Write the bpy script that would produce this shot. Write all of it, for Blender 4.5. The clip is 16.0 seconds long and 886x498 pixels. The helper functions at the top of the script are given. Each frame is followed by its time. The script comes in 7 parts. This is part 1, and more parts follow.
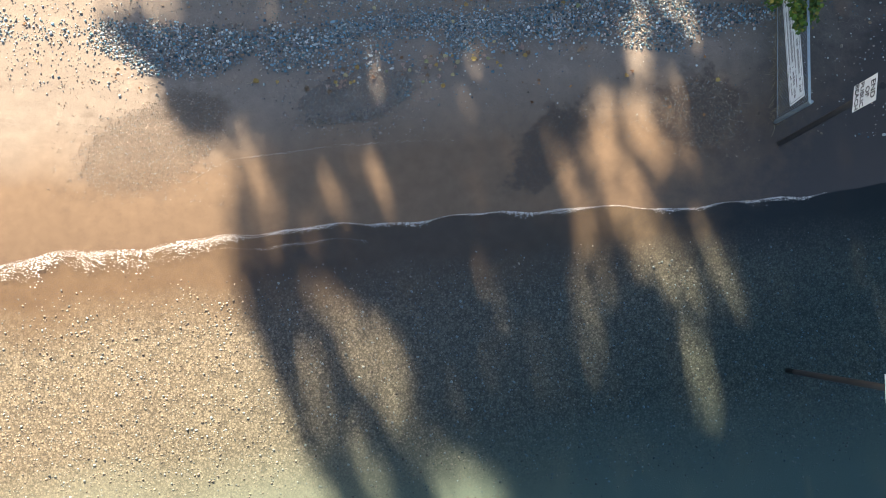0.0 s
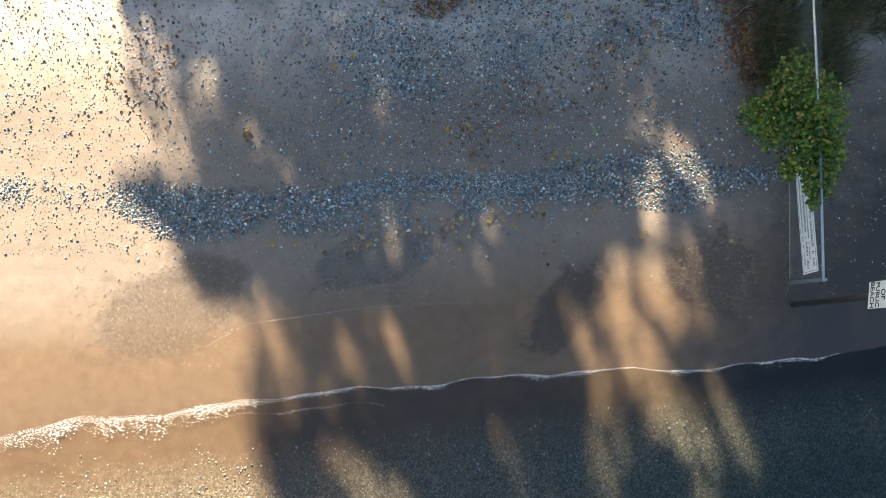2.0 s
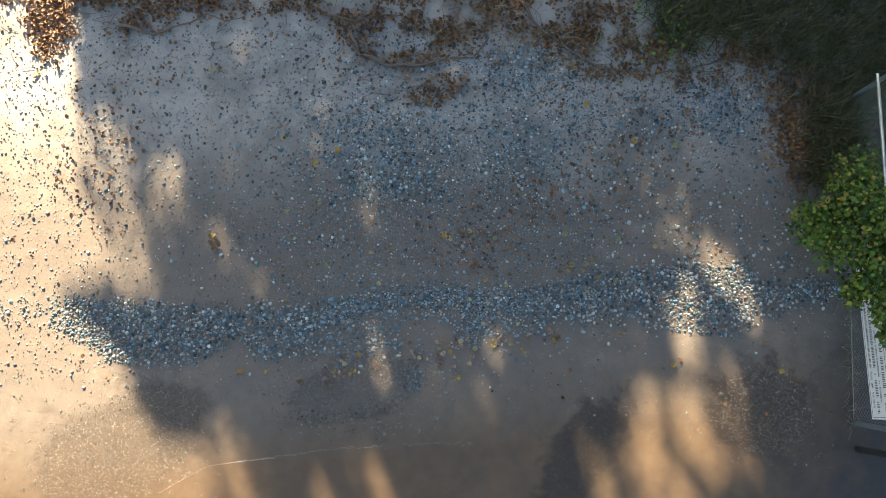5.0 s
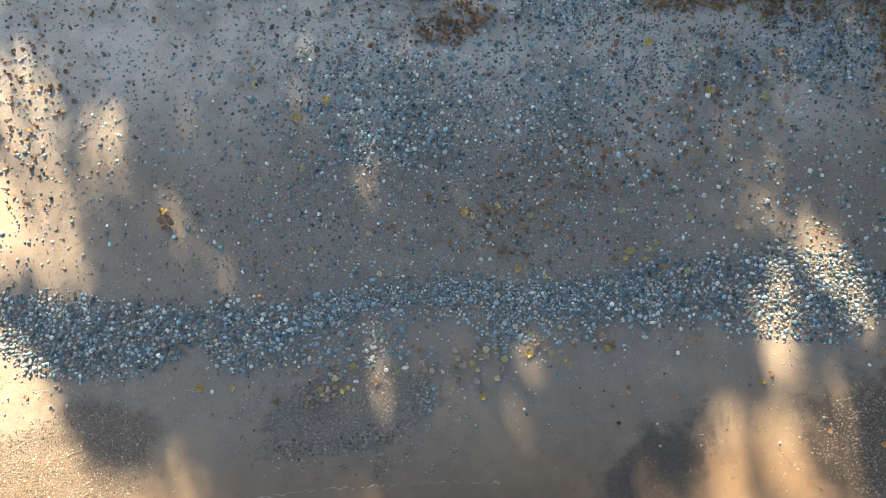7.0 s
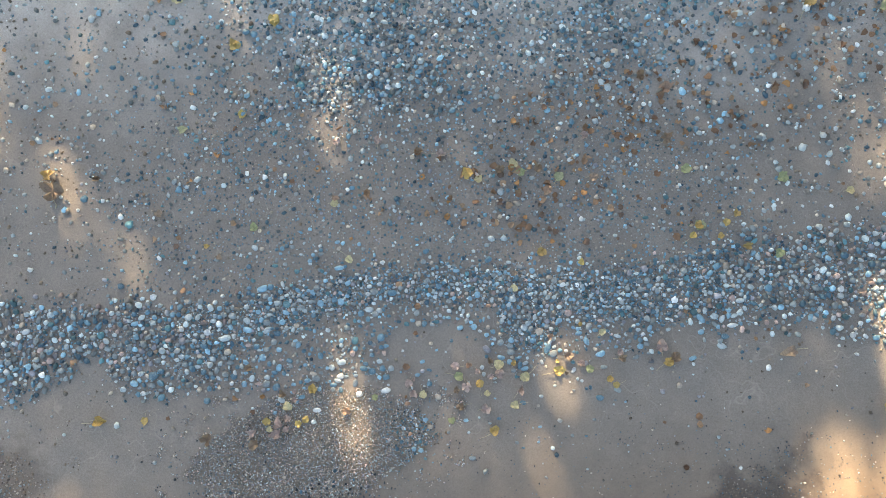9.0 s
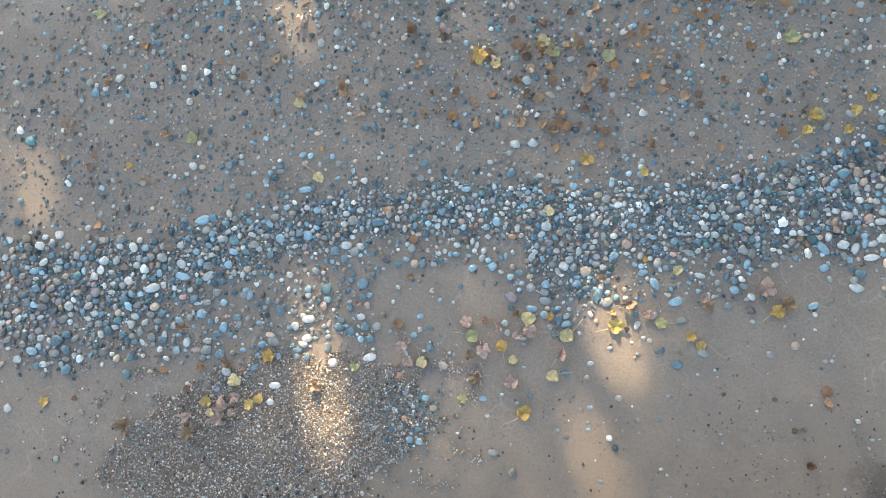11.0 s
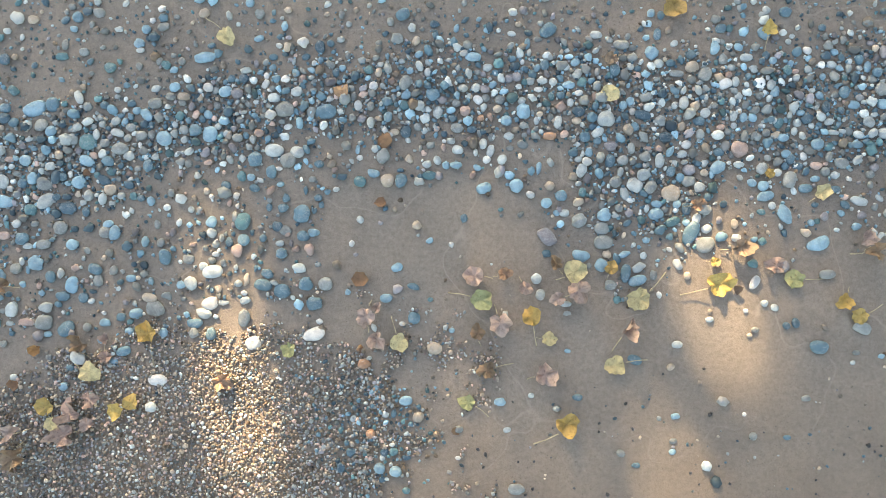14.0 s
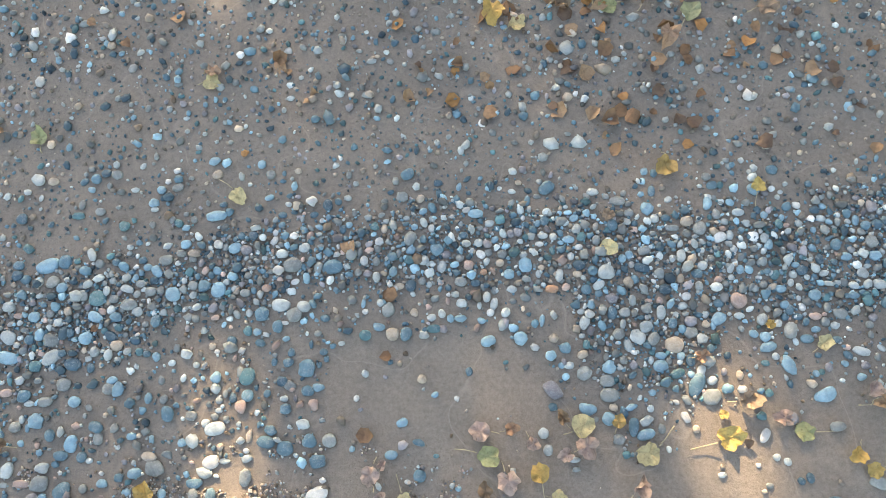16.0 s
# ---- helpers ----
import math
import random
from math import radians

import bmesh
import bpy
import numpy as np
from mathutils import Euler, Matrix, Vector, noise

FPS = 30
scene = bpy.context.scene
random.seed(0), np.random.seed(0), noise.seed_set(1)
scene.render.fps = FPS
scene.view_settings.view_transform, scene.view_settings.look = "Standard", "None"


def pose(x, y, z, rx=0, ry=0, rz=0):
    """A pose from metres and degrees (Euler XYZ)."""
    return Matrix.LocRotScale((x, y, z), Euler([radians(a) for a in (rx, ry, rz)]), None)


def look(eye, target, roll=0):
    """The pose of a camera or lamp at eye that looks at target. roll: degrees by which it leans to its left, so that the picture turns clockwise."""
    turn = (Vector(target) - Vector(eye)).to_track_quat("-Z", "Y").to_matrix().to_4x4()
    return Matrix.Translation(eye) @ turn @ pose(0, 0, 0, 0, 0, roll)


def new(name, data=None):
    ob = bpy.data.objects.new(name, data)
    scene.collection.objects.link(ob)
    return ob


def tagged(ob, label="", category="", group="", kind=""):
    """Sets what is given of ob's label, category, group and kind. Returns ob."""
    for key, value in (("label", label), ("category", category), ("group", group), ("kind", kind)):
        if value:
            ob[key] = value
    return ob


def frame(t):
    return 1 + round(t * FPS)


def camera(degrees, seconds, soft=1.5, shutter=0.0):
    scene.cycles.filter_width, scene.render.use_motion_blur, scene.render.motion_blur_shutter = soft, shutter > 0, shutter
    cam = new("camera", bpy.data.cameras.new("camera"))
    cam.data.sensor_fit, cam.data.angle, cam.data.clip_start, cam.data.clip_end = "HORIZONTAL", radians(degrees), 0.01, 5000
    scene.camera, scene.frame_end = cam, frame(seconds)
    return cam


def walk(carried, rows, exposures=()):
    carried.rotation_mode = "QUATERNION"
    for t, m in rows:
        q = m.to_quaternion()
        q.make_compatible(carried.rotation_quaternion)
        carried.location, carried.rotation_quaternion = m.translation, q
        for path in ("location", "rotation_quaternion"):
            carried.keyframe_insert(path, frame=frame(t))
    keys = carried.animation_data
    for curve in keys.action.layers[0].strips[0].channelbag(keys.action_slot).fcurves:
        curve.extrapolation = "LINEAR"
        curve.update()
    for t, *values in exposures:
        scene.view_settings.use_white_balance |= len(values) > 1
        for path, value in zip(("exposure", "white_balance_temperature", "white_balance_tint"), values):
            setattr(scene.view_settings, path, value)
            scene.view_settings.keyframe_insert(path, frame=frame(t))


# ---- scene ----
# The shore lies along x, the lake towards -y, the land towards +y; dry sand is at z = 0.
cam = camera(64.0, 16.0, 0.3)
PATH = [
    (0, (0.096, -3.357, 10.431), (0.099, -3.186, 8.438), 3.6),
    (0.5, (-0.117, -2.75, 10.538), (-0.1, -2.622, 8.542), 10.1),
    (1, (-0.168, -2.281, 10.588), (-0.157, -2.126, 8.594), 6.7),
    (1.5, (-0.182, -1.82, 10.632), (-0.179, -1.622, 8.642), 3.8),
    (2, (-0.321, -1.026, 10.723), (-0.307, -0.84, 8.732), 6.7),
    (2.5, (-0.342, -0.327, 10.749), (-0.33, -0.127, 8.759), 6.2),
    (3, (-0.291, 0.254, 10.751), (-0.288, 0.489, 8.765), 3.4),
    (3.2, (-0.225, 0.185, 10.739), (-0.231, 0.457, 8.758), 1.7),
    (5.3, (-0.086, 0.415, 9.018), (-0.127, 0.683, 7.036), -5.9),
    (5.5, (-0.149, 0.424, 8.853), (-0.186, 0.688, 6.871), -5.0),
    (6, (-0.223, 0.498, 8.291), (-0.265, 0.747, 6.307), -6.8),
    (6.5, (-0.325, 0.6, 7.725), (-0.361, 0.83, 5.739), -5.9),
    (7, (-0.354, 0.647, 7.159), (-0.385, 0.868, 5.171), -5.1),
    (7.5, (-0.344, 0.711, 6.593), (-0.376, 0.918, 4.604), -6.1),
    (8, (-0.327, 0.762, 6.079), (-0.361, 0.957, 4.089), -7.2),
    (8.5, (-0.325, 0.784, 5.591), (-0.359, 0.972, 3.601), -7.5),
    (8.7, (-0.326, 0.803, 5.404), (-0.359, 0.987, 3.413), -7.5),
    (10.8, (-0.09, 0.351, 3.704), (-0.274, 0.607, 1.729), -33.7),
    (11, (-0.107, 0.342, 3.598), (-0.283, 0.592, 1.622), -33.4),
    (11.5, (-0.151, 0.321, 3.289), (-0.312, 0.546, 1.308), -33.8),
    (12, (-0.19, 0.342, 2.994), (-0.341, 0.523, 1.008), -38.1),
    (12.5, (-0.245, 0.361, 2.712), (-0.377, 0.513, 0.722), -39.3),
    (13, (-0.272, 0.391, 2.414), (-0.387, 0.51, 0.421), -42.0),
    (13.5, (-0.273, 0.398, 2.206), (-0.381, 0.497, 0.211), -45.7),
    (14, (-0.279, 0.406, 2.181), (-0.381, 0.502, 0.186), -44.8),
    (14.5, (-0.272, 0.405, 2.189), (-0.377, 0.505, 0.194), -44.5),
    (15, (-0.272, 0.432, 2.192), (-0.378, 0.607, 0.203), -29.7),
    (15.5, (-0.28, 0.466, 2.2), (-0.391, 0.757, 0.224), -19.3),
    (16, (-0.301, 0.498, 2.218), (-0.405, 0.934, 0.269), -12.3),
]
EXPOSURES = [(0, 2.47, 6450, 12), (1.5, 2.51, 6550, 11), (3.2, 2.5, 6850, 9), (5.3, 2.46, 6950, 8), (7.2, 2.95, 7250, 8), (8.7, 3.45, 7400, 9), (10.8, 3.74, 8050, 11), (13, 3.8, 8550, 12), (14.5, 3.78, 8950, 12), (16, 3.75, 8500, 13)]
walk(cam, [(t, look(eye, target, roll)) for t, eye, target, roll in PATH], EXPOSURES)

# ---- sky and sun ----
SUN_UP = 25.0
TO_SUN = Vector((-0.30, 1.0, math.tan(radians(SUN_UP)) * 1.04)).normalized()
world = bpy.data.worlds.new("sky")
scene.world = world
world.use_nodes = True
sky = world.node_tree.nodes.new("ShaderNodeTexSky")
sky.sky_type, sky.sun_disc = "NISHITA", False
sky.sun_elevation, sky.sun_rotation = radians(SUN_UP), math.atan2(TO_SUN.x, TO_SUN.y)
world.node_tree.links.new(sky.outputs[0], world.node_tree.nodes["Background"].inputs[0])
world.node_tree.nodes["Background"].inputs[1].default_value = 0.047
lamp = bpy.data.lights.new("sun", "SUN")
lamp.energy, lamp.angle, lamp.color = 5.0, radians(0.53), (1.0, 0.82, 0.59)
sun = new("sun", lamp)
sun.matrix_world = look(TO_SUN * 60, (0, 0, 0))


# ---- materials ----
class Nodes:
    """A node material under construction."""

    def __init__(self, name, rough=0.8):
        self.mat = bpy.data.materials.new(name)
        self.mat.use_nodes = True
        self.tree = self.mat.node_tree
        self.bsdf = self.tree.nodes["Principled BSDF"]
        self.bsdf.inputs["Roughness"].default_value = rough
        self.geo = self.tree.nodes.new("ShaderNodeNewGeometry")
        self.pos = self.geo.outputs["Position"]

    def link(self, a, b):
        self.tree.links.new(a, b)

    def set(self, socket, value):
        if isinstance(value, bpy.types.NodeSocket):
            self.link(value, socket)
        elif isinstance(value, tuple) and len(value) == 3 and socket.type == "RGBA":
            socket.default_value = (*value, 1)
        else:
            socket.default_value = value

    def math(self, op, a, b=0.0, c=0.0, clamp=False):
        n = self.tree.nodes.new("ShaderNodeMath")
        n.operation, n.use_clamp = op, clamp
        for s, v in zip(n.inputs, (a, b, c)):
            self.set(s, v)
        return n.outputs[0]

    def noise(self, scale, detail=4.0, rough=0.55, vector=None, colour=False):
        n = self.tree.nodes.new("ShaderNodeTexNoise")
        self.link(vector or self.pos, n.inputs["Vector"])
        n.inputs["Scale"].default_value, n.inputs["Detail"].default_value, n.inputs["Roughness"].default_value = scale, detail, rough
        return n.outputs["Color" if colour else "Fac"]

    def cells(self, scale, out="Distance", feature="F1"):
        n = self.tree.nodes.new("ShaderNodeTexVoronoi")
        n.feature = feature
        self.link(self.pos, n.inputs["Vector"])
        n.inputs["Scale"].default_value = scale
        return n.outputs[out]

    def ramp(self, fac, *stops):
        n = self.tree.nodes.new("ShaderNodeValToRGB")
        self.set(n.inputs[0], fac)
        e = n.color_ramp.elements
        while len(e) < len(stops):
            e.new(0.5)
        for el, (at, c) in zip(e, stops):
            el.position, el.color = at, (*(c if isinstance(c, tuple) else (c, c, c)), 1)
        return n.outputs[0]

    def steps(self, fac, *colours):
        n = self.tree.nodes.new("ShaderNodeValToRGB")
        self.set(n.inputs[0], fac)
        n.color_ramp.interpolation = "CONSTANT"
        e = n.color_ramp.elements
        while len(e) < len(colours):
            e.new(0.5)
        for i, c in enumerate(colours):
            e[i].position, e[i].color = i / len(colours), (*c, 1)
        return n.outputs[0]

    def mix(self, fac, a, b, how="MIX"):
        n = self.tree.nodes.new("ShaderNodeMix")
        n.data_type, n.blend_type = "RGBA", how
        for s, v in ((n.inputs[0], fac), (n.inputs[6], a), (n.inputs[7], b)):
            self.set(s, v)
        return n.outputs[2]

    def axis(self, name):
        n = self.tree.nodes.new("ShaderNodeSeparateXYZ")
        self.link(self.pos, n.inputs[0])
        return n.outputs[name]

    def bump(self, height, strength, distance):
        n = self.tree.nodes.new("ShaderNodeBump")
        n.inputs["Strength"].default_value, n.inputs["Distance"].default_value = strength, distance
        self.link(height, n.inputs["Height"])
        self.link(n.outputs[0], self.bsdf.inputs["Normal"])

    def done(self, colour, rough=None):
        self.set(self.bsdf.inputs["Base Color"], colour)
        if rough is not None:
            self.set(self.bsdf.inputs["Roughness"], rough)
        return self.mat


def sand_material():
    m = Nodes("beach_sand", 0.85)
    x, y = m.axis("X"), m.axis("Y")
    warp = m.math("SUBTRACT", m.noise(0.9, 3), 0.5)
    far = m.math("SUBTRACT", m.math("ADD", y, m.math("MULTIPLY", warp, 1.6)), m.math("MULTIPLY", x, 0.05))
    shore = m.math("SUBTRACT", m.math("ADD", y, m.math("MULTIPLY", warp, 0.7)), m.math("MULTIPLY", x, 0.16))
    grain = m.noise(420, 2, 0.7)
    mottled = m.noise(5.0, 6, 0.62)
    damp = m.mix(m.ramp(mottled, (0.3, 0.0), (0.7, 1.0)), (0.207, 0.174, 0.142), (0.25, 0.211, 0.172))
    dry = m.mix(m.ramp(mottled, (0.3, 0.0), (0.7, 1.0)), (0.40, 0.36, 0.31), (0.52, 0.47, 0.41))
    wet = m.mix(m.ramp(mottled, (0.3, 0.0), (0.7, 1.0)), (0.146, 0.099, 0.061), (0.184, 0.126, 0.077))
    stony = m.ramp(m.cells(34, "Color"), (0.15, 0.55), (0.5, 0.95), (0.85, 1.35))
    joints = m.ramp(m.cells(34), (0.35, 1.0), (0.62, 0.6))
    lakebed = m.mix(m.ramp(m.noise(9, 4, 0.7), (0.35, 0.0), (0.65, 1.0)), (0.235, 0.20, 0.147), (0.325, 0.278, 0.203))
    lakebed = m.mix(0.9, m.mix(0.85, lakebed, stony, "MULTIPLY"), joints, "MULTIPLY")
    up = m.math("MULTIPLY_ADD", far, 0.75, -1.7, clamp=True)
    patches = m.ramp(m.noise(1.1, 5, 0.6), (0.38, 0.62), (0.5, 0.95), (0.64, 1.18))
    dry = m.mix(0.9, dry, patches, "MULTIPLY")
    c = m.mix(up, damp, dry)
    low = m.math("MULTIPLY_ADD", shore, -0.95, 0.1, clamp=True)
    c = m.mix(low, c, wet)
    # ground under the gravel patches, dark with damp grit
    stain = None
    ragged = m.math("MULTIPLY", m.math("SUBTRACT", m.noise(2.6, 6, 0.7), 0.5), 2.4)
    for cx, cy, rx, ry, turn, dark in ((1.62, -0.85, 0.45, 0.95, -32, 1.0), (3.9, -0.2, 0.75, 0.66, 0, 1.0), (-4.35, -1.15, 1.35, 0.85, 20, 0.42), (-3.75, -0.6, 0.66, 0.45, 0, 0.55)):
        a, b = math.cos(radians(turn)), math.sin(radians(turn))
        dx, dy = m.math("SUBTRACT", x, cx), m.math("SUBTRACT", y, cy)
        u = m.math("DIVIDE", m.math("ADD", m.math("MULTIPLY", dx, a), m.math("MULTIPLY", dy, b)), rx)
        v = m.math("DIVIDE", m.math("SUBTRACT", m.math("MULTIPLY", dy, a), m.math("MULTIPLY", dx, b)), ry)
        out = m.math("SQRT", m.math("ADD", m.math("MULTIPLY", u, u), m.math("MULTIPLY", v, v)))
        one = m.math("MULTIPLY", m.math("SUBTRACT", m.math("ADD", 1.0, ragged), out), 3.0, clamp=True)
        one = m.math("MULTIPLY", one, dark)
        stain = one if stain is None else m.math("MAXIMUM", stain, one)
    # sand blends to near-black towards +x and the lake, with a ragged edge
    dark_right = m.math("MULTIPLY", m.math("ADD", m.math("MULTIPLY_ADD", x, 0.8, -3.1), m.math("ADD", m.math("MULTIPLY", y, -0.5), ragged)), 0.6, clamp=True)
    c = m.mix(m.math("MULTIPLY", dark_right, 0.88), c, (0.046, 0.044, 0.045))
    c = m.mix(m.math("MULTIPLY", stain, 0.72), c, (0.085, 0.062, 0.045))
    deep = m.math("MULTIPLY_ADD", shore, -1.2, -3.05, clamp=True)
    c = m.mix(deep, c, lakebed)
    c = m.mix(m.math("MULTIPLY_ADD", shore, -0.7, -3.5, clamp=True), c, (0.30, 0.31, 0.24))
    inland = m.math("MULTIPLY_ADD", far, 0.8, -5.4, clamp=True)
    c = m.mix(inland, c, m.mix(m.noise(14, 5, 0.7), (0.05, 0.055, 0.022), (0.12, 0.10, 0.055)))
    speck = m.ramp(grain, (0.32, 0.7), (0.5, 1.0), (0.72, 1.2))
    c = m.mix(0.8, c, speck, "MULTIPLY")
    dots = m.ramp(m.cells(95), (0.10, 0.35), (0.2, 1.0))
    thin = m.ramp(m.noise(2.3, 4), (0.42, 0.0), (0.62, 0.8))
    c = m.mix(m.math("MULTIPLY", thin, m.math("SUBTRACT", 1.0, low)), c, m.mix(1.0, c, dots, "MULTIPLY"))
    grit = m.ramp(m.noise(75, 4, 0.7), (0.32, 0.80), (0.5, 1.0), (0.66, 1.15))
    c = m.mix(m.math("MULTIPLY_ADD", low, -0.6, 0.9), c, m.mix(1.0, c, grit, "MULTIPLY"))
    trace = m.ramp(m.noise(1.6, 3, 0.5), (0.4965, 0.0), (0.5, 0.22), (0.5035, 0.0))
    c = m.mix(m.math("MULTIPLY", trace, m.math("MULTIPLY_ADD", m.math("MAXIMUM", up, m.math("MULTIPLY", low, 2.5)), -1.0, 1.0, clamp=True)), c, (0.46, 0.40, 0.33))
    rough = m.math("MULTIPLY_ADD", low, -0.4, 0.9)
    h = m.math("ADD", m.math("MULTIPLY", m.noise(160, 3, 0.7), 0.35), m.math("MULTIPLY", m.noise(17, 5, 0.6), m.math("MULTIPLY_ADD", low, -0.45, 0.55)))
    m.bump(h, 0.5, 0.012)
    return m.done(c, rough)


STONE = {
    "blue": (0.09, 0.175, 0.215), "deep": (0.045, 0.095, 0.125), "pale": (0.36, 0.40, 0.39), "white": (0.50, 0.505, 0.48),
    "grey": (0.215, 0.235, 0.225), "violet": (0.235, 0.225, 0.235), "tan": (0.37, 0.305, 0.235), "pink": (0.42, 0.30, 0.25),
    "rust": (0.36, 0.20, 0.12), "umber": (0.18, 0.13, 0.09), "clay": (0.25, 0.21, 0.17), "dark": (0.045, 0.045, 0.047), "sky": (0.19, 0.325, 0.385), "teal": (0.07, 0.165, 0.18),
}


def stones_material(name, *colours, rough=0.62, lift=1.7):
    m = Nodes(name, rough)
    r = m.geo.outputs["Random Per Island"]
    c = m.steps(r, *[STONE[k] for k in colours])
    r2 = m.math("FRACT", m.math("MULTIPLY", r, 91.7))
    c = m.mix(1.0, c, m.ramp(r2, (0.0, 0.42), (0.55, 1.0), (1.0, lift)), "MULTIPLY")
    c = m.mix(0.6, c, m.ramp(m.noise(70, 4, 0.65), (0.3, 0.72), (0.7, 1.2)), "MULTIPLY")
    c = m.mix(0.35, c, m.ramp(m.noise(900, 2, 0.6), (0.35, 0.7), (0.65, 1.3)), "MULTIPLY")
    m.bump(m.noise(350, 3, 0.6), 0.25, 0.002)
    return m.done(c)


def cobble_material(key):
    m = Nodes("cobble_" + key, 0.58)
    info = m.tree.nodes.new("ShaderNodeObjectInfo")
    offset = m.tree.nodes.new("ShaderNodeVectorMath")
    offset.operation = "ADD"
    m.link(m.pos, offset.inputs[0])
    m.link(info.outputs["Random"], offset.inputs[1])
    v = offset.outputs[0]
    c = m.mix(1.0, STONE[key], m.ramp(info.outputs["Random"], (0.0, 0.82), (1.0, 1.2)), "MULTIPLY")
    c = m.mix(0.75, c, m.ramp(m.noise(42, 6, 0.68, v), (0.3, 0.62), (0.52, 1.0), (0.72, 1.3)), "MULTIPLY")
    c = m.mix(0.4, c, m.ramp(m.noise(1100, 2, 0.6, v), (0.35, 0.65), (0.65, 1.35)), "MULTIPLY")
    veins = m.ramp(m.noise(24, 5, 0.75, v), (0.485, 0.0), (0.5, 0.35), (0.515, 0.0))
    c = m.mix(veins, c, (0.55, 0.55, 0.53))
    m.bump(m.noise(300, 4, 0.65, v), 0.3, 0.002)
    return m.done(c, m.ramp(m.noise(60, 3, 0.6, v), (0.3, 0.48), (0.7, 0.72)))


def leafy_material(name, colours, random="island", rough=0.6):
    m = Nodes(name, rough)
    if random == "island":
        r = m.geo.outputs["Random Per Island"]
    else:
        r = m.tree.nodes.new("ShaderNodeObjectInfo").outputs["Random"]
    c = m.steps(r, *colours)
    c = m.mix(0.8, c, m.ramp(m.noise(75, 5, 0.65), (0.3, 0.55), (0.5, 1.0), (0.75, 1.25)), "MULTIPLY")
    c = m.mix(m.ramp(m.noise(140, 3, 0.6), (0.62, 0.0), (0.70, 0.7)), c, (0.10, 0.05, 0.025))
    m.bump(m.noise(220, 3, 0.6), 0.4, 0.003)
    return m.done(c)


def wood_material(name, a, b):
    m = Nodes(name, 0.8)
    c = m.mix(m.noise(60, 5, 0.65), a, b)
    c = m.mix(0.6, c, m.ramp(m.noise(9, 4), (0.3, 0.55), (0.7, 1.2)), "MULTIPLY")
    m.bump(m.noise(180, 4, 0.6), 0.5, 0.004)
    return m.done(c)


def metal_material(name, colour, rough=0.42, metallic=0.85):
    m = Nodes(name, rough)
    m.bsdf.inputs["Metallic"].default_value = metallic
    c = m.mix(0.5, colour, m.ramp(m.noise(35, 5, 0.65), (0.3, 0.55), (0.7, 1.2)), "MULTIPLY")
    return m.done(c, m.ramp(m.noise(50, 4), (0.3, rough - 0.1), (0.7, rough + 0.2)))


def paint_material(name, colour, rough=0.5):
    m = Nodes(name, rough)
    c = m.mix(0.5, colour, m.ramp(m.noise(14, 6, 0.7), (0.3, 0.78), (0.65, 1.05)), "MULTIPLY")
    return m.done(c)


def water_material():
    m = Nodes("lake_water", 0.03)
    t = m.tree
    clear, gloss = t.nodes.new("ShaderNodeBsdfTransparent"), t.nodes.new("ShaderNodeBsdfGlossy")
    # the clear water's tint loses more red further from the shore and towards +x
    offshore = m.math("SUBTRACT", m.math("MULTIPLY", m.axis("X"), 0.58), m.math("ADD", m.axis("Y"), 2.35))
    m.link(m.ramp(m.math("MULTIPLY", offshore, 0.25, clamp=True), (0.0, (0.97, 0.99, 0.99)), (0.5, (0.80, 0.90, 0.92)), (1.0, (0.56, 0.75, 0.79))), clear.inputs[0])
    gloss.inputs["Roughness"].default_value = 0.04
    fresnel, join, bump = t.nodes.new("ShaderNodeFresnel"), t.nodes.new("ShaderNodeMixShader"), t.nodes.new("ShaderNodeBump")
    fresnel.inputs["IOR"].default_value = 1.33
    m.link(m.math("ADD", m.noise(3.5, 3), m.math("MULTIPLY", m.noise(16, 2), 0.3)), bump.inputs["Height"])
    bump.inputs["Strength"].default_value, bump.inputs["Distance"].default_value = 0.5, 0.05
    m.link(bump.outputs[0], gloss.inputs["Normal"])
    m.link(bump.outputs[0], fresnel.inputs["Normal"])
    m.link(fresnel.outputs[0], join.inputs[0])
    m.link(clear.outputs[0], join.inputs[1])
    m.link(gloss.outputs[0], join.inputs[2])
    m.link(join.outputs[0], t.nodes["Material Output"].inputs["Surface"])
    return m.mat


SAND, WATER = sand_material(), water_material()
BAND_STONES = stones_material("band_stones", "blue", "grey", "sky", "deep", "pale", "pale", "blue", "pale", "sky", "teal", "violet", "grey", "sky", "pale", "pink", "pale", "blue", "white", "grey", "tan", lift=1.7)
LOOSE_STONES = stones_material("loose_stones", "grey", "clay", "tan", "pale", "clay", "violet", "grey", "pale", "deep", "umber", "grey", "white", lift=1.5)
GRAVEL = stones_material("fine_gravel", "clay", "grey", "violet", "clay", "tan", "pink", "tan", "grey", "clay", "pink", "pale", "umber", "grey", "pale", "tan", "violet", lift=1.8)
PACKED_STONES = stones_material("packed_stones", "deep", "blue", "grey", "teal", "clay", "blue", "umber", "grey", "sky", "pale")
PATCH_GRAVEL = stones_material("patch_gravel", "umber", "clay", "umber", "tan", "umber", "clay", "grey", lift=1.3)
DARK_GRAVEL = stones_material("dark_gravel", "dark", "umber", "deep", "umber", "dark", "clay")
DEBRIS = stones_material("dark_debris", "umber", "clay", "clay", "umber", "umber", "violet", rough=0.8, lift=1.2)
UPPER_STONES = stones_material("upper_stones", "grey", "pale", "blue", "grey", "deep", "pale", "pale", "grey", "teal", "grey", "sky", "sky", "white", "tan", "blue", "pale", lift=1.7)
MID_STONES = stones_material("mid_stones", "grey", "blue", "clay", "violet", "deep", "grey", "sky", "tan", "blue", "pale", "grey", "teal", lift=1.6)
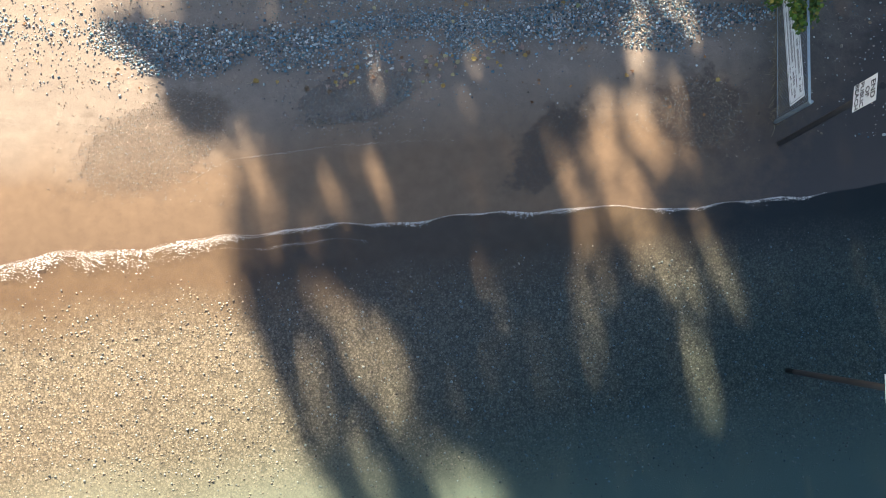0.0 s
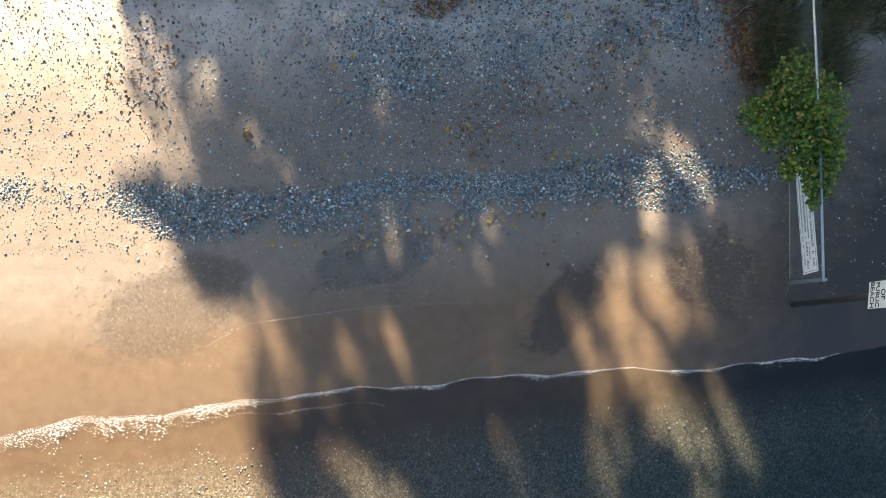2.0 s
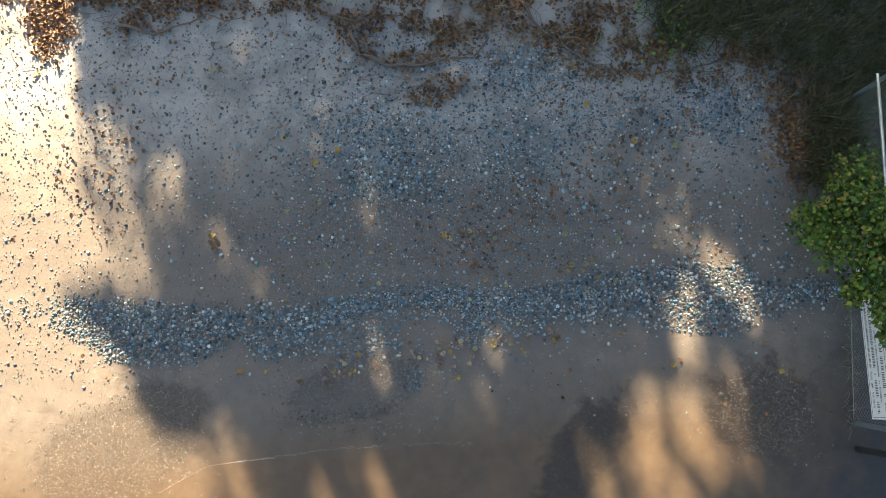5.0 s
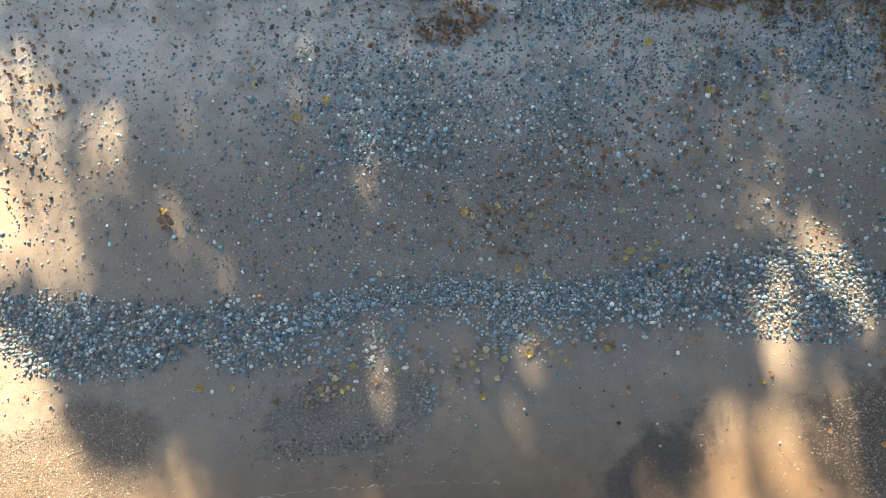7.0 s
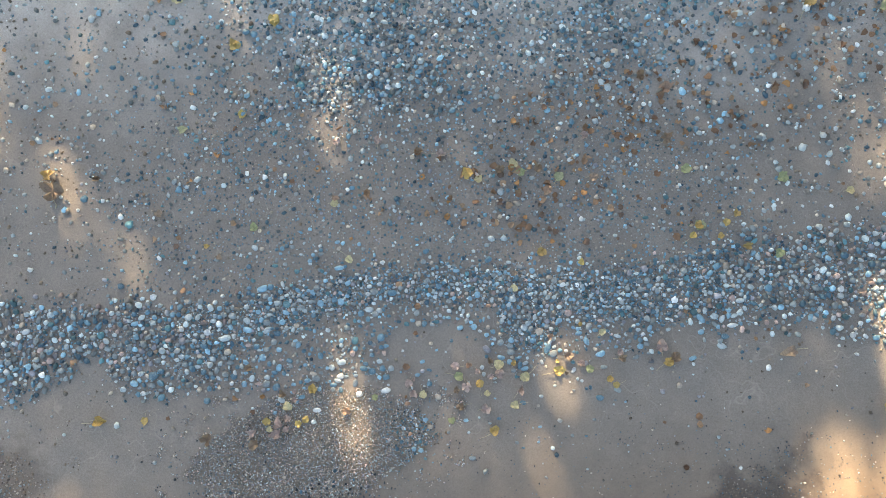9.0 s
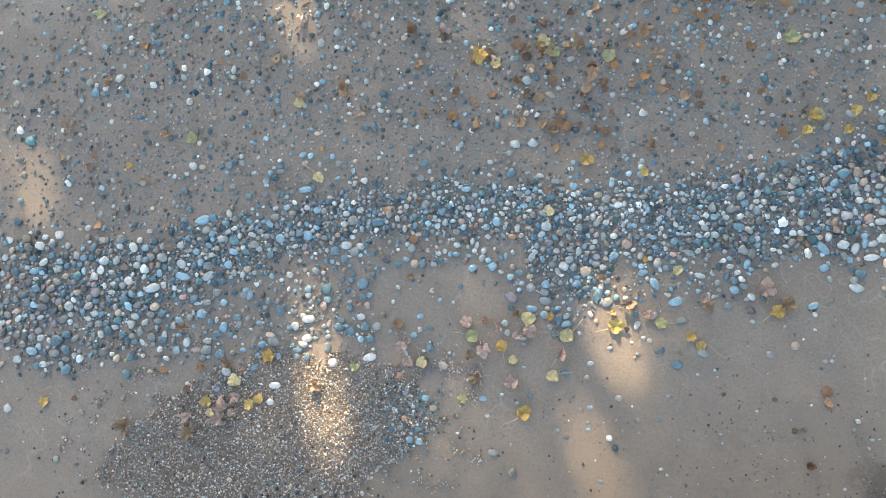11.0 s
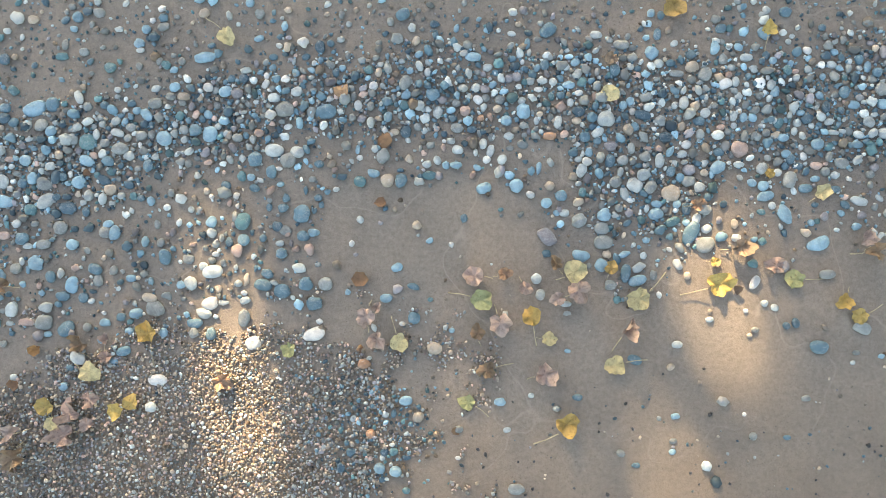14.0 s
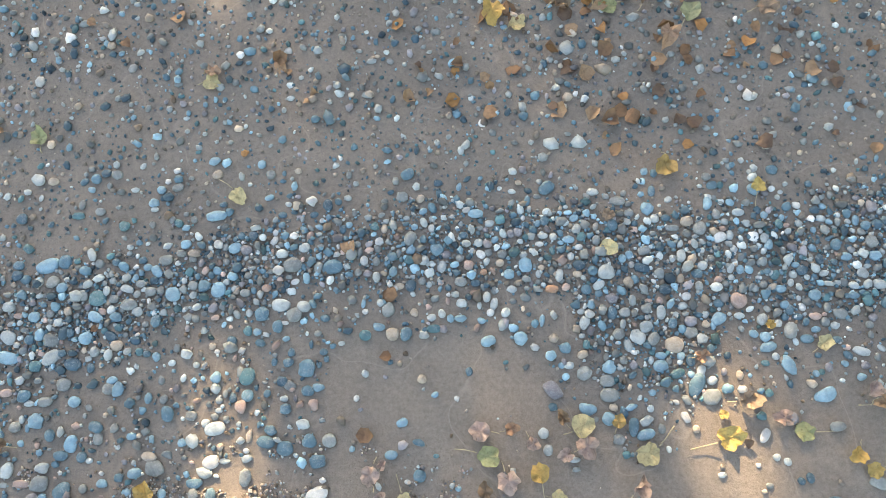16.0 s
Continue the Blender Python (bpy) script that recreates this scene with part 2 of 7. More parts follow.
DARK_GRIT = stones_material("dark_grit", "dark", "dark", "deep", "grey", "dark", "tan", rough=0.4)
BED_STONES = stones_material("lakebed_stones", "tan", "pale", "clay", "tan", "clay", "tan", "pale", "grey", "clay", "grey", lift=1.2)
COBBLE = {k: cobble_material(k) for k in STONE}
BARK = wood_material("bark", (0.07, 0.05, 0.035), (0.15, 0.115, 0.085))
DRIFT = wood_material("driftwood", (0.14, 0.10, 0.07), (0.28, 0.22, 0.165))
CANOPY = leafy_material("canopy_leaves", [(0.05, 0.085, 0.02), (0.075, 0.11, 0.025), (0.10, 0.10, 0.03)])
LITTER = leafy_material("leaf_litter", [(0.20, 0.105, 0.05), (0.27, 0.15, 0.075), (0.13, 0.075, 0.045), (0.33, 0.20, 0.11), (0.17, 0.085, 0.04), (0.36, 0.17, 0.055)])
VINE = leafy_material("vine_leaves", [(0.075, 0.165, 0.012), (0.115, 0.21, 0.016), (0.04, 0.09, 0.012), (0.17, 0.235, 0.02), (0.06, 0.13, 0.012), (0.25, 0.21, 0.025), (0.045, 0.10, 0.012)], rough=0.6)
GRASS = leafy_material("grass_blades", [(0.045, 0.058, 0.014), (0.06, 0.075, 0.018), (0.085, 0.085, 0.026), (0.036, 0.046, 0.012), (0.15, 0.12, 0.06)], rough=0.75)
STRAW = leafy_material("dry_stems", [(0.34, 0.27, 0.16), (0.26, 0.19, 0.11), (0.42, 0.35, 0.22), (0.19, 0.13, 0.08)])
GALVANISED = metal_material("galvanised_steel", (0.42, 0.50, 0.56))
POST_PAINT = paint_material("dark_post_paint", (0.022, 0.022, 0.024))
SIGN_WHITE = paint_material("sign_white", (0.78, 0.80, 0.80), 0.45)
SIGN_BLACK = paint_material("sign_black", (0.03, 0.03, 0.035), 0.5)
FOAM = paint_material("foam", (0.72, 0.70, 0.66), 0.6)
LEAF = {
    "yellow": leafy_material("leaf_yellow", [(0.47, 0.335, 0.10), (0.42, 0.29, 0.09)], "object"),
    "gold": leafy_material("leaf_gold", [(0.44, 0.28, 0.08), (0.37, 0.24, 0.08)], "object"),
    "straw": leafy_material("leaf_straw", [(0.50, 0.42, 0.22), (0.44, 0.36, 0.18)], "object"),
    "pink": leafy_material("leaf_pink", [(0.42, 0.305, 0.25), (0.36, 0.25, 0.20)], "object"),
    "brown": leafy_material("leaf_brown", [(0.21, 0.135, 0.08), (0.25, 0.165, 0.10)], "object"),
    "orange": leafy_material("leaf_orange", [(0.33, 0.20, 0.125), (0.30, 0.205, 0.135)], "object"),
    "green": leafy_material("leaf_green", [(0.27, 0.28, 0.13), (0.32, 0.31, 0.16)], "object"),
}


# ---- helpers for meshes ----
def soft(v, low, high):
    t = ((v - low) / (high - low)).clip(0, 1)
    return t * t * (3 - 2 * t)


def wobble(x, y, size, seed=0.0):
    """Smooth uneven values of about -1 to 1 over the plan."""
    k = 2 * np.pi / size
    return (np.sin(k * x + 1.3 + seed) * np.sin(k * 1.27 * y + 0.4 * seed) + np.sin(k * 1.9 * (0.8 * x + 0.6 * y) + seed) * np.sin(k * 2.3 * (0.6 * x - 0.8 * y) + 2.0)) * 0.6


def shoreline(x):
    line = np.interp(x, [-14, -6.6, -5.5, -4.2, -3.2, -1.8, -0.3, 1.0, 2.2, 3.5, 4.4, 6, 14], [-5.4, -3.05, -2.78, -2.64, -2.44, -2.23, -2.07, -1.88, -1.76, -1.7, -1.6, -1.32, 0.1])
    return line + 0.025 * np.sin(x * 3.1) + 0.012 * np.sin(x * 7.7)


def ground_z(x, y):
    """Height of the beach, the bank and the lakebed."""
    x, y = np.asarray(x, float), np.asarray(y, float)
    d = y - shoreline(np.clip(x, -14, 14))
    z = np.where(d < 0.9, -0.03 * ((0.9 - d) / 0.9).clip(0, 1) ** 2, 0.0)
    z = z + np.where(d < 0, d * 0.085, 0.0).clip(-6, 0)
    rise = 0.05 * (y - 4.3).clip(0, 30) + 0.006 * np.sin(x * 2.3 + y) * np.sin(y * 2.9 - x * 0.7) * soft(d, 0.4, 1.4)
    near = (np.abs(x) < 9) & (np.abs(y) < 9)
    return z + rise + near * (0.004 * wobble(x, y, 0.9) + 0.0025 * wobble(x, y, 0.33, 2.0)) * soft(d, 0.4, 2.2)


WATER_Z = -0.03


def part(name, bm, material, parent=None, label=""):
    """Links a bmesh as one mesh object, under a thing or a part."""
    me = bpy.data.meshes.new(name)
    bm.to_mesh(me)
    bm.free()
    me.materials.append(material)
    ob = new(name, me)
    ob.parent = parent
    if label:
        ob["label"] = label
    return ob


def mesh_from(name, verts, faces, material, smooth=True, parent=None):
    """One mesh object from arrays of vertices and of faces with an equal number of corners."""
    verts, faces = np.asarray(verts, np.float32).reshape(-1, 3), np.asarray(faces, np.int32)
    me = bpy.data.meshes.new(name)
    n, k = faces.shape
    me.vertices.add(len(verts))
    me.vertices.foreach_set("co", verts.ravel())
    me.loops.add(n * k)
    me.loops.foreach_set("vertex_index", faces.ravel())
    me.polygons.add(n)
    me.polygons.foreach_set("loop_start", np.arange(n, dtype=np.int32) * k)
    me.polygons.foreach_set("use_smooth", np.full(n, smooth))
    me.update(calc_edges=True)
    me.materials.append(material)
    ob = new(name, me)
    ob.parent = parent
    return ob


def ball(level):
    bm = bmesh.new()
    bmesh.ops.create_icosphere(bm, subdivisions=level, radius=0.5)
    v = np.array([p.co for p in bm.verts])
    f = np.array([[p.index for p in q.verts] for q in bm.faces])
    bm.free()
    return v, f


def stone_field(name, xy, length, material, level=1, flat=(0.45, 0.75), sink=0.25, lift=0.0, seed=1):
    """Many loose stones in one mesh, each turned, flattened and dented by chance."""
    rng = np.random.default_rng(seed)
    xy, length = np.asarray(xy, float), np.asarray(length, float)
    n = len(xy)
    v, f = ball(level)
    lobes = v[None] * (1 + 0.2 * np.sin(v[None] @ rng.normal(0, 5, (n, 3, 1)) + rng.uniform(0, 6, (n, 1, 1))))
    size = np.stack([length, length * rng.uniform(0.6, 0.95, n), length * rng.uniform(*flat, n)], 1)
    p = lobes * size[:, None]
    a, tip = rng.uniform(0, 2 * np.pi, n), rng.normal(0, 0.22, n)
    c, s = np.cos(tip)[:, None], np.sin(tip)[:, None]
    p = np.stack([p[..., 0] * c - p[..., 2] * s, p[..., 1], p[..., 0] * s + p[..., 2] * c], -1)
    c, s = np.cos(a)[:, None], np.sin(a)[:, None]
    p = np.stack([p[..., 0] * c - p[..., 1] * s, p[..., 0] * s + p[..., 1] * c, p[..., 2]], -1)
    z = ground_z(xy[:, 0], xy[:, 1]) + size[:, 2] * (0.5 - sink) + lift * rng.uniform(0, 1, n) * length
    p = p + np.stack([xy[:, 0], xy[:, 1], z], 1)[:, None]
    faces = (f[None] + (np.arange(n) * len(v))[:, None, None]).reshape(-1, 3)
    return mesh_from(name, p, faces, material)


def darts(n, box, sizes, density, seed, gap=0.8, taken=None):
    """Up to n places in box (x0, x1, y0, y1) with lengths from sizes(rng), kept by density(x, y) and apart from one another."""
    rng = np.random.default_rng(seed)
    x, y = rng.uniform(box[0], box[1], n), rng.uniform(box[2], box[3], n)
    keep = rng.uniform(0, 1, n) < density(x, y)
    x, y = x[keep], y[keep]
    length = np.sort(sizes(rng, len(x)))[::-1]
    cell, grid, out = 0.06, {}, []
    for px, py, pl in taken or ():
        grid.setdefault((int(px // cell), int(py // cell)), []).append((px, py, pl))
    for px, py, pl in zip(x, y, length):
        i, j = int(px // cell), int(py // cell)
        near = (q for a in (-1, 0, 1) for b in (-1, 0, 1) for q in grid.get((i + a, j + b), ()))
        if all((px - qx) ** 2 + (py - qy) ** 2 > (gap * 0.5 * (pl + ql)) ** 2 for qx, qy, ql in near):
            grid.setdefault((i, j), []).append((px, py, pl))
            out.append((px, py, pl))
    out = np.array(out)
    return out[:, :2], out[:, 2]


def blob(x, y, cx, cy, rx, ry, turn=0.0):
    """1 at the middle of a turned ellipse, 0 at its rim and beyond."""
    c, s = math.cos(radians(turn)), math.sin(radians(turn))
    u, v = ((x - cx) * c + (y - cy) * s) / rx, (-(x - cx) * s + (y - cy) * c) / ry
    return (1 - np.sqrt(u * u + v * v)).clip(0, 1)


def tube(bm, points, radii, sides=6):
    """A bent, tapering tube through points."""
    rings = []
    points = [Vector(p) for p in points]
    for i, p in enumerate(points):
        d = (points[min(i + 1, len(points) - 1)] - points[max(i - 1, 0)]).normalized()
        a = d.orthogonal().normalized()
        b = d.cross(a)
        rings.append([bm.verts.new(p + (a * math.cos(t) + b * math.sin(t)) * radii[i]) for t in np.arange(sides) * 2 * math.pi / sides])
    for r, q in zip(rings, rings[1:]):
        for i in range(sides):
            bm.faces.new((r[i], r[(i + 1) % sides], q[(i + 1) % sides], q[i])).smooth = True
    bm.faces.new(rings[0][::-1])
    bm.faces.new(rings[-1])
    return bm


def box(bm, x0, x1, y0, y1, z0, z1, bevel=0.0):
    m = Matrix.Translation(((x0 + x1) / 2, (y0 + y1) / 2, (z0 + z1) / 2)) @ Matrix.Diagonal((x1 - x0, y1 - y0, z1 - z0, 1))
    made = bmesh.ops.create_cube(bm, size=1, matrix=m)
    if bevel:
        edges = list({e for v in made["verts"] for e in v.link_edges})
        bmesh.ops.bevel(bm, geom=edges, offset=bevel, segments=2, affect="EDGES", profile=0.5)
    return bm


# ---- ground and lake ----
def build_ground():
    def spread(lo, hi, step):
        mid = np.arange(lo, hi + step / 2, step)
        grow = np.cumsum(step * 1.45 ** np.arange(1, 29))
        return np.concatenate([lo - grow[::-1], mid, hi + grow])

    xs, ys = spread(-8.0, 8.0, 0.08), spread(-8.0, 8.0, 0.08)
    X, Y = np.meshgrid(xs, ys)
    Z = ground_z(X, Y)
    i = np.arange(len(ys) - 1)[:, None] * len(xs) + np.arange(len(xs) - 1)[None]
    faces = np.stack([i, i + 1, i + 1 + len(xs), i + len(xs)], -1).reshape(-1, 4)
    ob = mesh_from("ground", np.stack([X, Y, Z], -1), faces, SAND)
    tagged(ob, "grey-brown sandy beach, damp near the lake and pale and dry inland", "ground", kind="structure")

    far = 2200.0
    xs = np.concatenate([[-far, -60], np.linspace(-12, 12, 80), [60, far]])
    edge = shoreline(np.clip(xs, -14, 14)) + 0.18 * (xs - np.clip(xs, -14, 14))
    edge = np.where(np.abs(xs) > 100, -3 + 0.0 * xs, edge) + 0.12
    rows = np.stack([edge, edge - 0.6, edge - 3, edge - 12, np.full(len(xs), -far)])
    i = np.arange(len(rows) - 1)[:, None] * len(xs) + np.arange(len(xs) - 1)[None]
    faces = np.stack([i, i + len(xs), i + 1 + len(xs), i + 1], -1).reshape(-1, 4)
    v = np.stack([np.broadcast_to(xs, rows.shape), rows, np.full(rows.shape, WATER_Z)], -1)
    ob = mesh_from("water", v, faces, WATER)
    ob.visible_shadow = False
    tagged(ob, "clear shallow lake water lapping on the sand", "water", kind="structure")


build_ground()


# ---- shade trees inland ----
def sunlit(x, y):
    """How much sun reaches a place of the beach between the crowns, 0 to 1."""
    edge = np.interp(y, [-8, -6.1, -5.5, -4.7, -3.9, -3.1, -2.3, -1.6, -1.15, -1.05, -0.95, -0.8, -0.45, 0.02, 0.55, 0.76, 0.9, 1.0, 1.33, 1.76, 2.2, 2.8, 3.5, 5.0],
                     [0.6, -1.05, -1.66, -2.2, -2.66, -2.95, -3.11, -3.12, -3.2, -3.5, -3.85, -3.92, -4.17, -4.46, -5.02, -5.4, -5.0, -4.75, -4.6, -4.8, -5.15, -5.3, -5.42, -5.6])
    s = soft(edge - x + 0.12 * wobble(x, y, 0.8, 9.0), -0.14 - 0.14 * soft(-y, 0.8, 1.6), 0.12)
    # gaps between the boughs as streaks (x0, y0, x1, y1, half width, openness)
    shore_gaps = [
        (2.40, -0.19, 2.40, -0.82, 0.23, 0.80), (2.42, -0.90, 2.84, -1.43, 0.32, 0.90), (2.67, -1.48, 3.19, -2.12, 0.33, 0.80), (3.23, -2.15, 3.66, -2.58, 0.29, 0.60),
        (2.88, -0.19, 3.19, -0.91, 0.24, 0.88), (3.41, 0.08, 3.58, -0.85, 0.27, 0.40), (1.71, -1.02, 2.33, -1.91, 0.17, 0.65), (2.18, -2.12, 2.44, -2.64, 0.20, 0.42),
        (3.81, -3.28, 4.03, -3.93, 0.21, 0.40), (4.04, -2.10, 4.43, -2.67, 0.18, 0.36), (3.12, 1.85, 3.35, 1.42, 0.16, 0.75), (3.41, 1.67, 3.73, 1.00, 0.17, 0.75),
        (2.88, 1.13, 2.98, 0.40, 0.22, 0.65), (3.93, -1.88, 4.37, -2.63, 0.21, 0.40)]
    lake_gaps = [
        (-1.11, -1.28, -0.78, -1.73, 0.17, 0.65), (-1.81, -1.52, -1.59, -1.77, 0.14, 0.35), (-1.95, -2.00, -1.85, -2.25, 0.14, 0.35), (-2.93, -0.95, -2.68, -1.35, 0.25, 0.42),
        (-2.98, -1.15, -2.52, -2.23, 0.31, 0.52), (-1.81, -3.00, -0.61, -3.77, 0.25, 0.60), (-1.28, -3.51, -0.62, -4.26, 0.26, 0.60), (-1.93, -3.79, -1.71, -4.59, 0.23, 0.45),
        (-1.30, -4.65, -0.94, -5.28, 0.23, 0.40), (-0.48, -4.54, 0.16, -5.15, 0.23, 0.42), (0.41, -5.38, 0.98, -6.39, 0.44, 0.95), (0.76, -2.67, 0.88, -3.17, 0.15, 0.22),
        (2.04, -2.36, 2.32, -3.60, 0.18, 0.33)]
    upper_gaps = [
        (-4.17, 2.64, -3.93, 1.89, 0.21, 0.50), (-3.31, 1.68, -3.10, 1.39, 0.17, 0.45), (-2.93, 1.28, -2.70, 1.07, 0.14, 0.20), (-5.03, 3.00, -4.69, 2.12, 0.32, 0.60),
        (-4.59, 1.95, -4.29, 1.04, 0.30, 0.60), (-1.72, -1.56, -1.46, -1.88, 0.14, 0.60), (-1.17, -1.20, -0.76, -1.80, 0.15, 0.65), (-1.35, 2.46, -1.20, 2.18, 0.16, 0.42),
        (-2.22, 2.21, -2.03, 1.94, 0.18, 0.25), (2.31, 3.14, 2.85, 2.51, 0.15, 0.32), (2.52, 2.43, 2.69, 1.96, 0.13, 0.32), (1.67, -0.68, 1.94, -1.17, 0.12, 0.55), (-3.16, 4.51, -3.00, 4.01, 0.17, 0.24)]
    near_gaps = [
        (2.50, 3.04, 2.74, 2.61, 0.15, 0.28), (-2.22, 2.15, -2.07, 2.00, 0.12, 0.25), (2.89, 1.93, 3.02, 1.53, 0.13, 0.38), (0.48, 0.52, 0.55, 0.32, 0.10, 0.49),
        (-1.08, 0.50, -1.01, 0.28, 0.09, 0.34), (-1.46, 0.08, -1.10, -0.06, 0.17, 0.41), (-0.25, -0.33, -0.16, -0.45, 0.13, 0.13), (-1.76, 0.45, -1.70, 0.36, 0.06, 0.20),
        (2.82, 0.92, 3.01, 0.60, 0.17, 0.42), (-0.34, -0.09, 0.12, -0.35, 0.22, 0.15)]
    uneven = 0.3 * wobble(x, y * 0.6, 0.5, 6.0) + 0.25 * wobble(x, y * 0.5, 0.24, 2.0)
    for x0, y0, x1, y1, wide, k in shore_gaps + lake_gaps + upper_gaps + near_gaps:
        t = (((x - x0) * (x1 - x0) + (y - y0) * (y1 - y0)) / ((x1 - x0) ** 2 + (y1 - y0) ** 2)).clip(0, 1)
        off = np.hypot(x - x0 - t * (x1 - x0), y - y0 - t * (y1 - y0)) / wide
        s = np.maximum(s, k**1.4 * soft(1.4 - off + uneven, 0.0, 0.9))
    dapple = 0.02 * soft(wobble(x, y * 0.6, 1.3, 4.0) + 0.6 * wobble(x, y * 0.6, 0.55, 1.0), 0.0, 0.9)
    s = np.maximum(s, dapple * (1 - 0.85 * soft(blob(x, y, -0.2, 0.72, 0.5, 0.4), 0.1, 0.6)))
    bough = soft(blob(x, y, 2.95, -0.95, 0.62, 0.075, -42.0), 0.0, 0.5)
    return np.where(s > 0.93, s, s * (1 - 0.6 * bough)).clip(0.003, 1)


def crown_points(x, y, height, spread_x, spread_y, low, seed):
    """Places of leaves in an uneven crown, before the gaps are cut."""
    rng = np.random.default_rng(seed)
    u = rng.uniform(-1, 1, (150000, 3))
    r = (np.abs(u) ** 3).sum(1)
    p = u * (spread_x, spread_y, (height - low) / 2) + (x, y, float(ground_z(x, y)) + (height + low) / 2)
    return p[r < 0.8 + 0.25 * wobble(p[:, 0] * 1.3, p[:, 2] * 1.3, 2.1, seed)]


def shade_of(p):
    """Where the shade of the places p falls on the beach."""
    s = p[:, 2] / TO_SUN.z
    return p[:, 0] - s * TO_SUN.x, p[:, 1] - s * TO_SUN.y


def shade_tree(x, y, height, spread_x, spread_y, p, cover, seed, label, leaf=0.085):
    rng = np.random.default_rng(seed)
    base = float(ground_z(x, y))
    tree = tagged(new("shade_tree"), label, "tree", "trees inland of the beach")
    tree.location = (x, y, base)
    bm = bmesh.new()
    bend = rng.normal(0, 0.35, 2)
    trunk = [(bend[0] * t * t, bend[1] * t * t, height * 0.70 * t - 0.2) for t in np.linspace(0, 1, 9)]
    tube(bm, trunk, [0.30 * (1 - 0.9 * t) + 0.02 for t in np.linspace(0, 1, 9)], 10)
    part("trunk", bm, BARK, tree)
    for k in range(14):
        t = rng.uniform(0.35, 0.86)
        a, reach = k * 2.4 + rng.uniform(-0.3, 0.3), rng.uniform(0.5, 0.9) * (1.1 - t * 0.5)
        root = Vector((bend[0] * t * t, bend[1] * t * t, height * 0.70 * t - 0.2))
        tip = root + Vector((math.cos(a) * spread_x * reach, math.sin(a) * spread_y * reach, rng.uniform(0.3, 1.3)))
        mid = root.lerp(tip, 0.5) + Vector((0, 0, -0.2 + rng.uniform(0, 0.4)))
        part("limb", tube(bmesh.new(), [root, mid, tip], [0.09, 0.05, 0.012], 6), BARK, tree)
    gx, gy = shade_of(p)
    # leaves are kept evenly, cell by cell, as thickly as the crown is closed there
    order = np.lexsort((gy, np.floor(gy / 0.3), np.floor(gx / 0.14)))
    share = (-np.log(sunlit(gx, gy)) / cover(gx, gy)).clip(0, 1)[order]
    total = np.cumsum(share) + rng.uniform()
    p = p[order[np.floor(total) > np.floor(total - share)]]
    n = len(p)
    a = rng.normal(size=(n, 3))
    a /= np.linalg.norm(a, axis=1)[:, None]
    b = np.cross(a, rng.normal(size=(n, 3)))
    b /= np.linalg.norm(b, axis=1)[:, None]
    r = rng.uniform(leaf * 0.67, leaf * 1.33, n)[:, None]
    v = np.stack([p - a * r, p + b * r * 0.62 + a * r * 0.1, p + a * r, p - b * r * 0.62 + a * r * 0.1], 1) - tree.location
    crown = mesh_from("crown", v, np.arange(4 * n).reshape(-1, 4), CANOPY, False, tree)
    crown["kind"] = "stuff"
    return tree


def plant_trees():
    plan = [(-8.1, 22.3, 16.2, 4.2, 5.2), (-2.3, 21.7, 16.6, 3.7, 5.4), (2.7, 22.3, 16.3, 3.7, 5.6), (7.6, 22.0, 16.0, 3.5, 5.7)]
    crowns = [crown_points(x, y, high, wide, 2.2, low, 11 + k) for k, (x, y, high, wide, low) in enumerate(plan)]
    cell, reach = 0.75, 18.0
    gx, gy = shade_of(np.concatenate(crowns))
    count, xe, ye = np.histogram2d(gx, gy, bins=int(2 * reach / cell), range=[[-reach, reach], [-reach, reach]])
    layers = (count * 0.0047 / (cell * cell * TO_SUN.z)).clip(0.5, None)

    def cover(x, y):
        u, v = ((x + reach) / cell - 0.5).clip(0, len(layers) - 1.001), ((y + reach) / cell - 0.5).clip(0, len(layers) - 1.001)
        i, j = u.astype(int), v.astype(int)
        a, b = u - i, v - j
        return (layers[i, j] * (1 - a) + layers[i + 1, j] * a) * (1 - b) + (layers[i, j + 1] * (1 - a) + layers[i + 1, j + 1] * a) * b

    for k, (x, y, high, wide, low) in enumerate(plan):
        shade_tree(x, y, high, wide, 2.2, crowns[k], cover, 31 + k, "tall leafy tree with gaps in its crown, shading the beach")


def sky_screen_tree(x, y, height, wide, low, seed):
    """A dense unseen tree beyond the fence, added to block part of the sky."""
    p = crown_points(x, y, height, wide, wide, low, seed)[::12]
    return shade_tree(x, y, height, wide, wide, p, lambda gx, gy: np.full(len(gx), 0.5), seed, "unseen dense tree, added beyond the fence to hold back skylight", 0.26)


plant_trees()
# both stand out of view and only dim the right side of the beach
sky_screen_tree(12.5, 4.5, 13.0, 3.6, 2.5, 51)
sky_screen_tree(13.5, 12.0, 14.0, 3.8, 2.5, 52)

# ==== THINGS ====
# ---- posts, signs and the fence at the end of the public beach ----
def lettering(text, size, name, parent, material, m):
    """A line of raised letters as a mesh."""
    curve = bpy.data.curves.new(name, "FONT")
    curve.body, curve.size, curve.extrude, curve.align_x, curve.align_y = text, size, 0.001, "CENTER", "CENTER"
    curve.offset = 0.002
    holder = bpy.data.objects.new(name, curve)
    me = bpy.data.meshes.new_from_object(holder)
    bpy.data.objects.remove(holder)
    me.materials.append(material)
    ob = new(name, me)
    ob.parent, ob.matrix_basis = parent, m
    return ob


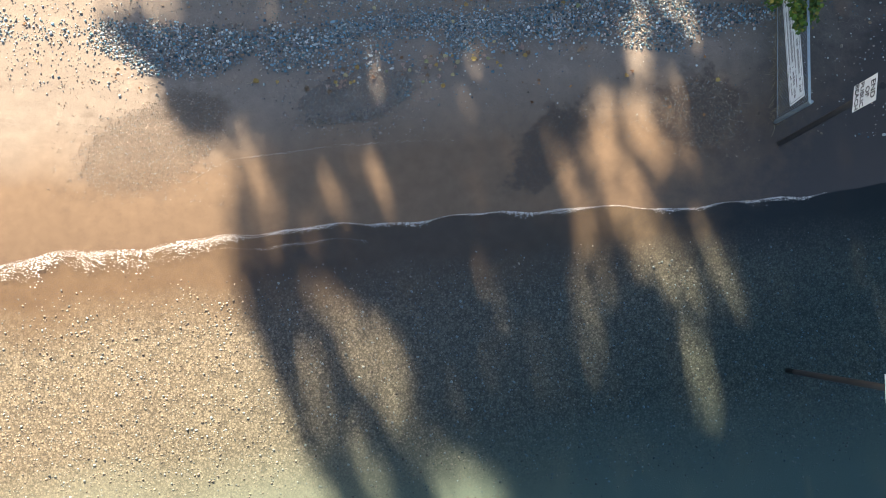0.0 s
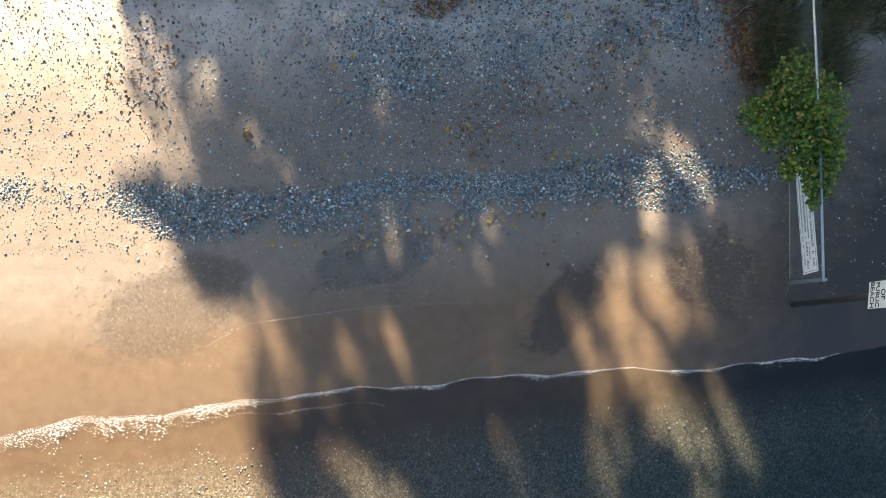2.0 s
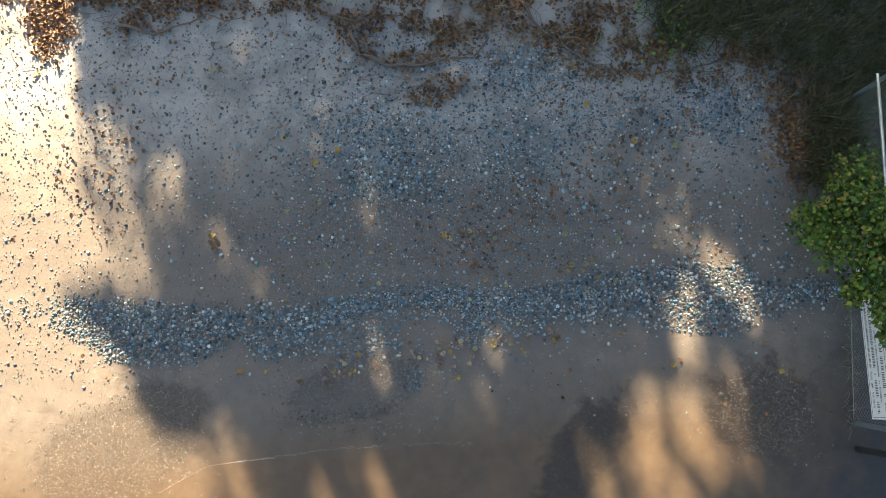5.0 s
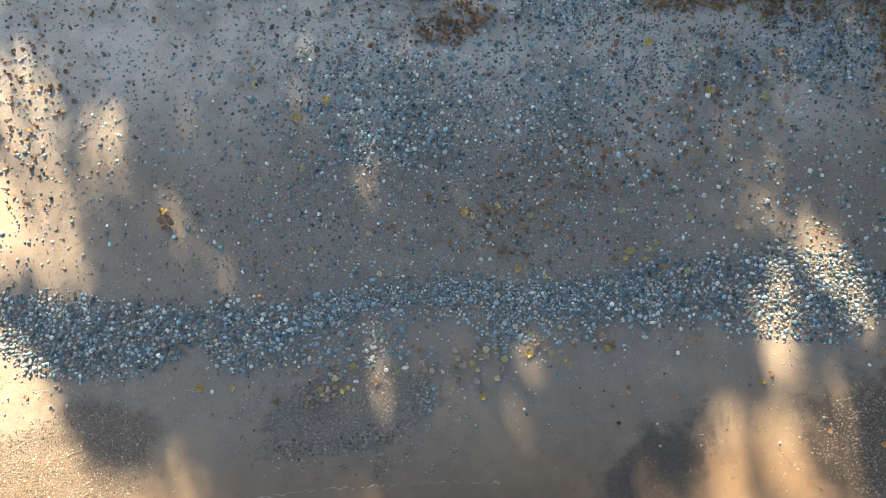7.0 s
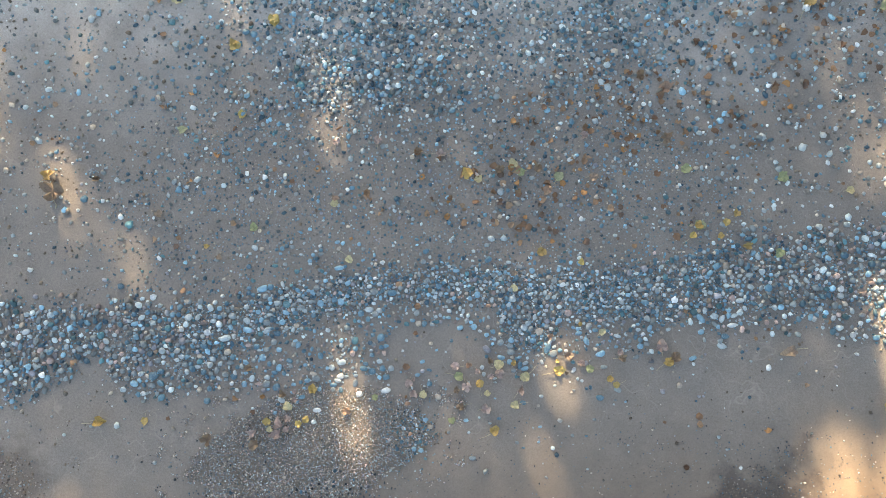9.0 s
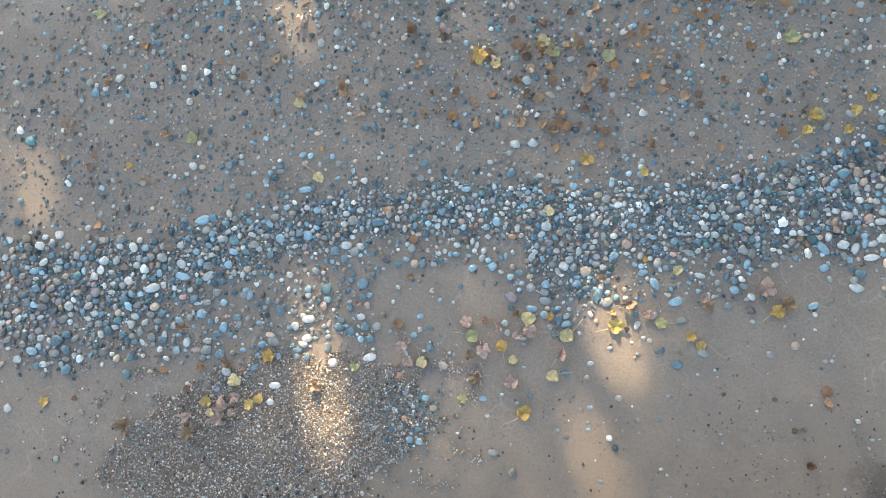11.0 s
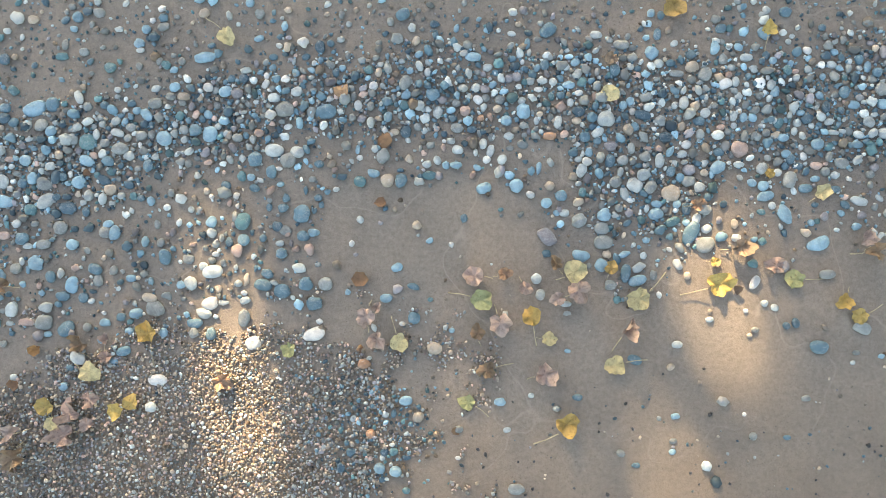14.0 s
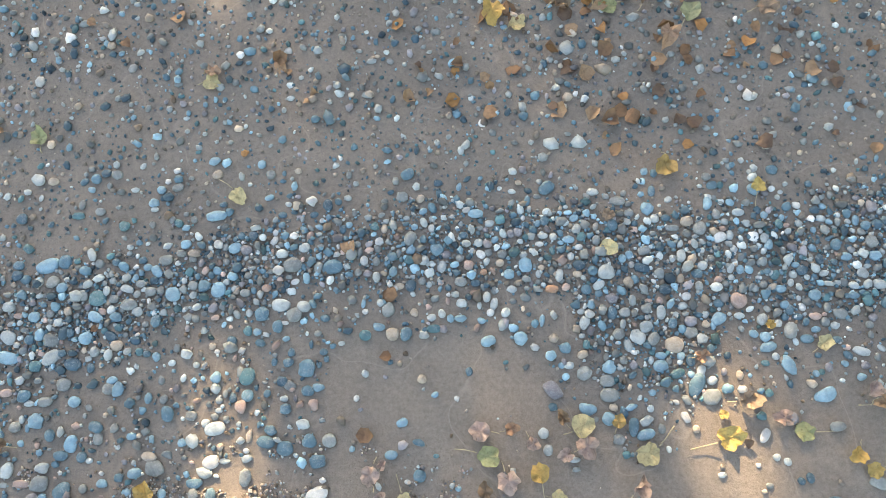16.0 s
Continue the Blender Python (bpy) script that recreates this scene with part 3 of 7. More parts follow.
def sign_post(x, y, high, turn, lean, label):
    """A dark post with a small white sign that faces -x."""
    thing = tagged(new("beach_sign"), label, "sign", "signs at the end of the beach")
    thing.matrix_basis = pose(x, y, float(ground_z(x, y)), lean, 0, turn)
    bm = bmesh.new()
    tube(bm, [(0, 0, -0.3), (0, 0, 0.06), (0.004, 0, high * 0.5), (0.0, 0.004, high)], [0.043, 0.043, 0.042, 0.041], 12)
    part("post", bm, POST_PAINT, thing, "dark round post")
    top = high - 0.03
    w, h = 0.335, 0.47
    bm = bmesh.new()
    box(bm, -0.052, -0.046, -w / 2, w / 2, top - h, top, 0.002)
    plate = part("sign_plate", bm, SIGN_WHITE, thing, "white metal plate")
    face = Matrix(((0, 0, -1, -0.0535), (-1, 0, 0, 0), (0, 1, 0, top - h / 2), (0, 0, 0, 1)))
    for k, (word, size) in enumerate((("END", 0.115), ("OF", 0.105), ("PUBLIC", 0.098), ("BEACH", 0.105))):
        lettering(word, size, "lettering", plate, SIGN_BLACK, face @ pose(0, 0.162 - 0.108 * k, 0))
    for z in (top - 0.05, top - h + 0.05):
        bm = bmesh.new()
        tube(bm, [(-0.055, 0.0, z), (-0.045, 0.0, z)], [0.007, 0.007], 8)
        part("bolt", bm, GALVANISED, thing)
    return thing


sign_post(5.09, -0.645, 2.46, -6, -2.2, "white public beach end sign on a dark post in the sand")
sign_post(5.34, -4.03, 2.9, 2, 0, "white sign on a dark post standing in the lake")


def chain_link_fence(x, y0, y1, high):
    thing = tagged(new("chain_link_fence"), "galvanised chain-link fence running inland, overgrown with vines", "fence")
    thing.location = (x, y0, 0)
    length = y1 - y0
    bm = bmesh.new()
    tube(bm, [(-0.02, 0.0, high), (-0.06, length * 0.5, high + 0.012), (-0.14, length, high)], [0.019] * 3, 10)
    part("top_rail", bm, GALVANISED, thing, "pale galvanised top rail")
    for k, y in enumerate(np.linspace(0.0, length, 3)):
        bm = bmesh.new()
        tube(bm, [(0, y, -0.3), (0, y, high - 0.02), (0, y, high + 0.03)], [0.03, 0.03, 0.022], 10)
        part("fence_post", bm, GALVANISED, thing)
    bm = bmesh.new()
    tube(bm, [(0, 0, 0.05), (0, length, 0.05)], [0.004, 0.004], 5)
    part("tension_wire", bm, GALVANISED, thing)
    bm = bmesh.new()
    step, drop = 0.062, high - 0.06
    for sign in (-1, 1):
        for y in np.arange(-drop, length + drop, step):
            a, b = (y, 0.05), (y + sign * drop, high - 0.02)
            lo, hi = max(0.0, min(a[0], b[0])), min(length, max(a[0], b[0]))
            if hi - lo < 0.02:
                continue
            at = lambda q: (0.004 * sign, q, a[1] + (q - a[0]) / (b[0] - a[0]) * (b[1] - a[1]))
            tube(bm, [at(lo), at(hi)], [0.001, 0.001], 4)
    wires = part("wire_mesh", bm, GALVANISED, thing)
    wires["kind"] = "stuff"
    return thing


chain_link_fence(5.02, -0.32, 3.9, 1.02)


def banner(x, y0, y1, z0, z1):
    """A long white notice board wired to the fence, facing -x, with lines too small to read."""
    thing = tagged(new("notice_board"), "long white notice board with dark print on a fence", "notice board")
    thing.matrix_basis = pose(x, y0, z0, -5.0, 0, 1.5)
    w, h = y1 - y0, z1 - z0
    bm = box(bmesh.new(), -0.012, -0.004, 0, w, 0, h, 0.002)
    part("board", bm, SIGN_WHITE, thing)
    bm = bmesh.new()
    for a in (0.022, h - 0.027):
        box(bm, -0.0135, -0.0122, 0.03, w - 0.03, a, a + 0.005)
    for a in (0.022, w - 0.03):
        box(bm, -0.0137, -0.0124, a, a + 0.005, 0.022, h - 0.022)
    part("border_line", bm, SIGN_BLACK, thing)
    rng = np.random.default_rng(4)
    for z, tall, start, end in ((h - 0.115, 0.062, 0.09, w - 0.1), (h - 0.19, 0.03, 0.2, w - 0.22), (h - 0.27, 0.055, 0.07, w - 0.12), (h - 0.345, 0.04, 0.14, w - 0.07)):
        bm, y = bmesh.new(), start
        while y < end:
            wide = rng.uniform(0.25, 0.9) * tall
            if rng.uniform() < 0.84:
                for q in np.arange(y, y + wide, tall * 0.32):
                    box(bm, -0.0135, -0.0122, q, q + tall * 0.17, z, z + tall * rng.uniform(0.7, 1.0))
            y += wide + tall * 0.28
        part("print_line", bm, SIGN_BLACK, thing)["kind"] = "stuff"
    return thing


banner(5.0, -0.23, 1.75, 0.5, 0.91)

# ---- vine over the fence ----
LEAF_OUTLINE = [(0.0, 0.02), (0.22, 0.46), (0.62, 0.42), (1.0, 0.02)]


def leaf_template():
    """A broad pointed leaf of length 1 along x in three strips, slightly cupped."""
    v, f = [], []
    for s, w in LEAF_OUTLINE:
        v += [(s, w, 0.18 * w), (s, 0, 0), (s, -w, 0.18 * w)]
    for k in range(len(LEAF_OUTLINE) - 1):
        a = 3 * k
        f += [(a, a + 1, a + 4, a + 3), (a + 1, a + 2, a + 5, a + 4)]
    return np.array(v) - (0.5, 0, 0), np.array(f)


def leaf_field(name, p, size, material, tilt, seed, parent=None, curl=0.25):
    """Many leaves in one mesh at the places p."""
    rng = np.random.default_rng(seed)
    v, f = leaf_template()
    n = len(p)
    q = np.repeat(v[None], n, 0)
    bend = rng.normal(0, curl, (n, 1))
    q[..., 2] += bend * (q[..., 0] ** 2 - 0.08) * 2 + rng.normal(0, curl, (n, 1)) * q[..., 1] ** 2 * 2 + rng.normal(0, curl * 0.3, (n, 1)) * q[..., 0] * 1.0
    q[..., 1] *= rng.uniform(0.75, 1.1, (n, 1))
    q *= np.asarray(size)[:, None, None]
    t, r, a = rng.normal(0, tilt, n)[:, None], rng.normal(0, tilt, n)[:, None], rng.uniform(0, 2 * np.pi, n)[:, None]
    x, y, z = q[..., 0], q[..., 1], q[..., 2]
    y, z = y * np.cos(r) - z * np.sin(r), y * np.sin(r) + z * np.cos(r)
    x, z = x * np.cos(t) - z * np.sin(t), x * np.sin(t) + z * np.cos(t)
    x, y = x * np.cos(a) - y * np.sin(a), x * np.sin(a) + y * np.cos(a)
    q = np.stack([x, y, z], -1) + np.asarray(p)[:, None]
    return mesh_from(name, q, (f[None] + (np.arange(n) * len(v))[:, None, None]).reshape(-1, 4), material, True, parent)


def vine_bush():
    rng = np.random.default_rng(21)
    thing = tagged(new("vine_bush"), "bright green leafy vine growing over the fence and board", "bush")
    thing.location = (5.0, 1.8, 0)
    clumps = [(4.75, 2.3, 0.7, 0.4, 0.5, 0.42, 850), (4.4, 2.15, 0.45, 0.3, 0.3, 0.3, 420), (5.02, 2.0, 0.95, 0.36, 0.55, 0.3, 900),
              (5.08, 1.45, 0.95, 0.24, 0.4, 0.3, 520), (4.85, 2.75, 0.6, 0.36, 0.35, 0.34, 240), (5.05, 1.05, 1.0, 0.10, 0.3, 0.18, 130),
              (4.98, 1.0, 0.78, 0.06, 0.12, 0.14, 60), (5.3, 2.5, 0.4, 0.2, 0.4, 0.3, 160),
              (4.45, 1.80, 0.80, 0.30, 0.30, 0.25, 260), (4.75, 1.46, 1.00, 0.20, 0.32, 0.20, 330), (4.83, 1.06, 1.03, 0.10, 0.22, 0.12, 130), (4.86, 0.79, 1.03, 0.07, 0.16, 0.10, 60), (4.62, 1.27, 0.85, 0.14, 0.20, 0.20, 120), (4.95, 1.79, 1.00, 0.20, 0.40, 0.25, 260)]
    for cx, cy, cz, rx, ry, rz, n in clumps:
        n = int(n * 1.55)
        rx, ry = rx * 0.86, ry * 0.92
        u = rng.normal(size=(n, 3))
        u = u / np.linalg.norm(u, axis=1)[:, None] * rng.uniform(0.3, 1.25, (n, 1))
        p = u * (rx, ry, rz) + (cx, cy, cz)
        p[:, 2] = p[:, 2].clip(0.05, None)
        leaves = leaf_field("foliage", p - np.array(thing.location), rng.uniform(0.03, 0.068, n), VINE, 0.5, int(n), thing)
        leaves["kind"] = "stuff"
    for k in range(9):
        y0 = rng.uniform(-0.5, 1.2)
        top = (rng.uniform(-0.5, 0.15), y0 + rng.uniform(-0.5, 0.5), rng.uniform(0.6, 1.15))
        bm = tube(bmesh.new(), [(rng.uniform(-0.1, 0.05), y0, -0.02), (rng.uniform(-0.15, 0.1), y0 + 0.1, 0.5), top], [0.008, 0.006, 0.003], 5)
        part("stem", bm, BARK, thing)


vine_bush()


# ---- grass and dry stems along the bank ----
def blades(name, p, length, material, lean, seed, width=0.006):
    """Bent grass blades, three segments each, in one mesh."""
    rng = np.random.default_rng(seed)
    n = len(p)
    a, out = rng.uniform(0, 2 * np.pi, n), np.abs(rng.normal(lean, 0.3, n)).clip(0.05, 1.4)
    d, side = np.stack([np.cos(a), np.sin(a)], 1), np.stack([-np.sin(a), np.cos(a)], 1)
    rows = []
    for t, w in ((0, 1.0), (0.4, 0.9), (0.75, 0.6), (1.0, 0.1)):
        along = length * t * np.sin(out * (0.5 + 0.7 * t))
        up = length * t * np.cos(out * (0.5 + 0.7 * t)).clip(0.03, None)
        c = np.stack([p[:, 0] + d[:, 0] * along, p[:, 1] + d[:, 1] * along, p[:, 2] + up], 1)
        o = np.concatenate([side * width * w, np.zeros((n, 1))], 1)
        rows += [c - o, c + o]
    v = np.stack(rows, 1)
    f = np.array([(0, 1, 3, 2), (2, 3, 5, 4), (4, 5, 7, 6)])
    return mesh_from(name, v, (f[None] + (np.arange(n) * 8)[:, None, None]).reshape(-1, 4), material)


def bank_edge(x):
    """How far towards the lake the overgrown bank comes."""
    return np.interp(x, [-8, -6.3, -5.9, -5.6, -4.8, -3.5, -2.1, -1.6, -1.0, -0.3, 0.6, 1.5, 2.6, 3.6, 4.1, 4.3, 5.0, 5.6, 7],
                     [4.6, 4.7, 4.2, 4.8, 4.55, 4.85, 4.85, 4.35, 4.2, 4.4, 4.7, 4.2, 4.15, 4.25, 3.9, 3.0, 3.1, 3.7, 3.8])


def grow_bank():
    rng = np.random.default_rng(31)
    x, y = rng.uniform(1.7, 8.6, 60000), rng.uniform(3.0, 8.2, 60000)
    start = np.interp(x, [1.7, 2.3, 2.6, 3.7, 4.4, 5.2, 6.6, 9], [6.6, 5.3, 4.6, 4.7, 4.2, 3.85, 3.75, 3.6])
    keep = (y > start + 0.2 * wobble(x, y, 0.8)) & (rng.uniform(0, 1, len(x)) < 0.55 + 0.5 * wobble(x, y, 0.7, 3))
    x, y = x[keep][:26000], y[keep][:26000]
    p = np.stack([x, y, ground_z(x, y)], 1)
    tagged(blades("grass", p, rng.uniform(0.18, 0.6, len(p)), GRASS, 0.75, 5, 0.005), "dense dark green tall grass on the bank", "grass", kind="stuff")
    n = 900
    x = rng.uniform(-0.5, 7.0, n)
    y = bank_edge(x) + np.abs(rng.normal(0, 0.45, n)) - 0.1
    keep = rng.uniform(0, 1, n) < 0.5 + 0.6 * wobble(x, y, 1.1, 5)
    x, y = x[keep], y[keep]
    p = np.stack([x, y, ground_z(x, y) + 0.01], 1)
    tagged(blades("dry_grass", p, rng.uniform(0.12, 0.42, len(p)), STRAW, 1.25, 6, 0.004), "straw-coloured dead grass lying along the bank edge", "grass", kind="stuff")
    near_fence = rng.uniform(4.5, 5.9, 1500), rng.uniform(2.7, 3.9, 1500)
    p = np.stack([*near_fence, ground_z(*near_fence)], 1)
    tagged(blades("fence_grass", p, rng.uniform(0.25, 0.75, len(p)), GRASS, 0.7, 15, 0.005), "tall dark grass growing through the fence", "grass", kind="stuff")
    n = 260
    x, y = 5.03 + rng.normal(0, 0.025, n), rng.uniform(-0.38, 1.7, n)
    p = np.stack([x, y, ground_z(x, y)], 1)
    tagged(blades("fence_straw", p, rng.uniform(0.06, 0.22, n), STRAW, 1.0, 16, 0.003), "dry grass caught along the foot of the fence", "grass", kind="stuff")
    n = 200
    x, y = rng.normal(2.55, 0.28, n), rng.normal(4.75, 0.3, n)
    p = np.stack([x, y, ground_z(x, y) + rng.uniform(0.05, 0.3, n)], 1)
    bush = leaf_field("yellow_weeds", p, rng.uniform(0.025, 0.055, n), VINE, 0.6, 9)
    tagged(bush, "low green and yellowing weeds beside the grass", "weeds", kind="stuff")


grow_bank()


def leaf_litter():
    rng = np.random.default_rng(41)
    x = rng.uniform(-7.6, 6.2, 40000)
    y = bank_edge(x) + rng.normal(0.35, 0.6, len(x))
    d = y - bank_edge(x)
    keep = rng.uniform(0, 1, len(x)) < (0.95 * soft(d, -0.25, 0.2) * (0.35 + 0.75 * wobble(x, y, 1.4, 2)) + 0.04).clip(0.015, 1)
    heap = blob(x, y, -5.85, 4.6, 0.4, 0.9) + blob(x, y, 4.35, 3.5, 0.5, 1.1) + 1.5 * blob(x, y, -0.5, 3.8, 0.5, 0.26, 25) + blob(x, y, 1.5, 4.75, 0.3, 0.4)
    keep |= rng.uniform(0, 1, len(x)) < 1.6 * heap
    keep &= (np.abs(x) < 7.6) & (y < 7.2)
    x, y = x[keep], y[keep]
    p = np.stack([x, y, ground_z(x, y) + 0.012 + rng.uniform(0, 0.03, len(x))], 1)
    ob = leaf_field("leaf_litter", p, rng.uniform(0.025, 0.062, len(p)), LITTER, 0.5, 8, curl=0.7)
    tagged(ob, "brown dead leaves drifted along the foot of the bank", "leaf litter", kind="stuff")
    n = 5800
    x, y = rng.uniform(-6.5, 5.0, n), rng.uniform(-0.3, 4.4, n)
    lines = blob(x, y, 1.0, 2.35, 1.5, 0.75, 25) + 0.8 * blob(x, y, 0.2, 1.55, 1.6, 0.25) + 0.8 * blob(x, y, -5, 2.7, 0.8, 1.4) + 0.5 * blob(x, y, 2.7, 3.2, 0.9, 0.5)
    lines = lines + 1.2 * blob(x, y, 2.0, 2.5, 0.7, 0.4, 30)
    lines = lines + 1.2 * blob(x, y, 1.22, 2.37, 0.4, 0.3) + 0.7 * blob(x, y, 0.03, 1.85, 0.8, 0.14) + 1.4 * blob(x, y, 0.61, 2.27, 0.35, 0.25) + 1.5 * blob(x, y, 2.1, 3.15, 0.3, 0.35)
    keep = rng.uniform(0, 1, n) < 0.04 + 1.3 * lines
    x, y = x[keep], y[keep]
    p = np.stack([x, y, ground_z(x, y) + 0.01], 1)
    ob = leaf_field("scattered_leaves", p, rng.uniform(0.025, 0.065, len(p)), LITTER, 0.3, 18, curl=0.6)
    tagged(ob, "single dead leaves lying about on the sand", "leaf litter", kind="stuff")


leaf_litter()


def driftwood(points, r, label):
    bm = bmesh.new()
    rng = np.random.default_rng(int(abs(points[0][0]) * 1000) + 3)
    path = []
    for (x0, y0), (x1, y1) in zip(points, points[1:]):
        for t in (0, 0.33, 0.66):
            x, y = x0 + (x1 - x0) * t + rng.normal(0, 0.02), y0 + (y1 - y0) * t + rng.normal(0, 0.02)
            path.append((x, y, float(ground_z(x, y)) + r * 0.7 + abs(rng.normal(0, 0.012))))
    n = len(path)
    tube(bm, path, [r * (1 - 0.75 * k / (n - 1)) for k in range(n)], 6)
    ob = part("dead_branch", bm, DRIFT)
    tagged(ob, label, "branch", "dead branches along the bank")


driftwood([(-1.7, 4.62), (-1.54, 4.3), (-1.11, 4.13), (-0.7, 4.19), (-0.01, 4.33), (0.33, 4.6)], 0.03, "grey-brown root half buried in the sandy bank")
driftwood([(0.6, 5.2), (0.95, 4.7), (1.51, 4.36), (2.2, 4.13), (2.95, 4.24), (3.56, 4.3)], 0.024, "long dead branch lying along the grass edge")
driftwood([(-4.9, 4.55), (-4.4, 4.45), (-3.7, 4.75), (-2.9, 4.7)], 0.024, "exposed root along the sandy bank")
driftwood([(-2.9, 5.6), (-2.3, 5.2), (-1.9, 4.9)], 0.016, "thin dead branch on pale sand")
driftwood([(-2.2, 4.9), (-1.7, 4.75), (-1.2, 4.9), (-0.6, 4.7)], 0.022, "bent root among brown leaves")
driftwood([(1.0, 5.9), (1.25, 5.4), (1.65, 4.95)], 0.014, "thin bare stick on the bank")
driftwood([(3.0, 4.3), (3.5, 4.45), (4.1, 4.35)], 0.012, "pale dry stalk at the grass edge")
driftwood([(-0.75, 3.6), (-0.45, 3.75), (-0.1, 3.95)], 0.012, "short twig in a clump of leaves")


def twigs():
    rng = np.random.default_rng(51)
    n = 420
    x = rng.uniform(-6.5, 5.5, n)
    y = bank_edge(x) + rng.normal(0.25, 0.5, n)
    bm = bmesh.new()
    for px, py in zip(x, y):
        a, l = rng.normal(0.1, 0.7), rng.uniform(0.06, 0.3)
        z = float(ground_z(px, py)) + 0.014
        d = Vector((math.cos(a), math.sin(a), 0)) * l * 0.5
        p = Vector((px, py, z))
        tube(bm, [p - d, p + Vector((rng.normal(0, 0.01), rng.normal(0, 0.01), 0.006)), p + d], [0.004, 0.0035, 0.002], 4)
    tagged(part("twigs", bm, DRIFT), "small dry twigs strewn along the bank", "twigs", kind="stuff")


twigs()


# ---- foam along the water's edge ----
def foam_line(name, x0, x1, line, width, seed, label):
    rng = np.random.default_rng(seed)
    n = int((x1 - x0) * (300 if width > 0.025 else 130))
    x = rng.uniform(x0, x1, n)
    strength = 0.25 + 0.75 * soft(wobble(x, x * 0.3, 1.9, seed), -0.5, 0.5)
    y = line(x) - np.abs(rng.normal(0, 1, n)) * width * strength * (1 + 4 * soft(-2.6 - x, 0.0, 1.6))
    r = rng.uniform(0.003, 0.011, n) * (0.35 + strength) * (1.0 if width > 0.025 else 0.6) * (1 + 0.25 * soft(-2.6 - x, 0.0, 1.6))
    v, f = ball(1)
    p = v[None] * np.stack([r * 1.8, r, r * 0.45], 1)[:, None] + np.stack([x, y, np.maximum(ground_z(x, y), WATER_Z) + 0.003], 1)[:, None]
    ob = mesh_from(name, p, (f[None] + (np.arange(n) * len(v))[:, None, None]).reshape(-1, 3), FOAM)
    tagged(ob, label, "foam", kind="stuff")


foam_line("foam", -7.5, 5.8, lambda x: shoreline(x) + 0.02, 0.03, 3, "thin white line of foam at the edge of the lake")
foam_line("surf_foam", -7.5, -2.4, lambda x: shoreline(x) - 0.01, 0.026, 8, "broad band of white bubbles where small waves break")
foam_line("backwash_foam", -7.5, -1.0, lambda x: shoreline(x) - 0.24 - 0.02 * x, 0.02, 4, "faint second line of foam left by the backwash")
foam_line("swash_mark", -3.66, 0.20, lambda x: np.interp(x, [-3.66, -3.14, -2.53, -1.78, -0.90, 0.20], [-1.60, -1.27, -1.17, -1.02, -0.90, -0.82]) + 0.02 * wobble(x, x, 0.3, 5), 0.006, 5, "thin pale swash mark left on wet sand")


# ---- stones ----
BAND_TOP = ([-7.5, -5.3, -4.25, -3.7, -3.0, -2.5, -1.85, -1.47, -1.14, -0.56, 0.15, 0.66, 1.2, 1.65, 2.1, 2.95, 3.67, 3.95, 5.0],
            [0.75, 0.72, 0.76, 0.69, 0.70, 0.75, 0.82, 0.90, 1.01, 1.10, 1.12, 1.12, 1.22, 1.36, 1.45, 1.58, 1.6, 1.42, 1.45])
BAND_MID = ([-7.5, -5.2, -4.6, -4.2, -3.6, -3.25, -2.92, -2.64, -2.3, -1.83, -1.64, -1.46, -1.28, -1.1, -0.91, -0.81, -0.2, -0.02, 0.01, 0.12, 0.38, 0.45, 0.95, 1.2, 1.9, 2.75, 3.2, 3.66, 3.92, 5.0],
            [0.5, 0.35, 0.10, 0.0, 0.05, 0.18, 0.40, 0.3, 0.32, 0.5, 0.55, 0.62, 0.74, 0.81, 0.80, 0.88, 0.91, 0.87, 0.71, 0.59, 0.57, 0.78, 0.81, 0.83, 0.92, 0.95, 0.9, 0.85, 1.1, 1.3])
BAND_LOW = ([-7.5, -5.2, -4.63, -4.29, -3.63, -3.3, -2.92, -2.64, -2.3, -2.05, -1.25, -1.09, -1.04, -0.8, -0.74, -0.2, -0.09, 0.16, 0.25, 0.38, 0.67, 1.05, 1.14, 2.3, 2.62, 3.6, 3.92, 5.0],
            [0.4, 0.3, 0.02, -0.07, -0.05, 0.05, 0.33, 0.13, 0.11, 0.2, 0.21, 0.21, 0.36, 0.32, 0.7, 0.73, 0.59, 0.39, 0.39, 0.5, 0.56, 0.57, 0.76, 0.8, 0.72, 0.69, 0.96, 1.25])


def in_band(x, y):
    """1 in the packed strip of the band, less in the loose stones below it."""
    top, mid, low = np.interp(x, *BAND_TOP), np.interp(x, *BAND_MID), np.interp(x, *BAND_LOW)
    ragged = 0.05 * wobble(x, y, 0.45) + 0.04 * wobble(x, y, 0.17, 4)
    packed = soft(y, mid - 0.07 + ragged, mid + 0.06 + ragged)
    loose = (0.15 + 0.3 * soft(np.abs(x + 0.4), 1.3, 1.6)) * soft(y, low - 0.04 + ragged, low + 0.06 + ragged)
    return np.maximum(packed, loose) * soft(top + 0.10 + ragged - y, 0.0, 0.16) * (1 - 0.9 * soft(-5.0 - x, 0.0, 0.5) * (1 - 0.45 * soft(-6.5 - x, 0.0, 0.3)))


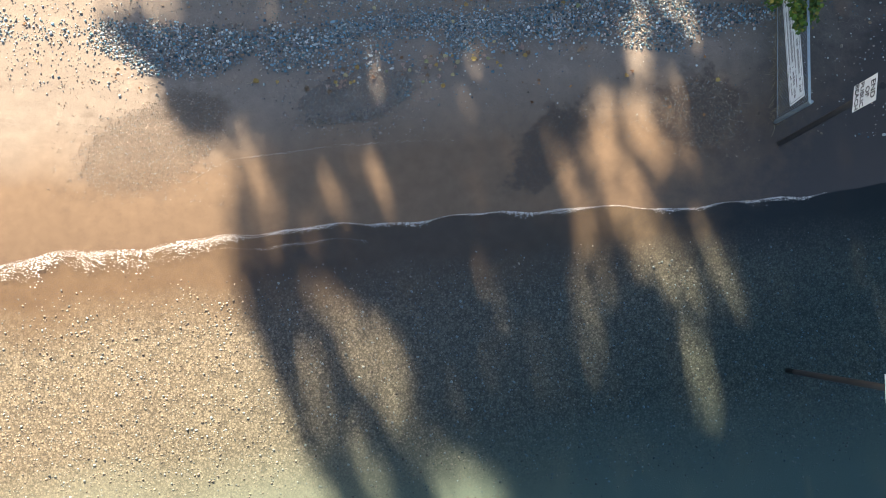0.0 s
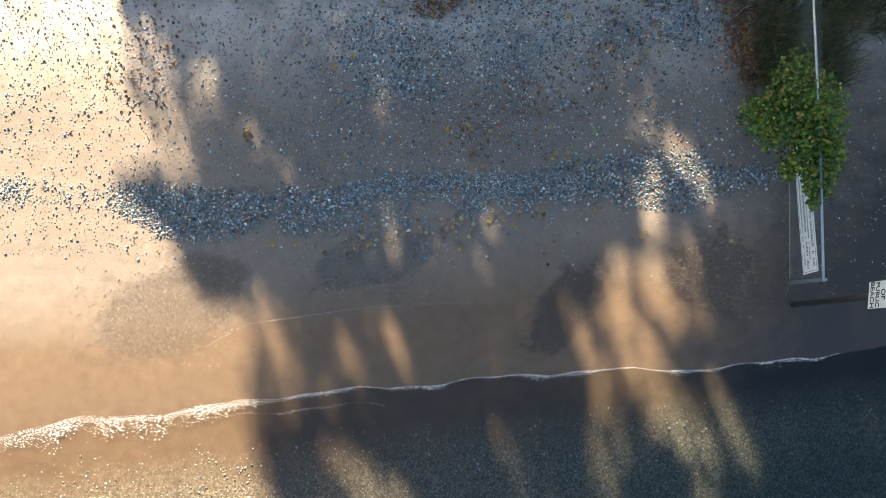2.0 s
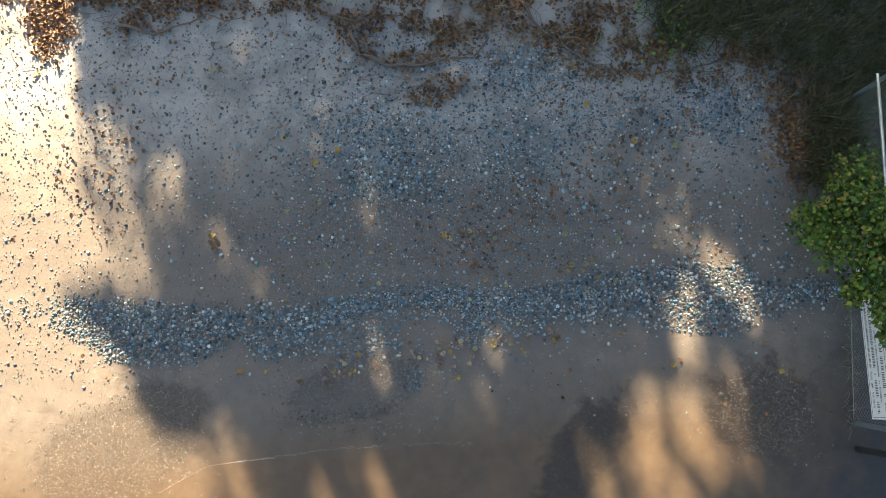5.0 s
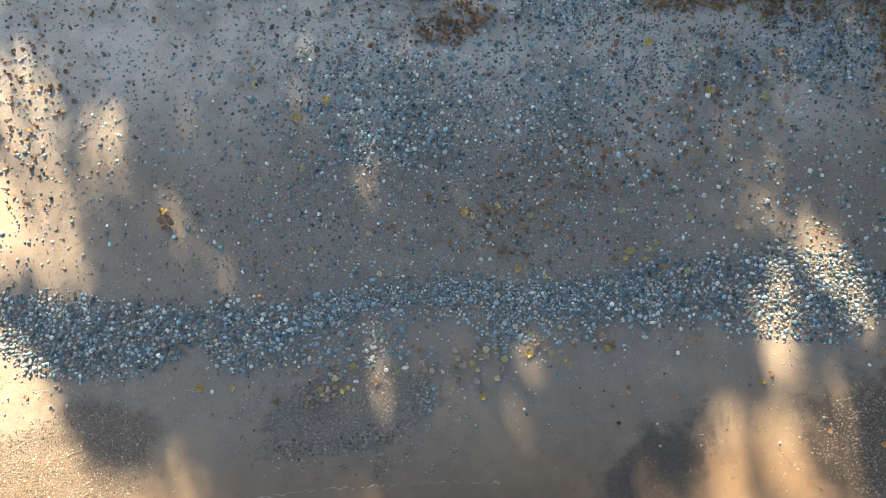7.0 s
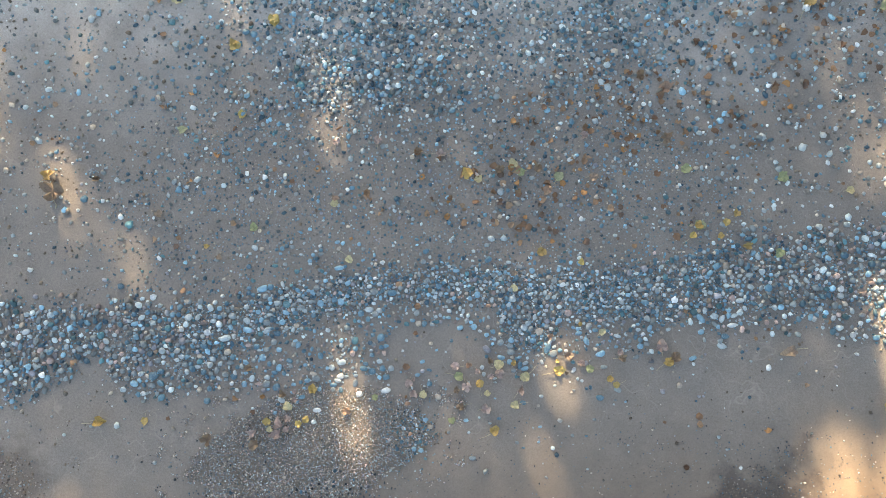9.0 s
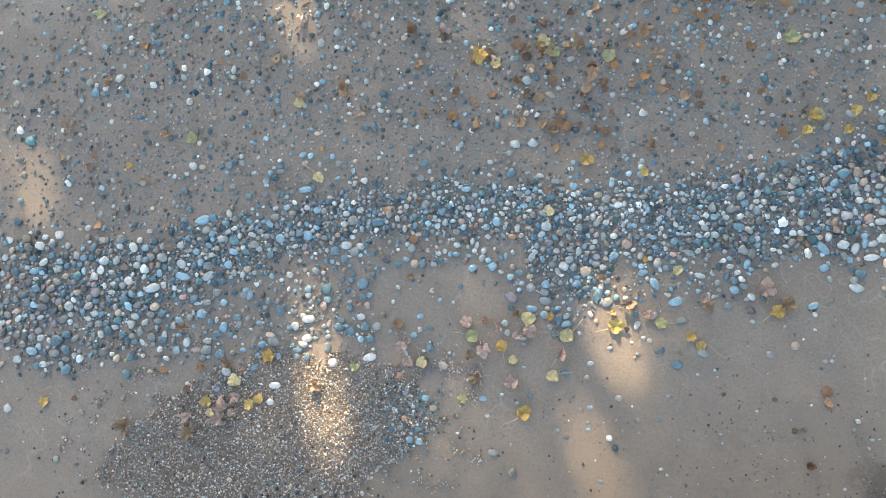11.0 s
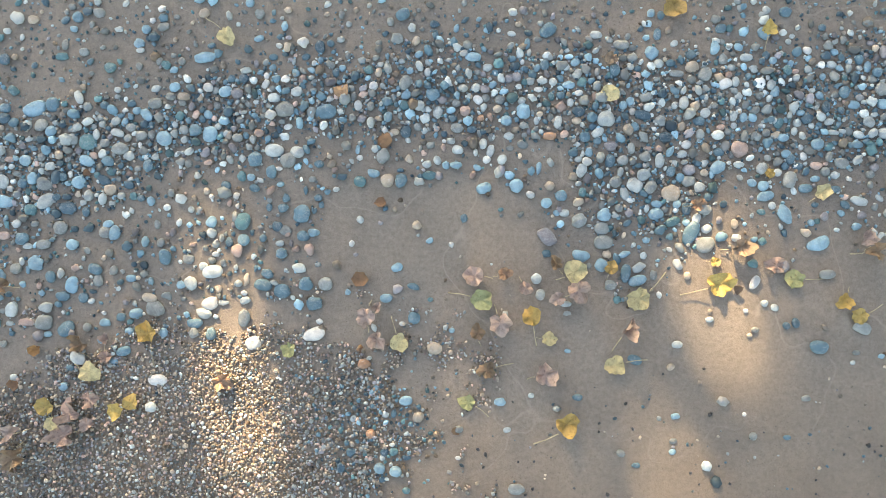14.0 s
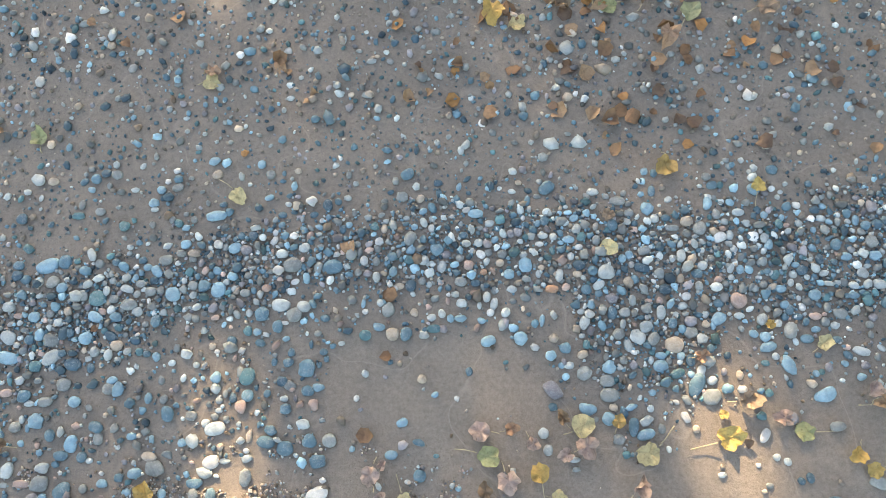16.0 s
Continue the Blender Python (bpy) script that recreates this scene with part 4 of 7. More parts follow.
def gravel_here(x, y):
    """Where fine gravel covers the wet sand."""
    r = 0.34 * wobble(x, y, 0.42, 7) + 0.22 * wobble(x, y, 0.13, 3)
    g = blob(x, y, -1.32, -0.2, 0.95, 0.46, 14) * soft(-0.38 - x, 0.0, 0.1) + blob(x, y, -3.75, -0.65, 0.62, 0.45, 0) + blob(x, y, -4.35, -1.15, 1.25, 0.75, 20)
    g = g + 0.16 * blob(x, y, -0.25, 0.2, 0.6, 0.14, 8)
    g = g + blob(x, y, 1.62, -0.85, 0.42, 0.95, -32) + blob(x, y, 3.9, -0.2, 0.7, 0.62, 0) + 0.8 * blob(x, y, -6.6, -0.4, 0.9, 0.5)
    return soft(g + 0.5 * r, 0.06, 0.28)


PLACED = []
BALL, BALL_SMALL = ball(3), ball(2)
STONE_WORDS = {
    "blue": "blue-grey", "deep": "dark blue", "pale": "pale grey-blue", "white": "whitish", "grey": "plain grey", "violet": "grey-violet",
    "tan": "tan", "pink": "pinkish", "rust": "rust-brown", "dark": "near-black", "umber": "brown", "sky": "light blue-grey", "teal": "dark teal-grey",
}


def cobble(x, y, length, width, turn, colour):
    """One smooth stone lying flat on the sand."""
    k = len(PLACED)
    rng = np.random.default_rng(500 + k)
    v, f = BALL
    high = min(width, 0.034) * rng.uniform(0.5, 0.68)
    q = v * (1 + 0.09 * np.sin(v @ rng.normal(0, 4.5, (3, 1)) + rng.uniform(0, 6)) + 0.06 * np.sin(v @ rng.normal(0, 7, (3, 1))))
    q = np.sign(q) * np.abs(q * 2) ** 0.9 / 2 * (length, width, high)
    ob = mesh_from("cobble", q, f, COBBLE[colour])
    ob.matrix_basis = pose(x, y, float(ground_z(x, y)) + high * 0.3, rng.normal(0, 5), rng.normal(0, 5), turn)
    size = "large" if length > 0.055 else "small" if length < 0.032 else "rounded"
    tagged(ob, f"{size} {STONE_WORDS[colour]} smooth beach stone lying on the sand", "stone", "stones of the cobble band")
    PLACED.append((x, y, 0.5 * (length + width)))


SMALL = {}


def pebble(x, y, length, width, turn, colour):
    """One small stone, gathered with the others of its colour."""
    rng = np.random.default_rng(3000 + len(PLACED))
    v, f = BALL_SMALL
    high = width * rng.uniform(0.5, 0.7)
    q = v * (1 + 0.12 * np.sin(v @ rng.normal(0, 5, (3, 1)) + rng.uniform(0, 6))) * (length, width, high)
    c, n = math.cos(radians(turn)), math.sin(radians(turn))
    q = np.stack([q[:, 0] * c - q[:, 1] * n, q[:, 0] * n + q[:, 1] * c, q[:, 2]], 1)
    SMALL.setdefault(colour, []).append(q + (x, y, float(ground_z(x, y)) + high * 0.3))
    PLACED.append((x, y, 0.5 * (length + width)))


# ---- single stones that stand out in and below the band ----
cobble(-1.792, 1.213, 0.053, 0.038, -30, "pale")
cobble(-1.738, 1.208, 0.038, 0.029, 10, "tan")
cobble(-1.555, 1.235, 0.033, 0.030, 0, "deep")
cobble(-1.517, 1.230, 0.037, 0.030, -10, "grey")
pebble(-1.609, 1.251, 0.026, 0.022, 0, "grey")
pebble(-1.431, 1.262, 0.027, 0.019, 62, "pale")
pebble(-1.630, 1.206, 0.034, 0.023, 40, "blue")
pebble(-1.598, 1.178, 0.029, 0.023, 2, "sky")
pebble(-1.449, 1.178, 0.030, 0.019, 2, "pale")
pebble(-1.359, 1.179, 0.030, 0.027, -18, "sky")
pebble(-1.341, 1.209, 0.022, 0.019, 2, "white")
cobble(-1.306, 1.217, 0.031, 0.028, 2, "blue")
cobble(-1.303, 1.189, 0.041, 0.026, 12, "grey")
pebble(-1.262, 1.222, 0.022, 0.018, 0, "grey")
cobble(-1.173, 1.234, 0.037, 0.030, 30, "tan")
cobble(-1.188, 1.280, 0.041, 0.026, 10, "sky")
cobble(-1.029, 1.273, 0.030, 0.030, 0, "sky")
cobble(-0.996, 1.236, 0.030, 0.030, 0, "grey")
pebble(-0.906, 1.250, 0.025, 0.022, 0, "tan")
pebble(-0.996, 1.157, 0.033, 0.022, 20, "sky")
pebble(-1.822, 1.169, 0.027, 0.023, 1, "pale")
pebble(-1.771, 1.149, 0.023, 0.018, 81, "pale")
pebble(-1.625, 1.127, 0.034, 0.023, 82, "grey")
cobble(-1.380, 1.135, 0.033, 0.030, 0, "sky")
pebble(-1.375, 1.112, 0.028, 0.019, 2, "pale")
cobble(-1.557, 1.102, 0.034, 0.027, 2, "grey")
cobble(-1.821, 1.076, 0.038, 0.038, 0, "deep")
pebble(-1.721, 1.057, 0.023, 0.023, 0, "blue")
cobble(-1.632, 1.088, 0.046, 0.023, 2, "teal")
cobble(-1.470, 1.053, 0.038, 0.034, 2, "teal")
cobble(-1.164, 1.093, 0.067, 0.033, 10, "sky")
pebble(-1.146, 1.132, 0.026, 0.019, 2, "blue")
pebble(-1.289, 1.066, 0.033, 0.026, -30, "teal")
pebble(-1.262, 1.051, 0.030, 0.022, 22, "sky")
pebble(-0.947, 1.100, 0.029, 0.022, 2, "blue")
pebble(-0.930, 1.136, 0.022, 0.018, 0, "pale")
pebble(-1.238, 1.079, 0.026, 0.022, 82, "grey")
pebble(-1.376, 1.060, 0.026, 0.022, 82, "grey")
cobble(-1.786, 0.974, 0.038, 0.030, -40, "teal")
cobble(-1.712, 0.918, 0.076, 0.046, 20, "sky")
cobble(-1.653, 0.933, 0.046, 0.046, 2, "blue")
cobble(-1.809, 0.884, 0.038, 0.034, 2, "deep")
cobble(-1.567, 0.955, 0.048, 0.026, -63, "pale")
cobble(-1.686, 0.864, 0.046, 0.042, 2, "grey")
cobble(-1.811, 0.917, 0.034, 0.030, 2, "blue")
pebble(-1.482, 0.933, 0.030, 0.027, 2, "blue")
pebble(-1.445, 0.984, 0.024, 0.020, 0, "pale")
pebble(-1.319, 0.991, 0.034, 0.023, 22, "pale")
cobble(-1.259, 0.996, 0.037, 0.030, 12, "sky")
pebble(-1.269, 0.965, 0.033, 0.026, 0, "grey")
cobble(-1.226, 0.967, 0.044, 0.026, 2, "tan")
cobble(-1.150, 0.998, 0.030, 0.030, 2, "white")
cobble(-1.096, 0.986, 0.044, 0.037, 32, "sky")
cobble(-1.057, 0.981, 0.036, 0.032, 2, "violet")
pebble(-1.076, 1.027, 0.026, 0.026, 0, "blue")
cobble(-1.037, 1.028, 0.032, 0.029, 0, "deep")
pebble(-0.967, 1.012, 0.033, 0.026, 82, "white")
cobble(-0.938, 0.967, 0.037, 0.030, 2, "pale")
pebble(-0.965, 1.038, 0.022, 0.019, 82, "white")
cobble(-1.318, 0.942, 0.048, 0.033, 10, "grey")
pebble(-1.378, 0.920, 0.030, 0.026, 2, "sky")
cobble(-1.346, 0.906, 0.049, 0.030, -48, "sky")
pebble(-1.398, 0.942, 0.030, 0.026, 2, "blue")
pebble(-1.278, 0.933, 0.022, 0.019, 2, "pale")
pebble(-1.231, 0.947, 0.026, 0.022, 2, "grey")
pebble(-1.148, 0.912, 0.033, 0.026, -18, "sky")
pebble(-1.120, 0.940, 0.026, 0.026, 2, "grey")
pebble(-1.044, 0.896, 0.030, 0.022, 2, "grey")
pebble(-1.019, 0.946, 0.026, 0.018, -30, "grey")
cobble(-0.900, 0.932, 0.059, 0.048, 15, "grey")
pebble(-0.890, 0.879, 0.032, 0.022, 22, "white")
pebble(-0.972, 0.910, 0.019, 0.019, 2, "grey")
cobble(-1.437, 0.846, 0.044, 0.026, -15, "pale")
cobble(-1.394, 0.865, 0.034, 0.027, 2, "grey")
cobble(-1.359, 0.840, 0.037, 0.030, 2, "grey")
pebble(-1.327, 0.844, 0.026, 0.026, 2, "grey")
cobble(-1.284, 0.829, 0.048, 0.048, 2, "sky")
cobble(-1.223, 0.861, 0.033, 0.030, -28, "grey")
cobble(-1.186, 0.860, 0.041, 0.041, 2, "blue")
cobble(-1.139, 0.848, 0.048, 0.048, 2, "sky")
cobble(-1.586, 0.820, 0.042, 0.038, 2, "grey")
cobble(-1.529, 0.813, 0.057, 0.053, 0, "teal")
pebble(-1.504, 0.839, 0.033, 0.026, 82, "pale")
cobble(-1.476, 0.812, 0.033, 0.030, 2, "grey")
cobble(-1.423, 0.795, 0.052, 0.037, 2, "grey")
cobble(-1.394, 0.773, 0.037, 0.030, -8, "pale")
cobble(-1.462, 0.754, 0.041, 0.030, -20, "blue")
cobble(-1.730, 0.751, 0.038, 0.034, 2, "sky")
cobble(-1.821, 0.780, 0.042, 0.034, 2, "pale")
pebble(-1.785, 0.752, 0.034, 0.019, 0, "pink")
pebble(-1.678, 0.761, 0.030, 0.027, 2, "grey")
pebble(-1.622, 0.770, 0.030, 0.027, -28, "tan")
cobble(-1.527, 0.752, 0.052, 0.033, -23, "sky")
pebble(-1.510, 0.773, 0.030, 0.023, -40, "pink")
cobble(-1.482, 0.777, 0.030, 0.030, 2, "pale")
cobble(-1.648, 0.733, 0.034, 0.027, 2, "pale")
pebble(-1.202, 0.754, 0.025, 0.025, 2, "grey")
cobble(-1.049, 0.839, 0.037, 0.026, 2, "grey")
pebble(-1.031, 0.775, 0.025, 0.025, 0, "pale")
cobble(-0.989, 0.772, 0.047, 0.043, 92, "blue")
cobble(-0.930, 0.802, 0.065, 0.040, -1, "pale")
cobble(-0.885, 0.772, 0.054, 0.047, 22, "grey")
pebble(-0.915, 0.747, 0.025, 0.014, 0, "white")
cobble(-1.331, 0.744, 0.041, 0.033, 92, "blue")
pebble(-1.364, 0.734, 0.022, 0.022, 2, "grey")
cobble(-1.811, 0.683, 0.061, 0.042, -18, "pale")
cobble(-1.739, 0.677, 0.034, 0.030, 92, "blue")
cobble(-1.706, 0.693, 0.038, 0.034, 92, "sky")
cobble(-1.663, 0.675, 0.052, 0.041, -13, "grey")
cobble(-1.627, 0.700, 0.048, 0.033, 82, "deep")
pebble(-1.605, 0.701, 0.030, 0.027, 92, "blue")
cobble(-1.551, 0.687, 0.044, 0.041, 42, "sky")
cobble(-1.477, 0.695, 0.048, 0.030, -28, "deep")
cobble(-1.451, 0.664, 0.041, 0.037, 2, "tan")
pebble(-1.497, 0.709, 0.023, 0.023, 2, "teal")
cobble(-1.519, 0.643, 0.033, 0.033, -18, "pale")
cobble(-1.656, 0.623, 0.063, 0.041, 42, "pale")
cobble(-1.799, 0.617, 0.068, 0.042, -13, "sky")
cobble(-1.705, 0.592, 0.038, 0.038, 2, "teal")
cobble(-1.584, 0.601, 0.053, 0.042, -13, "deep")
pebble(-1.623, 0.636, 0.033, 0.026, 2, "blue")
pebble(-1.527, 0.591, 0.033, 0.026, 82, "blue")
pebble(-1.749, 0.547, 0.033, 0.026, 22, "pale")
cobble(-1.604, 0.538, 0.044, 0.044, 2, "grey")
pebble(-1.689, 0.549, 0.030, 0.022, 22, "grey")
cobble(-1.451, 0.555, 0.037, 0.026, 22, "sky")
cobble(-1.458, 0.530, 0.037, 0.037, 2, "grey")
cobble(-1.425, 0.527, 0.048, 0.037, 72, "sky")
pebble(-1.316, 0.632, 0.030, 0.026, 92, "sky")
pebble(-1.348, 0.640, 0.026, 0.022, 2, "blue")
cobble(-1.221, 0.643, 0.037, 0.030, -18, "pale")
pebble(-1.141, 0.669, 0.025, 0.022, 72, "tan")
cobble(-1.080, 0.688, 0.030, 0.030, 2, "blue")
cobble(-1.030, 0.718, 0.032, 0.029, 92, "teal")
pebble(-0.999, 0.716, 0.025, 0.025, 2, "sky")
cobble(-0.936, 0.735, 0.040, 0.032, 92, "blue")
pebble(-0.987, 0.683, 0.033, 0.026, -8, "blue")
pebble(-0.940, 0.624, 0.025, 0.022, 80, "blue")
cobble(-1.020, 0.578, 0.054, 0.050, 92, "teal")
cobble(-1.120, 0.572, 0.037, 0.033, 62, "sky")
cobble(-1.118, 0.538, 0.032, 0.029, -28, "pale")
cobble(-1.015, 0.519, 0.036, 0.036, 2, "blue")
pebble(-1.059, 0.511, 0.033, 0.026, 92, "deep")
pebble(-1.278, 0.501, 0.030, 0.026, 92, "grey")
pebble(-1.294, 0.560, 0.030, 0.022, 92, "grey")
cobble(-1.727, 0.500, 0.044, 0.041, 2, "blue")
cobble(-1.788, 0.508, 0.038, 0.027, 2, "pink")
cobble(-1.655, 0.484, 0.048, 0.033, 12, "grey")
cobble(-1.562, 0.487, 0.044, 0.033, 2, "sky")
pebble(-1.707, 0.477, 0.033, 0.022, 2, "pale")
cobble(-0.911, 0.565, 0.033, 0.033, 2, "deep")
cobble(-0.887, 0.553, 0.037, 0.030, -18, "grey")
pebble(-0.887, 0.655, 0.029, 0.025, 92, "blue")
cobble(-0.895, 0.623, 0.032, 0.029, 2, "blue")
cobble(-0.542, 1.242, 0.047, 0.036, 20, "blue")
pebble(-0.512, 1.200, 0.029, 0.025, 90, "pale")
pebble(-0.736, 1.239, 0.026, 0.022, 92, "grey")
cobble(-0.799, 1.134, 0.040, 0.032, 90, "deep")
pebble(-0.767, 1.147, 0.026, 0.026, 2, "blue")
cobble(-0.557, 1.165, 0.040, 0.032, 0, "grey")
pebble(-0.496, 1.160, 0.032, 0.025, 52, "tan")
pebble(-0.441, 1.215, 0.032, 0.025, 2, "deep")
pebble(-0.372, 1.202, 0.029, 0.018, 80, "sky")
pebble(-0.198, 1.257, 0.029, 0.025, 0, "pale")
cobble(-0.088, 1.202, 0.056, 0.038, 40, "blue")
pebble(-0.119, 1.174, 0.025, 0.018, 2, "grey")
pebble(-0.199, 1.188, 0.028, 0.018, -10, "pale")
pebble(-0.843, 1.102, 0.029, 0.022, 2, "blue")
pebble(-0.823, 1.059, 0.029, 0.018, -20, "sky")
pebble(-0.487, 1.118, 0.032, 0.021, 22, "sky")
pebble(-0.539, 1.094, 0.022, 0.018, 2, "pale")
pebble(-0.513, 1.065, 0.025, 0.022, 2, "sky")
pebble(-0.746, 1.053, 0.029, 0.025, 90, "blue")
pebble(-0.725, 1.069, 0.025, 0.022, 22, "sky")
pebble(-0.642, 1.063, 0.029, 0.029, 2, "teal")
pebble(-0.611, 1.057, 0.032, 0.025, 70, "tan")
pebble(-0.557, 1.054, 0.029, 0.022, 0, "umber")
cobble(-0.316, 1.112, 0.050, 0.029, 2, "sky")
pebble(-0.272, 1.080, 0.032, 0.025, 22, "pale")
pebble(0.000, 1.101, 0.032, 0.025, 30, "sky")
cobble(-0.096, 1.090, 0.032, 0.028, 92, "blue")
pebble(-0.165, 1.100, 0.018, 0.014, 92, "white")
pebble(-0.355, 1.039, 0.032, 0.025, 2, "blue")
pebble(-0.306, 1.015, 0.029, 0.029, 2, "pale")
pebble(-0.302, 1.064, 0.021, 0.017, 0, "grey")
pebble(-0.204, 1.047, 0.028, 0.028, 2, "violet")
pebble(-0.102, 1.040, 0.032, 0.025, 2, "pale")
pebble(-0.070, 1.037, 0.025, 0.025, 2, "pale")
cobble(-0.019, 1.029, 0.039, 0.025, 2, "sky")
cobble(0.021, 1.039, 0.032, 0.028, 60, "teal")
cobble(-0.526, 1.027, 0.050, 0.036, 52, "grey")
pebble(-0.624, 1.013, 0.029, 0.029, 2, "white")
cobble(-0.717, 1.002, 0.036, 0.025, 32, "pale")
cobble(-0.866, 0.989, 0.037, 0.030, 20, "pale")
pebble(-0.687, 0.979, 0.032, 0.022, 82, "grey")
cobble(-0.439, 0.993, 0.043, 0.040, 20, "blue")
pebble(-0.408, 0.975, 0.032, 0.025, 2, "violet")
cobble(-0.522, 0.988, 0.035, 0.025, 30, "sky")
cobble(-0.525, 0.957, 0.036, 0.029, 2, "teal")
pebble(-0.365, 0.965, 0.029, 0.025, 32, "grey")
cobble(-0.299, 0.977, 0.035, 0.025, -38, "white")
pebble(-0.273, 0.983, 0.028, 0.028, 2, "grey")
cobble(-0.230, 0.979, 0.032, 0.028, 0, "grey")
pebble(-0.238, 0.950, 0.028, 0.024, 0, "tan")
cobble(-0.337, 0.942, 0.032, 0.032, 2, "pink")
pebble(-0.112, 1.013, 0.028, 0.018, 2, "white")
pebble(-0.072, 0.992, 0.025, 0.021, 92, "teal")
pebble(-0.045, 0.996, 0.028, 0.025, 2, "blue")
pebble(0.011, 1.004, 0.028, 0.021, 12, "white")
pebble(-0.014, 0.974, 0.025, 0.021, 90, "pale")
cobble(0.012, 0.948, 0.039, 0.032, -20, "deep")
cobble(-0.772, 0.929, 0.068, 0.047, 0, "blue")
pebble(-0.632, 0.949, 0.029, 0.029, 2, "grey")
pebble(-0.658, 0.909, 0.029, 0.025, 2, "violet")
pebble(-0.688, 0.912, 0.025, 0.025, 2, "grey")
cobble(-0.421, 0.937, 0.040, 0.029, 82, "pale")
cobble(-0.157, 0.944, 0.046, 0.046, 2, "sky")
cobble(-0.209, 0.913, 0.035, 0.032, 2, "sky")
cobble(-0.051, 0.914, 0.042, 0.025, 82, "pale")
pebble(0.006, 0.917, 0.028, 0.025, 2, "tan")
pebble(-0.116, 0.916, 0.025, 0.018, 92, "pale")
pebble(-0.483, 0.889, 0.025, 0.025, 2, "grey")
cobble(-0.518, 0.874, 0.042, 0.035, 92, "deep")
pebble(-0.554, 0.870, 0.032, 0.022, 2, "tan")
cobble(-0.359, 0.888, 0.040, 0.029, 2, "grey")
pebble(-0.312, 0.884, 0.032, 0.025, 2, "deep")
pebble(-0.289, 0.920, 0.025, 0.022, 42, "rust")
pebble(-0.199, 0.867, 0.032, 0.025, 0, "pale")
cobble(-0.075, 0.869, 0.042, 0.025, 2, "rust")
cobble(0.032, 0.870, 0.034, 0.031, 2, "blue")
pebble(-0.254, 0.862, 0.025, 0.022, 92, "grey")
pebble(-0.399, 0.868, 0.022, 0.022, 2, "deep")
pebble(-0.398, 0.846, 0.014, 0.014, 2, "white")
cobble(-0.580, 0.841, 0.040, 0.029, 60, "blue")
pebble(-0.613, 0.816, 0.025, 0.025, 2, "pale")
cobble(-0.587, 0.794, 0.047, 0.040, 72, "grey")
pebble(-0.667, 0.813, 0.032, 0.016, 82, "sky")
pebble(-0.660, 0.787, 0.022, 0.018, 2, "white")
cobble(-0.356, 0.819, 0.035, 0.028, 0, "pale")
cobble(-0.254, 0.819, 0.039, 0.025, 82, "pale")
pebble(-0.266, 0.792, 0.025, 0.025, 2, "white")
pebble(-0.416, 0.785, 0.029, 0.025, -58, "pale")
pebble(-0.505, 0.787, 0.029, 0.025, -58, "tan")
pebble(-0.449, 0.772, 0.032, 0.025, 2, "pale")
pebble(-0.390, 0.770, 0.025, 0.025, 2, "sky")
pebble(-0.293, 0.765, 0.028, 0.021, -18, "sky")
pebble(-0.105, 0.769, 0.042, 0.018, 87, "sky")
cobble(0.025, 0.764, 0.042, 0.032, 80, "pale")
pebble(0.047, 0.821, 0.031, 0.024, 90, "sky")
pebble(0.016, 0.799, 0.025, 0.021, 2, "pale")
cobble(-0.615, 0.739, 0.039, 0.025, -13, "sky")
cobble(-0.572, 0.717, 0.043, 0.040, 2, "tan")
cobble(-0.527, 0.720, 0.046, 0.035, 82, "blue")
cobble(-0.656, 0.712, 0.040, 0.036, 0, "teal")
cobble(-0.857, 0.800, 0.043, 0.036, 2, "pale")
pebble(-0.787, 0.764, 0.032, 0.025, -18, "blue")
cobble(-0.442, 0.738, 0.042, 0.028, 2, "teal")
cobble(-0.270, 0.702, 0.046, 0.035, 20, "sky")
cobble(-0.172, 0.713, 0.042, 0.042, 2, "sky")
cobble(-0.035, 0.685, 0.034, 0.034, 42, "blue")
cobble(-0.080, 0.661, 0.035, 0.032, 22, "sky")
pebble(-0.046, 0.633, 0.020, 0.020, 2, "sky")
pebble(-0.022, 0.632, 0.032, 0.025, 2, "pale")
cobble(0.019, 0.668, 0.037, 0.024, 32, "tan")
cobble(0.022, 0.612, 0.048, 0.041, 32, "grey")
pebble(0.030, 0.697, 0.028, 0.025, 92, "teal")
cobble(-0.072, 0.557, 0.067, 0.046, -43, "violet")
cobble(-0.836, 0.607, 0.058, 0.054, 2, "blue")
cobble(-0.796, 0.549, 0.036, 0.025, 2, "sky")
cobble(-0.830, 0.537, 0.040, 0.032, 2, "blue")
pebble(-0.329, 0.608, 0.028, 0.025, -58, "blue")
pebble(-0.432, 0.536, 0.025, 0.018, 22, "sky")
pebble(-0.473, 0.581, 0.029, 0.029, 2, "tan")
pebble(-0.651, 0.594, 0.025, 0.022, 92, "pale")
pebble(-0.786, 0.658, 0.025, 0.022, 2, "blue")
pebble(-0.775, 0.637, 0.022, 0.018, 92, "blue")
pebble(-0.730, 0.686, 0.022, 0.016, 2, "pale")
pebble(-0.217, 0.638, 0.018, 0.014, 2, "teal")
pebble(-0.675, 0.519, 0.022, 0.018, 92, "white")
cobble(0.059, 1.190, 0.039, 0.025, 0, "pale")
cobble(0.139, 1.160, 0.048, 0.031, 2, "grey")
pebble(0.258, 1.255, 0.028, 0.024, 90, "blue")
cobble(0.247, 1.194, 0.038, 0.024, 80, "blue")
pebble(0.300, 1.166, 0.027, 0.020, 32, "pale")
pebble(0.157, 1.186, 0.025, 0.018, 70, "grey")
cobble(0.231, 1.135, 0.042, 0.039, -40, "sky")
cobble(0.420, 1.155, 0.042, 0.028, 82, "sky")
pebble(0.421, 1.243, 0.031, 0.027, 0, "grey")
